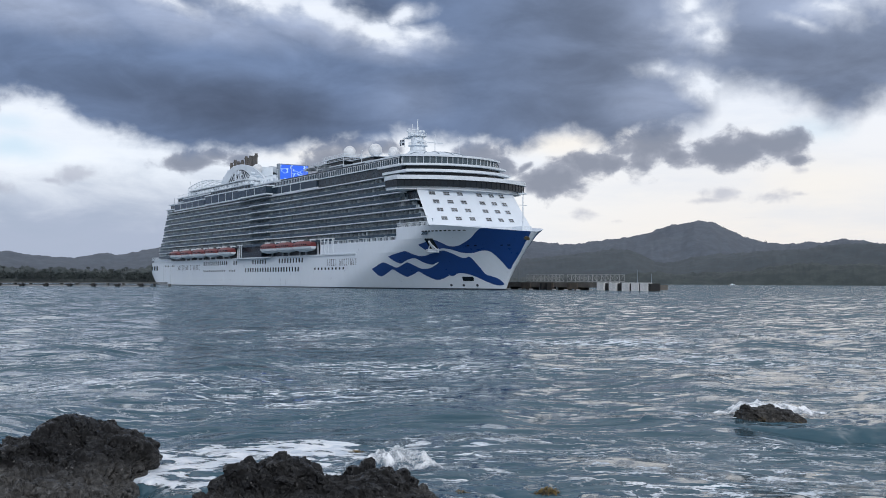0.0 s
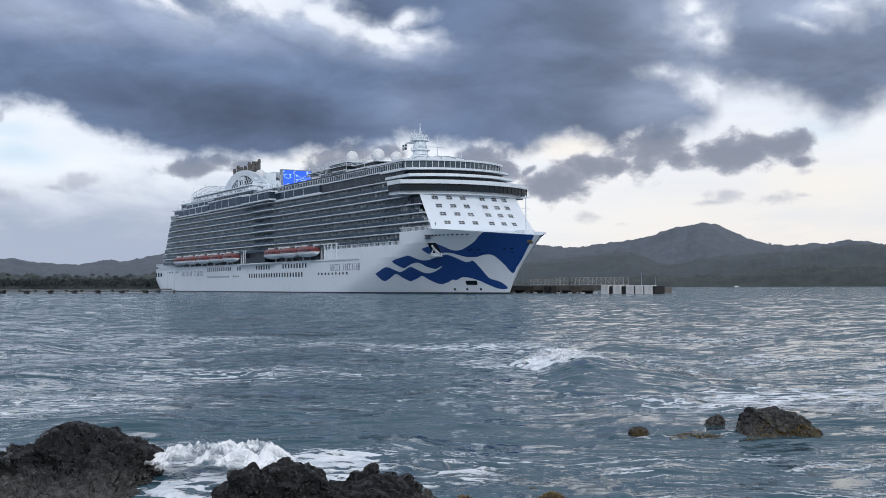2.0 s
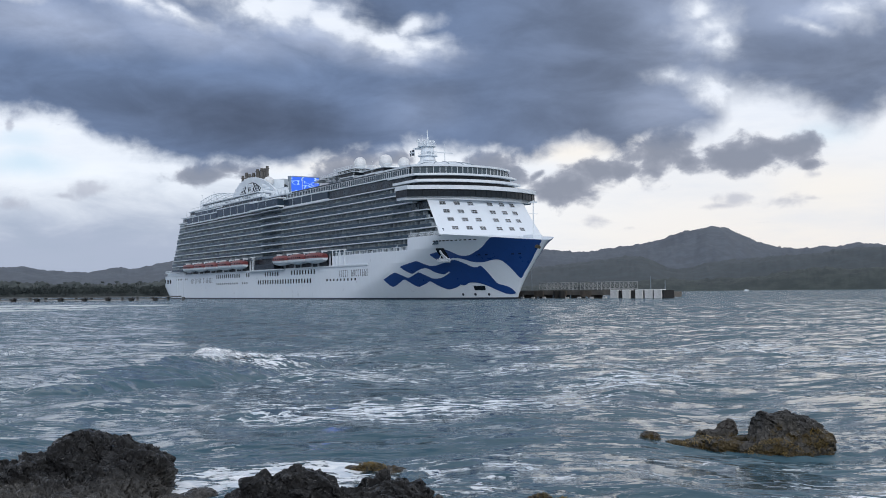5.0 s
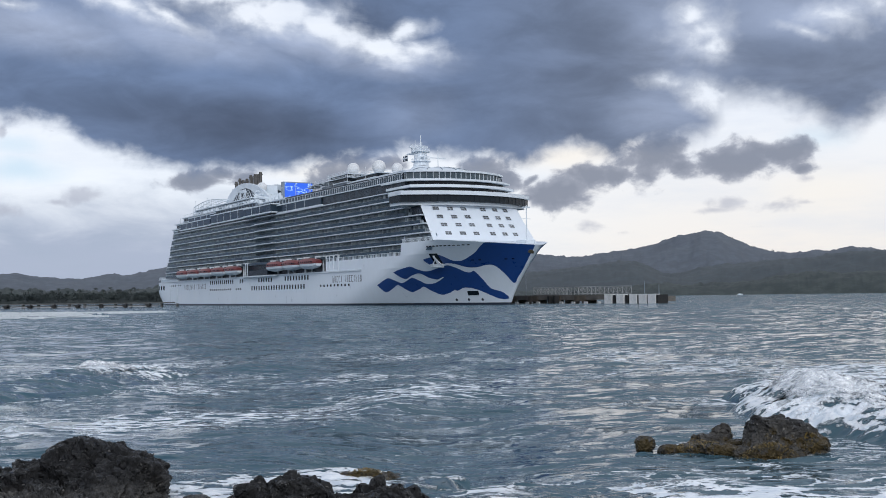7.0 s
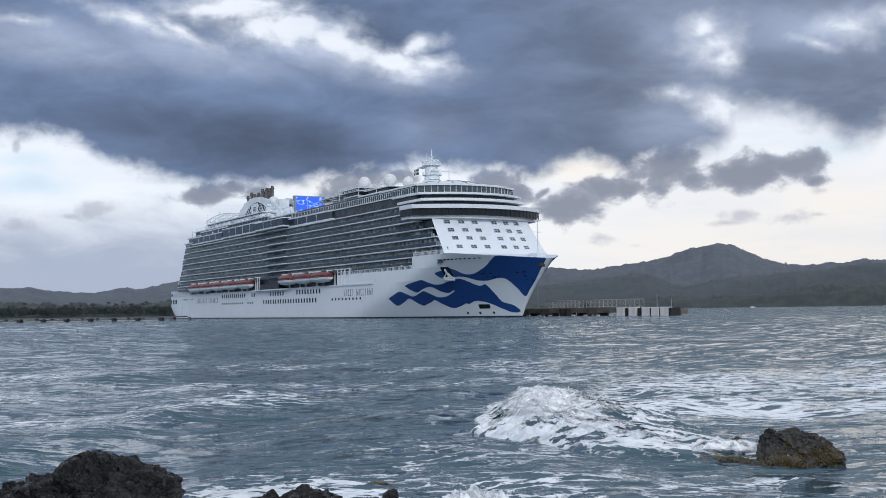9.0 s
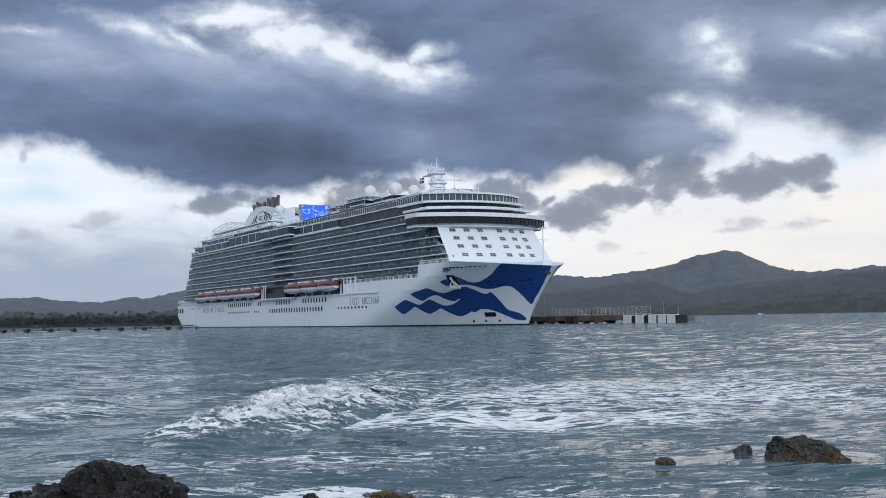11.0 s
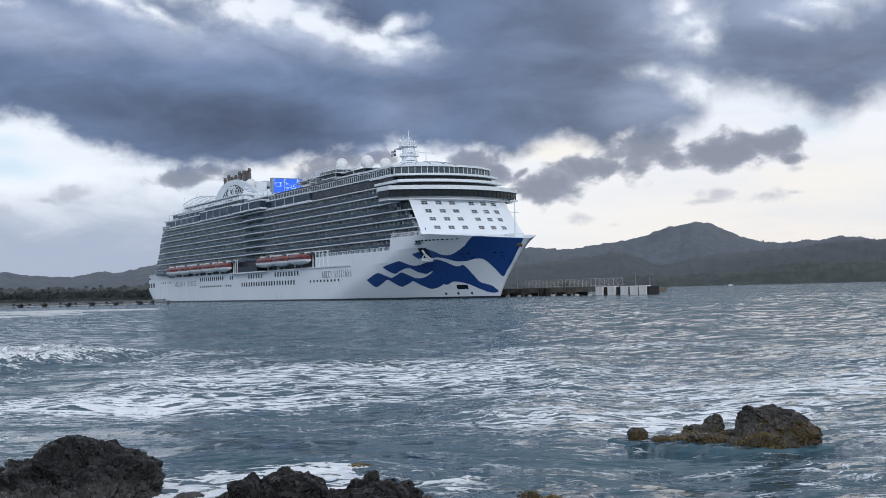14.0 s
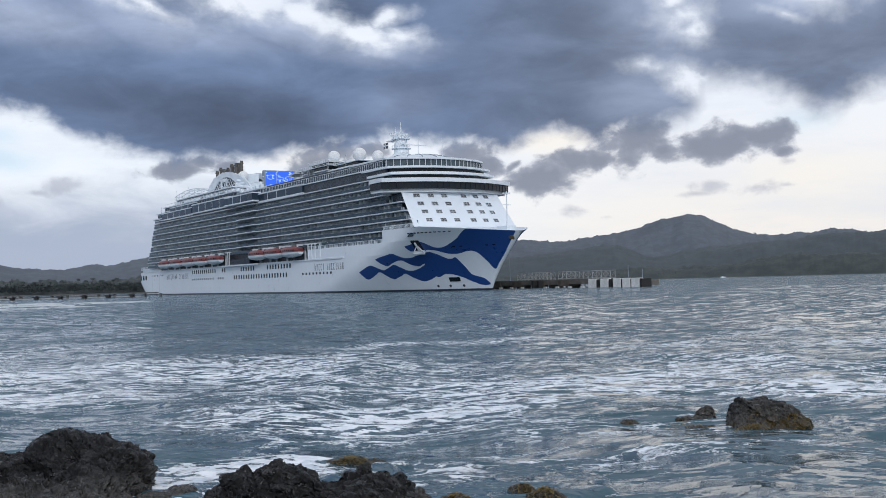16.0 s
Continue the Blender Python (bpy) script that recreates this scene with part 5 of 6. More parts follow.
def build_pier():
    pier = tagged(new("mooring_pier"), "low concrete mooring pier with white concrete blocks and dark fenders", "pier")
    pier.matrix_basis = Matrix.LocRotScale(ship_point(0, -27, 0), Euler((0, 0, radians(SHIP_TURN))), None)
    bm = bmesh.new()
    box(bm, 60, 326, -2.5, 4.5, 1.0, 2.5)
    box(bm, 326, 348.5, 0.8, 4.0, 0.4, 1.9)
    part("pier_deck", bm, CONCRETE_DARK, pier, "dark stained pier deck")
    pile = bmesh.new()
    box(pile, 0, 1.0, -1.5, 3.5, -3, 1.0)
    pile = finish("pier_post", pile, CONCRETE_DARK)
    for k in range(30):
        part("pier_post", pile, None, pier).matrix_basis = pose(64 + k * 8.6, 0, 0)
    block = bmesh.new()
    box(block, -1.6, 1.6, -3.2, -1.4, -2.0, 2.5)
    bmesh.ops.bevel(block, geom=block.edges[:], offset=0.08, segments=1, affect="EDGES")
    block = finish("caisson", block, CONCRETE)
    fend = bmesh.new()
    box(fend, -0.45, 0.45, -3.15, 0.4, -1.0, 2.3)
    fend = finish("fender", fend, RUBBER)
    for s, gap in ((327.7, 2.5), (333.1, 2.6), (338.8, 2.05), (342.8, 2.0), (346.6, 2.1)):
        part("caisson", block, None, pier).matrix_basis = pose(s, 0, 0)
        part("fender", fend, None, pier).matrix_basis = pose(s + gap, 0.2, 0)
    for s in (300, 303):
        part("fender", fend, None, pier).matrix_basis = pose(s, -1.2, 0)
    timber = bmesh.new()
    box(timber, -2.6, 2.6, -2.75, -2.55, 0.5, 2.2)
    timber = finish("timber_facing", timber, TIMBER)
    bumper = bmesh.new()
    box(bumper, -0.7, 0.7, -3.0, -2.5, -0.4, 0.45)
    bumper = finish("bumper", bumper, CONCRETE)
    for k in range(11):
        part("bumper", bumper, None, pier).matrix_basis = pose(262 + 6.1 * k, 0, 0)
        if k % 2:
            part("timber_facing", timber, None, pier).matrix_basis = pose(259 + 6.1 * k, 0, 0)
    # light steel footbridges on the pier
    for a, b in ((283, 301), (305, 330)):
        bm = bmesh.new()
        n = int((b - a) / 2.0)
        step = (b - a) / n
        for y in (2.2, 4.0):
            rod(bm, (a, y, 2.8), (b, y, 2.8), 0.10, n=5)
            rod(bm, (a, y, 4.9), (b, y, 4.9), 0.10, n=5)
            for k in range(n + 1):
                x = a + k * step
                rod(bm, (x, y, 2.5), (x, y, 4.9), 0.07, n=4)
                if k < n:
                    rod(bm, (x, y, 2.8 if k % 2 else 4.9), (x + step, y, 4.9 if k % 2 else 2.8), 0.06, n=4)
        part("footbridge_truss", bm, STEEL, pier, "pale steel lattice footbridge")
    for x, h in ((279, 9.5), (338, 6.2), (344, 5.0)):
        bm = bmesh.new()
        rod(bm, (x, 2, 2.5), (x, 2, h), 0.12, 0.07, 6)
        part("lamp_post", bm, GREY, pier)

    trestle = tagged(new("approach_trestle"), "long low trestle with dark mooring dolphins", "pier")
    trestle.matrix_basis = pose(-126.7, 400, 0)
    bm = bmesh.new()
    box(bm, -95, 18.5, 0, 4, 0.55, 0.9)
    part("trestle_deck", bm, TRESTLE, trestle)
    bm = bmesh.new()
    box(bm, -95, 20, 16, 20, 1.25, 1.75)
    for k in range(20):
        box(bm, -93 + 6 * k, -92.4 + 6 * k, 17, 19, -2.0, 1.25)
    part("causeway", bm, TRESTLE, trestle, "low grey causeway on piles")
    bm = bmesh.new()
    box(bm, -95, 18.5, -0.2, 0.0, 0.22, 0.45)
    part("pipe_run", bm, STEEL, trestle)
    dol = bmesh.new()
    prism(dol, [(-0.5, -1), (0.6, -1), (0.6, 1.4), (-0.5, 1.4)], 0.0, 0.75, (-0.3, 0))
    box(dol, -1.25, 0.75, -1.0, 1.4, 0.75, 1.1)
    box(dol, 0.15, 0.55, -0.3, 0.1, 1.1, 1.5)
    dol = finish("mooring_dolphin", dol, RUBBER)
    post = bmesh.new()
    rod(post, (0, 0, -2), (0, 0, 0.15), 0.6, n=10)
    post = finish("dolphin_pile", post, CONCRETE_DARK)
    for k in range(12):
        d = part("mooring_dolphin", dol, None, trestle)
        d.matrix_basis = pose(15.8 - 8.84 * k, -1.7, 0)
        part("dolphin_pile", post, None, d)


build_pier()


# ---- hills and shore ----
def fractal(x, y, octaves=5, lac=2.1, gain=0.5):
    out, amp = 0.0, 1.0
    for _ in range(octaves):
        out += amp * noise.noise(Vector((x, y, 7.3)))
        x, y, amp = x * lac, y * lac, amp * gain
    return out


def hill_range(name, dist, depth, az0, az1, crest, material, rough, label, cols=260, rows=26, seed=0.0):
    """A range of hills between two bearings; crest(az) gives the height of its skyline in metres."""
    xs, ys, zs = np.zeros((rows, cols)), np.zeros((rows, cols)), np.zeros((rows, cols))
    for j in range(cols):
        az = az0 + (az1 - az0) * j / (cols - 1)
        top = crest(az)
        for i in range(rows):
            v = i / (rows - 1)
            r = dist - depth / 2 + depth * v
            shape = max(0.0, math.sin(math.pi * v)) ** 0.8
            x, y = r * math.sin(radians(az)), r * math.cos(radians(az))
            wob = fractal(x * 0.006 + seed, y * 0.006, 5)
            zs[i, j] = -4 + (top + 4) * shape * (1 + 0.16 * wob * (1 - shape ** 4)) + rough * fractal(x * 0.035 + seed, y * 0.035, 4, 2.3, 0.65) * shape ** 0.5
            xs[i, j], ys[i, j] = x, y
    ob = new(name, grid_mesh(name, xs, ys, zs, material))
    return tagged(ob, label, "hills", kind="structure")


def skyline(rows, dist):
    """Heights of a crest in metres from bearings and elevations in degrees."""
    a, e = [r[0] for r in rows], [r[1] for r in rows]

    def crest(az):
        smooth = sum(np.interp(az + d, a, e) for d in (-0.25, 0, 0.25)) / 3
        return dist * math.tan(radians(float(smooth))) + 2.4
    return crest


# The far ranges carry the distance haze in their material colour.
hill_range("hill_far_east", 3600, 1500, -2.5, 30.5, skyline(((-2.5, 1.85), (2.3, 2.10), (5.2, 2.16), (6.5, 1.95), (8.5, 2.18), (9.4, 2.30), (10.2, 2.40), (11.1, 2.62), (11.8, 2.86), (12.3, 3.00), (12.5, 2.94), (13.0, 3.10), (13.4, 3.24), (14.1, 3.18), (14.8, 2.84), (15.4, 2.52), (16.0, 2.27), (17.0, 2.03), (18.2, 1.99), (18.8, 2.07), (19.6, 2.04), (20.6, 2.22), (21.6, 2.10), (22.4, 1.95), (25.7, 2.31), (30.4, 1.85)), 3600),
           HAZED_FOREST_FAR, 6.0, "distant wooded hills, grey-green with haze in their colour", cols=520)
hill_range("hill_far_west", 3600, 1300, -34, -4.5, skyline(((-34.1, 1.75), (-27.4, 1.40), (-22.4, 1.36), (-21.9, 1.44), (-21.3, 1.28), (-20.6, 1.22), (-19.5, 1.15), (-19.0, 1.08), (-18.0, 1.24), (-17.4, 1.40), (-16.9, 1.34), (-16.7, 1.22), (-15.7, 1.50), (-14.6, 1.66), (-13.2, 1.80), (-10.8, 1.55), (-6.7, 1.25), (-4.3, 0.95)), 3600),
           HAZED_FOREST_FAR, 4.0, "low distant wooded hills", cols=520, seed=4.1)
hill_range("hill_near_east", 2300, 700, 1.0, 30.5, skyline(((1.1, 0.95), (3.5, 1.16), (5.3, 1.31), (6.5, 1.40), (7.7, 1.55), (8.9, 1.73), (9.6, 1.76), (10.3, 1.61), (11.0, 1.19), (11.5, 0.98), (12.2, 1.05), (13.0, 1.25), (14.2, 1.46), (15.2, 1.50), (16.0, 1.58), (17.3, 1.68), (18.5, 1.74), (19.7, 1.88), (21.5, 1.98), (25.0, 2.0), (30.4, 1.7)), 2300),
           HAZED_FOREST, 4.0, "nearer dark wooded hills above the bay", cols=520, seed=2.2)
hill_range("shore_east", 1700, 200, 3, 31.5, skyline(((2.9, 0.20), (6.5, 0.30), (9.4, 0.36), (11.2, 0.56), (12.5, 0.42), (14.0, 0.50), (16.0, 0.60), (17.0, 0.80), (18.0, 0.95), (20.0, 0.97), (22.4, 0.93), (26.9, 0.85), (31.5, 0.7)), 1700),
           SHORE_WOOD, 4.0, "dark wooded shoreline across the bay", cols=900, rows=18, seed=9.0)
hill_range("shore_west", 1050, 150, -36, -10.8, skyline(((-36.1, 0.65), (-25.0, 0.53), (-22.4, 0.53), (-20.9, 0.44), (-19.3, 0.50), (-17.6, 0.44), (-16.3, 0.65), (-15.4, 0.53), (-13.4, 0.53), (-10.8, 0.41)), 1050),
           SHORE_WOOD, 5.5, "dark green wooded shoreline", cols=1500, rows=18, seed=5.0)


def palm(height, seed):
    """A palm: leaning tapered trunk and drooping fronds made of short leaf strips."""
    rr = random.Random(seed)
    tree = tagged(new("palm_tree"), "tall dark coconut palm in the shoreline woods", "palm tree", "shoreline palms")
    bm = bmesh.new()
    lean = rr.uniform(-1.2, 1.2)
    pts = [Vector((lean * u * u, 0, height * u)) for u in np.linspace(0, 1, 6)]
    for k, (a, b) in enumerate(zip(pts, pts[1:])):
        rod(bm, a, b, 0.32 - 0.03 * k, 0.29 - 0.03 * k, 6)
    part("trunk", bm, BARK, tree)
    bm = bmesh.new()
    top = pts[-1]
    for k in range(13):
        a = 6.283 * k / 13 + rr.uniform(-0.2, 0.2)
        rise = rr.uniform(-0.2, 0.9)
        span = rr.uniform(1.9, 2.8)
        prev = None
        for u in np.linspace(0, 1, 6):
            c = top + Vector((math.cos(a) * span * u, math.sin(a) * span * u, rise * 1.8 * u - 1.9 * u * u))
            w = 0.75 * (1 - u) ** 0.5 * (0.4 + u)
            side = Vector((-math.sin(a), math.cos(a), 0)) * w
            row = [bm.verts.new(c - side + Vector((0, 0, -w * 0.6))), bm.verts.new(c), bm.verts.new(c + side + Vector((0, 0, -w * 0.6)))]
            if prev:
                bm.faces.new((prev[0], prev[1], row[1], row[0]))
                bm.faces.new((prev[1], prev[2], row[2], row[1]))
            prev = row
    part("crown", bm, SHORE_WOOD, tree, "drooping dark green fronds")
    return tree


def build_palms():
    models = [palm(14, 1), palm(16, 2), palm(12.5, 3)]
    rr = random.Random(8)
    spots = []
    for k in range(58):
        az = -23.5 + 12.2 * k / 57 + rr.uniform(-0.12, 0.12)
        spots.append((az, rr.uniform(985, 1060)))
    for k, (az, r) in enumerate(spots):
        p = pose(r * math.sin(radians(az)), r * math.cos(radians(az)), rr.uniform(-4.5, -0.5), 0, 0, rr.uniform(0, 360))
        if k < 3:
            models[k].matrix_basis = p
        else:
            copy_thing(models[k % 3], p)


build_palms()


def leaf_clumps(name, az0, az1, dist, count, top, seed, label, material):
    """A belt of far trees as many ragged clumps of leaves."""
    rr = random.Random(seed)
    bm = bmesh.new()
    for _ in range(count):
        az = radians(rr.uniform(az0, az1))
        r = dist + rr.uniform(-30, 30)
        h = top * rr.uniform(0.45, 1.0)
        c = Vector((r * math.sin(az), r * math.cos(az), h))
        w = rr.uniform(0.9, 2.3)
        for _ in range(5):
            o = c + Vector((rr.gauss(0, w * 0.55), rr.gauss(0, w * 0.5), rr.gauss(0, w * 0.35)))
            k = w * rr.uniform(0.35, 0.7)
            v = [bm.verts.new(o + Vector((rr.uniform(-1, 1), rr.uniform(-1, 1), rr.uniform(-0.9, 0.9))).normalized() * k) for _ in range(6)]
            for t in ((0, 1, 2), (0, 2, 3), (0, 3, 4), (1, 2, 5), (2, 3, 5), (3, 4, 5)):
                bm.faces.new([v[i] for i in t])
    return tagged(new(name, finish(name, bm, material)), label, "trees", kind="stuff")


leaf_clumps("shore_trees", -34, -11.5, 985, 2600, 9.0, 31, "dark belt of trees on the far shore", SHORE_WOOD)
leaf_clumps("bay_trees", 6, 31, 1660, 900, 8.0, 32, "dark trees along the bay", HAZED_FOREST)


def ridge_trees(seed, spans, label):
    """Lone trees that break the skyline of the far hills: bearing, height in degrees, how many along the stretch."""
    rr = random.Random(seed)
    bm = bmesh.new()
    for a0, e0, a1, e1, count in spans:
        for k in range(count):
            u = rr.random()
            az, el = radians(a0 + (a1 - a0) * u), radians(e0 + (e1 - e0) * u)
            r = 3590.0
            foot = Vector((r * math.sin(az), r * math.cos(az), r * math.tan(el)))
            h, w = rr.uniform(5, 13), rr.uniform(2.0, 4.5)
            rod(bm, foot - Vector((0, 0, 12)), foot + Vector((0, 0, h * 0.7)), 0.6, 0.3, 5)
            for _ in range(6):
                o = foot + Vector((rr.gauss(0, w * 0.6), 0, h + rr.gauss(0, w * 0.45)))
                q = w * rr.uniform(0.35, 0.7)
                v = [bm.verts.new(o + Vector((rr.uniform(-1, 1), rr.uniform(-1, 1), rr.uniform(-1, 1))).normalized() * q) for _ in range(6)]
                for t in ((0, 1, 2), (0, 2, 3), (0, 3, 4), (1, 2, 5), (2, 3, 5), (3, 4, 5)):
                    bm.faces.new([v[i] for i in t])
    return tagged(new("ridge_trees", finish("ridge_trees", bm, HAZED_FOREST)), label, "trees", kind="stuff")


ridge_trees(5, ((14.2, 2.96, 14.8, 2.68, 16), (14.8, 2.68, 16.0, 2.13, 34), (16.0, 2.13, 17.2, 1.93, 8)),
            "lone trees along the skyline of the hills")


def build_boat():
    """A small white motor boat far across the bay."""
    r, az = 1450.0, radians(15.2)
    boat = tagged(new("motor_boat"), "small white motor boat far across the bay", "boat")
    boat.matrix_basis = pose(r * math.sin(az), r * math.cos(az), 0, 0, 0, 12)
    bm = bmesh.new()
    prism(bm, [(-3.2, -1.0), (1.8, -1.1), (3.6, 0), (1.8, 1.1), (-3.2, 1.0)], -0.3, 0.9, (0.15, 0))
    part("boat_hull", bm, WHITE, boat)
    bm = bmesh.new()
    prism(bm, [(-1.2, -0.8), (1.0, -0.8), (1.4, 0), (1.0, 0.8), (-1.2, 0.8)], 0.9, 2.0, (-0.2, 0))
    part("boat_cabin", bm, WHITE_TRIM, boat)
    bm = bmesh.new()
    box(bm, -0.9, 1.0, -0.84, 0.84, 1.3, 1.7)
    part("boat_window", bm, DARK_GLASS, boat)


build_boat()


# ---- rocks ----
def rock_mesh(name, lumps, seed, material, block, rough):
    """Weathered lava: overlapping blocks (x, y, z, rx, ry, rz) grown into one mass, broken into facets about block wide, then cracked and pitted."""
    bm = bmesh.new()
    for i, (x, y, z, rx, ry, rz) in enumerate(lumps):
        b = bmesh.new()
        bmesh.ops.create_icosphere(b, subdivisions=3, radius=1)
        for v in b.verts:
            d = v.co.normalized()
            k = 0.86 + 0.14 / max(abs(d.x), abs(d.y), abs(d.z))
            v.co = Vector((x + d.x * rx * k, y + d.y * ry * k, z + d.z * rz * k))
        me = bpy.data.meshes.new("lump")
        b.to_mesh(me)
        b.free()
        bm.from_mesh(me)
        bpy.data.meshes.remove(me)
    ob = new("lump", finish("lump", bm, material))
    mod = ob.modifiers.new("grow", "REMESH")
    mod.mode, mod.voxel_size = "VOXEL", block
    deps = bpy.context.evaluated_depsgraph_get()
    coarse = bpy.data.meshes.new_from_object(ob.evaluated_get(deps))
    bpy.data.objects.remove(ob)
    off = Vector((seed * 3.1, seed * 1.7, seed * 0.9))
    bm = bmesh.new()
    bm.from_mesh(coarse)
    bpy.data.meshes.remove(coarse)
    for v in bm.verts:
        w = v.co + off
        step = 0.16 * noise.noise(Vector((w.x * 0.8, w.y * 0.8, w.z * 6.0)))
        v.co += noise.noise_vector(w * 3.1) * block * 0.45 + v.normal * (rough * (0.7 * noise.noise(w * 1.4) + step * 2.5))
    bmesh.ops.triangulate(bm, faces=bm.faces[:], quad_method="ALTERNATE")
    bmesh.ops.subdivide_edges(bm, edges=bm.edges[:], cuts=7 if block > 0.15 else 5, use_grid_fill=True)
    me = bpy.data.meshes.new(name)
    bm.to_mesh(me)
    bm.free()
    count = len(me.vertices)
    co, no = np.zeros(count * 3, np.float32), np.zeros(count * 3, np.float32)
    me.vertices.foreach_get("co", co)
    me.vertex_normals.foreach_get("vector", no)
    co, no = co.reshape(-1, 3), no.reshape(-1, 3)
    push = np.zeros((count, 1), np.float32)
    for i in range(count):
        w = Vector(co[i]) + off
        w = Vector((w.x, w.y, w.z + 0.22 * w.x))                 # beds that dip along the shore
        q = Vector((w.x * 1.5, w.y * 1.5, w.z * 2.8)) + noise.noise_vector(w * 1.6) * 0.25
        p = Vector((w.x * 5.0, w.y * 5.0, w.z * 7.5)) + noise.noise_vector(w * 4.0) * 0.2
        d, e = noise.voronoi(q), noise.voronoi(p)
        slab = 0.5 * (noise.cell(d[1][0] * 37.0) - 0.5) + noise.noise_vector(d[1][0] * 31.0).dot(q - d[1][0]) * 1.5
        chip = 0.5 * (noise.cell(e[1][0] * 41.0) - 0.5) + noise.noise_vector(e[1][0] * 29.0).dot(p - e[1][0]) * 1.5
        crack = -0.45 * max(0.0, 1 - (d[0][1] - d[0][0]) * 14) - 0.22 * max(0.0, 1 - (e[0][1] - e[0][0]) * 7)
        fine = 0.16 * (0.3 - abs(noise.noise(w * 6))) + 0.16 * (0.3 - abs(noise.noise(w * 13))) + noise.noise(w * 24) * 0.07
        push[i] = rough * (min(max(0.70 * slab + 0.38 * chip, -0.5), 0.42) + crack + fine + 0.20)
    me.vertices.foreach_set("co", (co + no * push).ravel())
    me.update()
    me.materials.append(material)
    me.polygons.foreach_set("use_smooth", [True] * len(me.polygons))
    return me


def rock(lumps, seed, material, label, block=0.19, rough=0.17):
    return tagged(new("rock", rock_mesh("rock", lumps, seed, material, block, rough)), label, "rock", "shore rocks")


rock(((-4.45, 13.75, 0.12, 0.62, 0.6, 0.62), (-4.75, 13.7, 0.1, 0.55, 0.6, 0.52), (-4.0, 13.5, 0.05, 0.48, 0.6, 0.52), (-3.85, 13.2, -0.1, 0.34, 0.5, 0.5), (-4.4, 12.9, -0.1, 0.8, 0.6, 0.52),
      (-5.2, 13.4, 0.0, 0.6, 0.6, 0.42), (-4.5, 12.3, -0.25, 1.15, 0.8, 0.48), (-5.9, 13.0, -0.1, 0.8, 0.9, 0.44), (-5.7, 12.2, -0.2, 0.9, 0.8, 0.42), (-5.35, 14.2, 0.0, 0.4, 0.3, 0.42)),
     1, ROCK, "large dark pitted lava rock on the shore")
rock(((-1.60, 11.4, 0.15, 0.36, 0.45, 0.52), (-0.58, 11.4, 0.13, 0.27, 0.45, 0.50), (-0.85, 11.4, 0.05, 0.4, 0.5, 0.50), (-1.12, 11.35, 0.04, 0.6, 0.5, 0.46), (-1.95, 11.2, 0.0, 0.42, 0.5, 0.44),
      (-2.3, 11.0, -0.15, 0.4, 0.5, 0.36), (-0.3, 11.2, -0.15, 0.36, 0.5, 0.46), (0.0, 11.0, -0.25, 0.4, 0.5, 0.38), (-1.2, 10.6, -0.12, 1.4, 0.7, 0.5)),
     2, ROCK, "dark wet lava rock with two humps")
rock(((5.06, 17.78, 0.00, 0.26, 0.36, 0.42), (5.37, 17.78, 0.01, 0.40, 0.42, 0.42), (5.72, 17.73, -0.07, 0.30, 0.4, 0.42), (5.20, 17.42, -0.25, 0.60, 0.36, 0.34), (5.92, 17.53, -0.19, 0.2, 0.3, 0.34)), 3, ROCK_WEED,
     "lone rock awash with brown weed", 0.10, 0.085)
rock(((4.73, 18.86, -0.05, 0.22, 0.2, 0.24), (4.41, 18.76, -0.13, 0.30, 0.2, 0.18), (4.87, 18.45, -0.19, 0.35, 0.2, 0.18)), 4, ROCK_WEED, "small weedy rock awash beside the lone rock", 0.06, 0.07)
rock(((3.64, 18.04, -0.17, 0.22, 0.20, 0.14), (4.05, 17.94, -0.15, 0.26, 0.22, 0.16), (4.41, 17.73, -0.14, 0.34, 0.24, 0.17), (4.77, 17.53, -0.16, 0.3, 0.2, 0.17)), 9, ROCK_WEED, "flat weedy ledge awash", 0.06, 0.06)
rock(((3.28, 18.25, -0.08, 0.19, 0.15, 0.15),), 10, ROCK_WEED, "small brown rock awash", 0.05, 0.05)
rock(((-3.12, 13.2, -0.05, 0.26, 0.2, 0.15), (-3.35, 13.0, -0.1, 0.3, 0.3, 0.16)), 5, ROCK, "small dark rock between two large ones", 0.06, 0.06)
rock(((-1.3, 15.2, -0.13, 0.40, 0.26, 0.17), (-0.95, 15.1, -0.15, 0.28, 0.24, 0.15)), 6, ROCK_WEED, "low rock covered with golden weed", 0.06, 0.06)
rock(((1.0, 12.75, -0.08, 0.2, 0.16, 0.15),), 7, ROCK_WEED, "small rock with golden weed at the water's edge", 0.05, 0.05)
rock(((1.2, 12.15, -0.04, 0.28, 0.2, 0.16),), 8, ROCK_WEED, "small weedy rock at the water's edge", 0.06, 0.06)
rock(((0.22, 12.0, -0.04, 0.26, 0.2, 0.14),), 11, ROCK_WEED, "low rock with a golden fringe of weed", 0.06, 0.06)


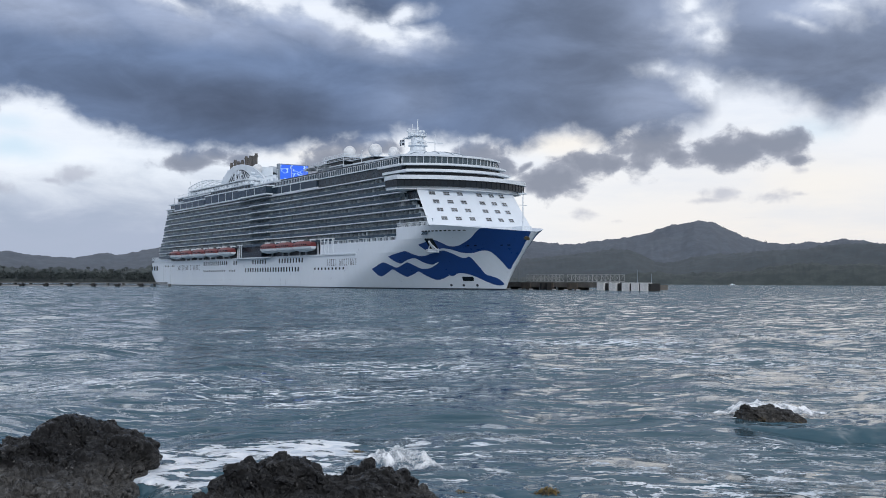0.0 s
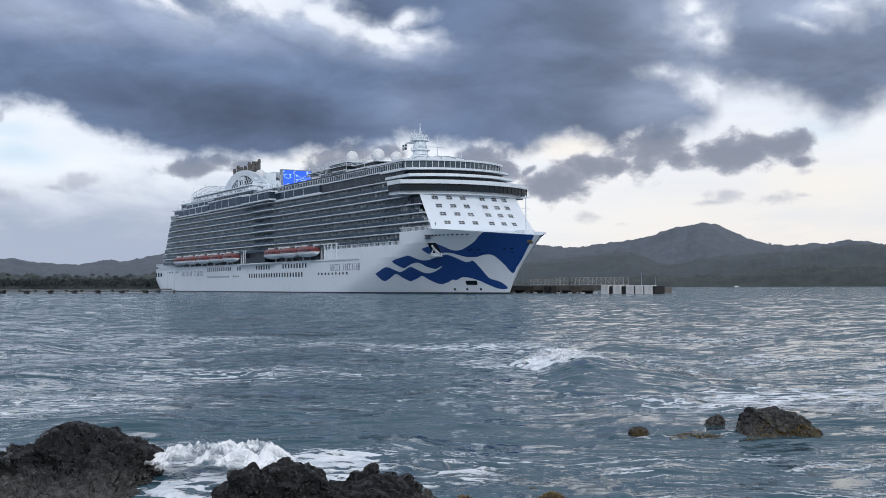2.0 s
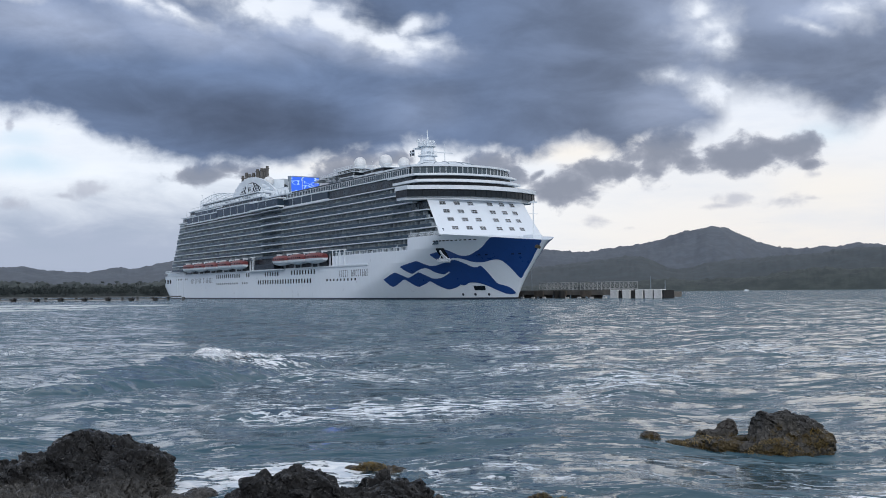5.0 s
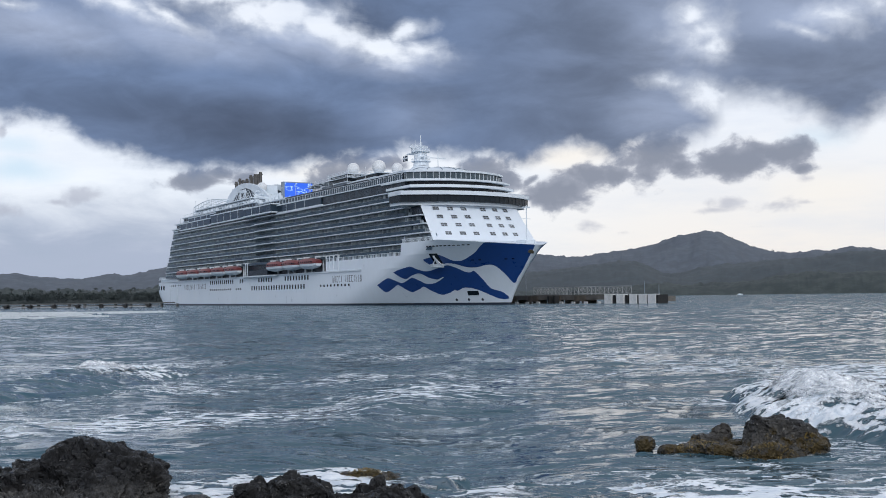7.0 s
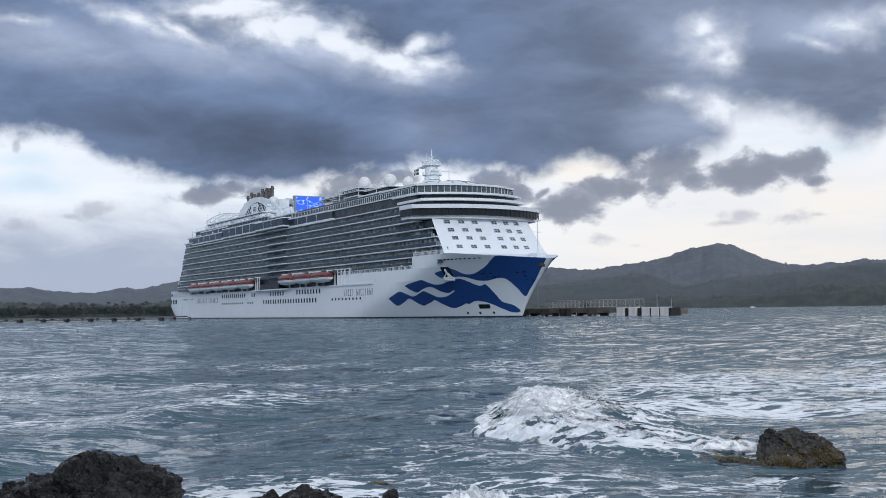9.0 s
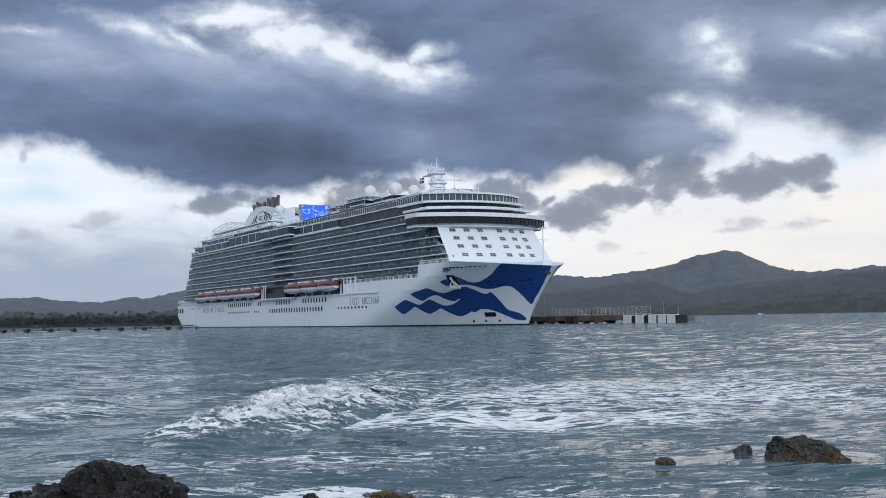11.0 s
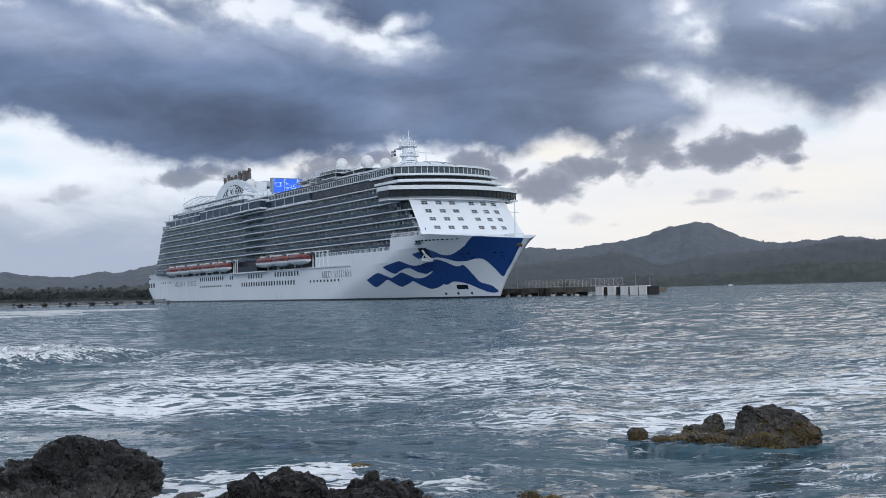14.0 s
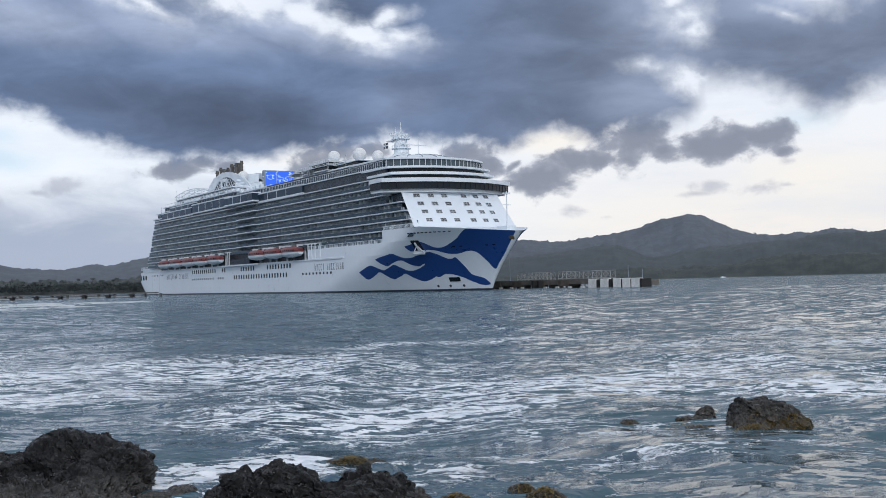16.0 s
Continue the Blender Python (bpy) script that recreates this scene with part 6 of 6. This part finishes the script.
def weed_tuft(x, y, z, rx, ry, seed, count=420):
    """A mat of short curling weed blades on a rock."""
    rr = random.Random(seed)
    bm = bmesh.new()
    for _ in range(count):
        a, r = rr.uniform(0, 6.283), rr.random() ** 0.6
        px, py = x + rx * r * math.cos(a), y + ry * r * math.sin(a)
        base = Vector((px, py, z - (z + 0.18) * r * r))
        way = Vector((rr.uniform(-1, 1), rr.uniform(-1, 0.6), rr.uniform(-0.1, 0.9))).normalized()
        side = way.cross(Vector((0, 0, 1))).normalized() * 0.008
        prev = None
        for u in (0, 0.5, 1.0):
            c = base + way * 0.075 * u + Vector((0, 0, -0.05 * u * u))
            pair = [bm.verts.new(c - side * (1.2 - u)), bm.verts.new(c + side * (1.2 - u))]
            if prev:
                bm.faces.new((prev[0], prev[1], pair[1], pair[0]))
            prev = pair
    ob = new("seaweed", finish("seaweed", bm, WEED))
    return tagged(ob, "golden-brown seaweed clinging to a rock", "seaweed", kind="stuff")


weed_tuft(-1.2, 15.1, 0.07, 0.46, 0.26, 1, 700)
weed_tuft(1.2, 12.1, 0.14, 0.3, 0.2, 2)
weed_tuft(0.22, 12.0, 0.12, 0.28, 0.18, 3)
weed_tuft(1.0, 12.7, 0.08, 0.2, 0.15, 4, 250)
weed_tuft(5.78, 17.45, 0.20, 0.25, 0.3, 5, 420)
weed_tuft(5.05, 17.15, 0.08, 0.5, 0.15, 6, 260)
weed_tuft(4.12, 17.7, 0.05, 0.6, 0.15, 7, 160)


# the rocky shore on which the camera stands
def build_shore():
    n = 90
    x = np.linspace(-30, 30, n)[None, :].repeat(n, 0)
    y = np.linspace(-30, 9.6, n)[:, None].repeat(n, 1)
    z = np.zeros_like(x)
    for i in range(n):
        for j in range(n):
            z[i, j] = min(0.75, -0.6 + (9.6 - y[i, j]) * 0.22) + 0.25 * fractal(x[i, j] * 0.7, y[i, j] * 0.7, 4)
    return tagged(new("shore", grid_mesh("shore", x, y, z, ROCK)), "dark rocky shore", "shore", kind="structure")


build_shore()


# ---- breaking waves ----
def breaker(length, width, height, seed, label, white=1.0, ends=(-0.5, 0.7), back=0.9, trail=0.5, high=0.0, drops=900):
    """A running crest: steep lumpy white front towards its own -x, long torn back; its rim dips under the water.
    ends: the stretch of the crest, from -1 to 1, that breaks white."""
    rows, cols = 170, 260
    u = np.linspace(-1, 1, cols)[None, :].repeat(rows, 0)     # along the crest
    v = np.linspace(-1, 1, rows)[:, None].repeat(cols, 1)     # from front to back
    rng = np.random.RandomState(seed)
    bend = 0.20 * np.sin(2.1 * u + rng.uniform(0, 6)) + 0.09 * np.sin(5.3 * u + rng.uniform(0, 6)) + 0.05 * np.sin(13 * u + rng.uniform(0, 6))
    w = v + bend + 0.35
    along = np.clip(1 - np.abs(u) ** 2.2, 0, 1) ** 0.9 * (0.75 + 0.25 * np.sin(3 * u + 1)) * np.clip(1 - high * u, 0.3, 1.6)
    ridge = np.where(w < 0, np.exp(-(w / 0.24) ** 2), np.exp(-(w / 0.50) ** 2)) * along
    n1, n2 = np.zeros_like(u), np.zeros_like(u)
    for i in range(rows):
        for j in range(cols):
            p = Vector((u[i, j] * length * 0.5, v[i, j] * width * 0.5, seed * 3.3))
            n1[i, j] = noise.noise(p * 0.9) + 0.5 * noise.noise(p * 2.3)
            n2[i, j] = 0.9 - 0.9 * abs(noise.noise(p * 1.7)) - 0.5 * abs(noise.noise(p * 4.1)) - 0.35 * abs(noise.noise(p * 9.0))
    breaks = blur_box(u + 0.1 * n1, ends[0], ends[1], 0.35)
    z = height * ridge * (1 + 0.18 * n1) + 0.52 * height * (n2 - 0.35) * breaks * np.clip(ridge * 2, 0, 1) * np.clip(1.2 - np.maximum(w, 0), 0.2, 1) - 0.60 * (1 - np.clip(ridge * 4, 0, 1)) ** 2
    front = np.clip(1 - np.maximum(w, 0) / back, 0, 1)
    amount = breaks * white * (0.2 + 0.8 * front) * np.clip(ridge * 5.0, 0, 1) + 0.22 * n1 * breaks + trail * white * (0.5 * np.clip(ridge * 2, 0, 1) + 0.5 * np.clip(w * 2, 0, 1)) * blur_box(u, ends[0] - 0.2, ends[1] + 0.2, 0.5)
    me = grid_mesh("breaking_wave", v * width / 2, -u * length / 2, z, BREAKER)
    foam_layer(me, np.clip(amount, 0, 0.76))
    wave = tagged(new("breaking_wave", me), label, "wave", "breaking waves")
    # ragged sheets of froth thrown over the crest
    lift = np.clip(breaks * ridge ** 1.5 * np.clip(1.1 - np.abs(w) * 1.3, 0, 1), 0, 1)
    for j in (1, 2):
        puffy = np.zeros_like(u)
        for i in range(rows):
            for c in range(0, cols):
                p = Vector((u[i, c] * length * 0.5, v[i, c] * width * 0.5, seed * 3.3 + 9.1 * j))
                puffy[i, c] = 0.9 - abs(noise.noise(p * 1.3)) - 0.5 * abs(noise.noise(p * 3.0)) - 0.3 * abs(noise.noise(p * 7.5))
        sheet = grid_mesh("froth", v * width / 2 - 0.10 * j * lift, -u * length / 2, z - 0.03 + lift * (0.10 + 0.16 * j * height + 0.35 * height * puffy), FROTH)
        foam_layer(sheet, np.clip(lift * (1.10 - 0.22 * j) * white, 0, 0.9))
        part("froth", sheet, None, wave, "torn white froth over the crest")
    # drops flung up along the white part of the crest
    likely = (breaks * ridge ** 3 * (w < 0.25)).ravel()
    picks = rng.choice(likely.size, drops, p=likely / likely.sum())
    xs, ys, zs = (v * width / 2).ravel()[picks], (-u * length / 2).ravel()[picks], z.ravel()[picks]
    bm = bmesh.new()
    for x, y, h in zip(xs, ys, zs):
        c = Vector((x + rng.normal(-0.1, 0.16), y + rng.normal(0, 0.16), h + abs(rng.normal(0, 0.05 + 0.09 * height))))
        r = rng.uniform(0.004, 0.013)
        v4 = [bm.verts.new(c + Vector(d) * r) for d in ((1.3, 0.2, -0.6), (-0.9, 0.9, -0.4), (-0.3, -1.2, -0.5), (0.1, 0, 1.0))]
        for t in ((0, 1, 3), (1, 2, 3), (2, 0, 3), (0, 2, 1)):
            bm.faces.new([v4[i] for i in t])
    part("spray", bm, FOAM, wave, "fine white spray over the crest")["kind"] = "stuff"
    return wave


WAVE_A = breaker(15.0, 9.0, 0.44, 1, "long low breaking wave with a white crest", 0.95, (-0.70, -0.10), 0.26, 0.50, 0.2)
WAVE_B = breaker(12.5, 9.0, 0.43, 2, "tall breaking wave with a wide foaming back", 0.86, (-0.62, 0.80), 0.55, 0.60, 0.35, 4200)
WAVE_C = breaker(22.0, 7.5, 0.42, 5, "long spent crest trailing lace of foam", 0.66, (-0.8, 0.6), 0.34, 0.70, 0.6, 1500)


def surge(length, width, height, seed, label):
    """A burst of white water: a low torn heap of froth, with tongues and fine flung drops."""
    rr = random.Random(seed)
    thing = tagged(new("surge"), label, "splash", "splashes at the rocks")
    n = 110
    u = np.linspace(-1, 1, n)[None, :].repeat(n, 0)
    v = np.linspace(-1, 1, n)[:, None].repeat(n, 1)
    z, a = np.zeros_like(u), np.zeros_like(u)
    for i in range(n):
        for j in range(n):
            p = Vector((u[i, j] * length * 0.5, v[i, j] * width * 0.5, seed * 4.7))
            q = p + noise.noise_vector(p * 2.0) * 0.22
            r = math.hypot(u[i, j] * 1.15, v[i, j] * 1.15) + 0.35 * noise.noise(q * 1.7)
            body = min(max(1 - r, 0.0) * 1.9, 1.0) ** 0.8
            lump = 1.0 - 0.85 * abs(noise.noise(q * 2.9)) - 0.45 * abs(noise.noise(q * 6.5)) - 0.25 * abs(noise.noise(q * 15.0)) + 0.45 * noise.noise(p * 1.1)
            z[i, j] = height * body * lump - 0.35 * (1 - min(1.0, body * 4)) ** 2
            a[i, j] = min(1.0, body * 1.5) * (0.25 + 0.75 * lump)
    me = grid_mesh("froth", u * length / 2, v * width / 2, z, FROTH)
    foam_layer(me, np.clip(a * 0.9 - 0.10, 0, 0.82))
    part("froth", me, None, thing, "torn heap of white froth")
    bm = bmesh.new()
    for _ in range(700):
        t = rr.uniform(0, 6.283)
        r = rr.random() * 0.32
        c = Vector((math.cos(t) * r * length, math.sin(t) * r * width, height * (0.35 + rr.random() ** 3 * 0.8) * (1.1 - r)))
        s = rr.uniform(0.0015, 0.005)
        rod(bm, c - Vector((0, 0, s)), c + Vector((0, 0, s)), s, s * 0.5, 4)
    part("spray", bm, FOAM, thing, "fine flung spray")["kind"] = "stuff"
    return thing


SURGE_GAP = surge(2.5, 1.6, 0.36, 1, "burst of white water between two rocks")
SURGE_LATE = surge(3.3, 1.7, 0.38, 2, "white surge against the humped rock")
SURGE_FRONT = surge(1.3, 0.9, 0.27, 3, "small splash beside the humped rock")
SURGE_ROCK = surge(2.3, 1.3, 0.20, 4, "white water streaming off the lone rock")


def swash(length, width, seed, amount, label):
    """A patch of water about the rocks, laced with foam."""
    n = 120
    u = np.linspace(-1, 1, n)[None, :].repeat(n, 0)
    v = np.linspace(-1, 1, n)[:, None].repeat(n, 1)
    z, a = np.zeros_like(u), np.zeros_like(u)
    for i in range(n):
        for j in range(n):
            q = Vector((u[i, j] * length * 0.5, v[i, j] * width * 0.5, seed * 5.1))
            r = math.hypot(u[i, j], v[i, j]) + 0.30 * noise.noise(q * 0.9) + 0.10 * noise.noise(q * 2.6)
            inside = min(1.0, max(0.0, 1 - r) * 3.0)
            z[i, j] = 0.05 + 0.06 * noise.noise(q * 0.8) + 0.03 * noise.noise(q * 2.3) + 0.015 * noise.noise(q * 6.0) - 0.45 * (1 - inside) ** 2
            a[i, j] = inside * (amount + 0.25 * noise.noise(q * 0.7))
    me = grid_mesh("swash", u * length / 2, v * width / 2, z, BREAKER)
    foam_layer(me, np.clip(a, 0, 1))
    return tagged(new("swash", me), label, "foam", "swash at the rocks")


SWASH_GAP = swash(4.6, 5.0, 1, 0.66, "foamy swash between the shore rocks")
SWASH_FRONT = swash(4.4, 3.4, 2, 0.38, "foamy swash in front of the humped rock")
SWASH_ROCK = swash(5.4, 3.0, 3, 0.38, "foamy swash round the lone rock")


def build_wash():
    """Streaks of froth that the ship's thrusters leave on the water near the stern."""
    rr = random.Random(6)
    bm = bmesh.new()
    for j in range(190):
        y = rr.gauss(240, 8) if j % 3 else rr.gauss(196, 13)
        x = -0.46 * y + rr.random() ** 1.3 * (0.185 if j % 3 else 0.12) * y
        lx, ly = rr.uniform(0.6, 6.0), rr.uniform(0.04, 0.20)
        k = 9
        ring = []
        for i in range(k):
            a = 6.283 * i / k
            q = rr.uniform(0.55, 1.1)
            ring.append((x + lx * q * math.cos(a), y + ly * q * math.sin(a)))
        prism(bm, ring, -0.3, rr.uniform(-0.04, 0.07))
    return tagged(new("thruster_wash", finish("thruster_wash", bm, FOAM)), "streaks of white wash on the water by the stern", "foam", kind="stuff")


build_wash()


def motions():
    rows = []
    for t in (0.0, 16.0):
        c = SHIP_PLACE + SHIP_HEAD * (SHIP_SPEED * (t - 1.5))
        rows.append((t, pose(c.x, c.y, 0, 0, 0, SHIP_TURN)))
    walk(ship, rows)
    # the sea's relief runs to the left while its level rises and falls
    level = ((0.0, 0.16), (1.0, 0.14), (2.0, 0.11), (3.5, 0.07), (4.2, 0.06), (5.2, -0.02), (6.5, -0.12), (7.5, -0.09), (8.5, 0.06), (9.2, 0.10), (11.4, 0.10), (12.0, 0.0), (12.5, -0.08), (13.5, 0.03), (14.5, -0.12), (15.4, -0.12), (16.0, -0.02))
    walk(SEA_OB, [(t, pose(SEA_START + SEA_SPEED * t, 0.0, z)) for t, z in level])
    walk(WAVE_A, [(0.0, pose(9.6, 28, -0.5, 0, 0, -8)), (0.9, pose(7.7, 28.2, -0.22, 0, 0, -9)), (1.5, pose(7.0, 29.0, -0.06, 0, 0, -10)), (2.5, pose(3.6, 30.5, -0.02, 0, 0, -14)), (3.5, pose(-1.4, 32.0, 0.06, 0, 0, -26)), (4.2, pose(-4.6, 32.5, 0.06, 0, 0, -30)), (6.5, pose(-9.5, 34, -0.14, 0, 0, -24)), (9.0, pose(-16, 34, -0.3, 0, 0, -16)), (16.0, pose(-36, 36, -0.8, 0, 0, -8))])
    walk(WAVE_B, [(0.0, pose(29, 22, -0.2, 0, 0, -14)), (6.5, pose(11.6, 23, 0, 0, 0, -14)), (7.5, pose(8.4, 23, 0, 0, 0, -12)), (8.5, pose(5.2, 22.5, 0, 0, 0, -8)), (9.0, pose(3.8, 23, 0, 0, 0, -8)), (10.2, pose(0.6, 25, -0.2, 0, 0, -10)), (11.2, pose(-2.4, 28, -0.7, 0, 0, -12)), (16.0, pose(-18, 36, -1.3, 0, 0, -12))])
    walk(WAVE_C, [(0.0, pose(30, 25, -1.3, 0, 0, -12)), (9.2, pose(4.0, 25, -1.1, 0, 0, -12)), (10.4, pose(-0.2, 28, -0.3, 0, 0, -12)), (11.5, pose(-4.9, 29.0, 0.05, 0, 0, -10)), (12.5, pose(-8.2, 34.5, -0.03, 0, 0, -14)), (13.5, pose(-13.0, 40, -0.03, 0, 0, -18)), (14.5, pose(-18.0, 42, -0.06, 0, 0, -18)), (16.0, pose(-25, 43, -0.12, 0, 0, -18))])
    # swash sways to and fro with the swell
    beat = ((0.0, 0.06), (1.3, 0.0), (2.4, 0.08), (4.0, 0.0), (6.5, -0.06), (8.0, -0.02), (9.2, 0.03), (11.3, -0.02), (12.6, 0.0), (13.6, 0.02), (14.8, -0.05), (16.0, -0.03))
    for k, (ob, x, y) in enumerate(((SWASH_GAP, -2.3, 14.2), (SWASH_FRONT, 0.8, 13.2), (SWASH_ROCK, 5.5, 18.1))):
        rows = [(t, pose(x + 0.35 * math.sin(1.1 * t + k), y + 0.25 * math.cos(1.1 * t + k), z - (0.03, 0.04, 0.19)[k])) for t, z in beat]
        if k == 2:      # a swell washes over the lone rock at first
            rows[:1] = [(0.0, pose(5.8, 18.0, 0.14)), (0.35, pose(5.75, 18.0, 0.08)), (0.8, pose(5.7, 17.9, -0.04))]
        walk(ob, rows)
    walk(SURGE_GAP, [(0.0, pose(-1.2, 16.0, -1.0)), (1.0, pose(-1.7, 15.6, -0.5)), (1.5, pose(-2.0, 15.2, 0.06)), (2.0, pose(-2.75, 13.5, 0.16)), (2.5, pose(-3.3, 13.1, 0.14)), (3.2, pose(-3.1, 13.6, -0.6)), (4.5, pose(-3.1, 13.6, -1.0)), (16.0, pose(-3.1, 13.6, -1.0))])
    walk(SURGE_LATE, [(0.0, pose(-0.5, 17.0, -1.0)), (11.3, pose(-1.4, 16.8, -0.8)), (12.0, pose(-1.4, 15.8, -0.05, 0, 0, 30)), (12.5, pose(-1.75, 14.3, 0.10, 0, 0, 22)), (13.0, pose(-2.3, 13.9, -0.02, 0, 0, 25)), (13.6, pose(-2.9, 13.9, -0.5, 0, 0, 20)), (14.5, pose(-2.9, 13.9, -1.0)), (16.0, pose(-2.9, 13.9, -1.0))])
    walk(SURGE_FRONT, [(0.0, pose(-0.5, 13.6, 0.08)), (0.5, pose(0.15, 12.5, 0.10)), (1.4, pose(0.3, 12.3, -0.1)), (2.4, pose(0.2, 13.6, -0.6)), (3.3, pose(-0.3, 14.6, 0.05)), (3.9, pose(-0.5, 14.2, 0.06)), (4.6, pose(-0.6, 14.0, -0.5)), (8.0, pose(0.4, 14.0, -0.6)), (8.8, pose(0.3, 13.4, 0.02)), (9.6, pose(-0.2, 13.6, -0.3)), (11.5, pose(-0.2, 13.6, -0.6)), (14.0, pose(-0.6, 14.5, -0.3)), (14.7, pose(-0.9, 13.9, 0.02)), (15.4, pose(-1.2, 14.0, -0.4)), (16.0, pose(-1.2, 14.0, -0.5))])
    walk(SURGE_ROCK, [(0.0, pose(5.6, 18.3, 0.22)), (0.6, pose(5.7, 18.5, 0.08)), (1.5, pose(6.5, 18.5, 0.06)), (2.3, pose(6.7, 18.7, -0.5)), (7.6, pose(6.9, 19.6, -0.6)), (8.4, pose(4.95, 18.7, 0.0)), (9.1, pose(4.55, 18.5, -0.02)), (10.0, pose(4.5, 18.5, -0.6)), (16.0, pose(4.5, 18.5, -0.7))])


motions()
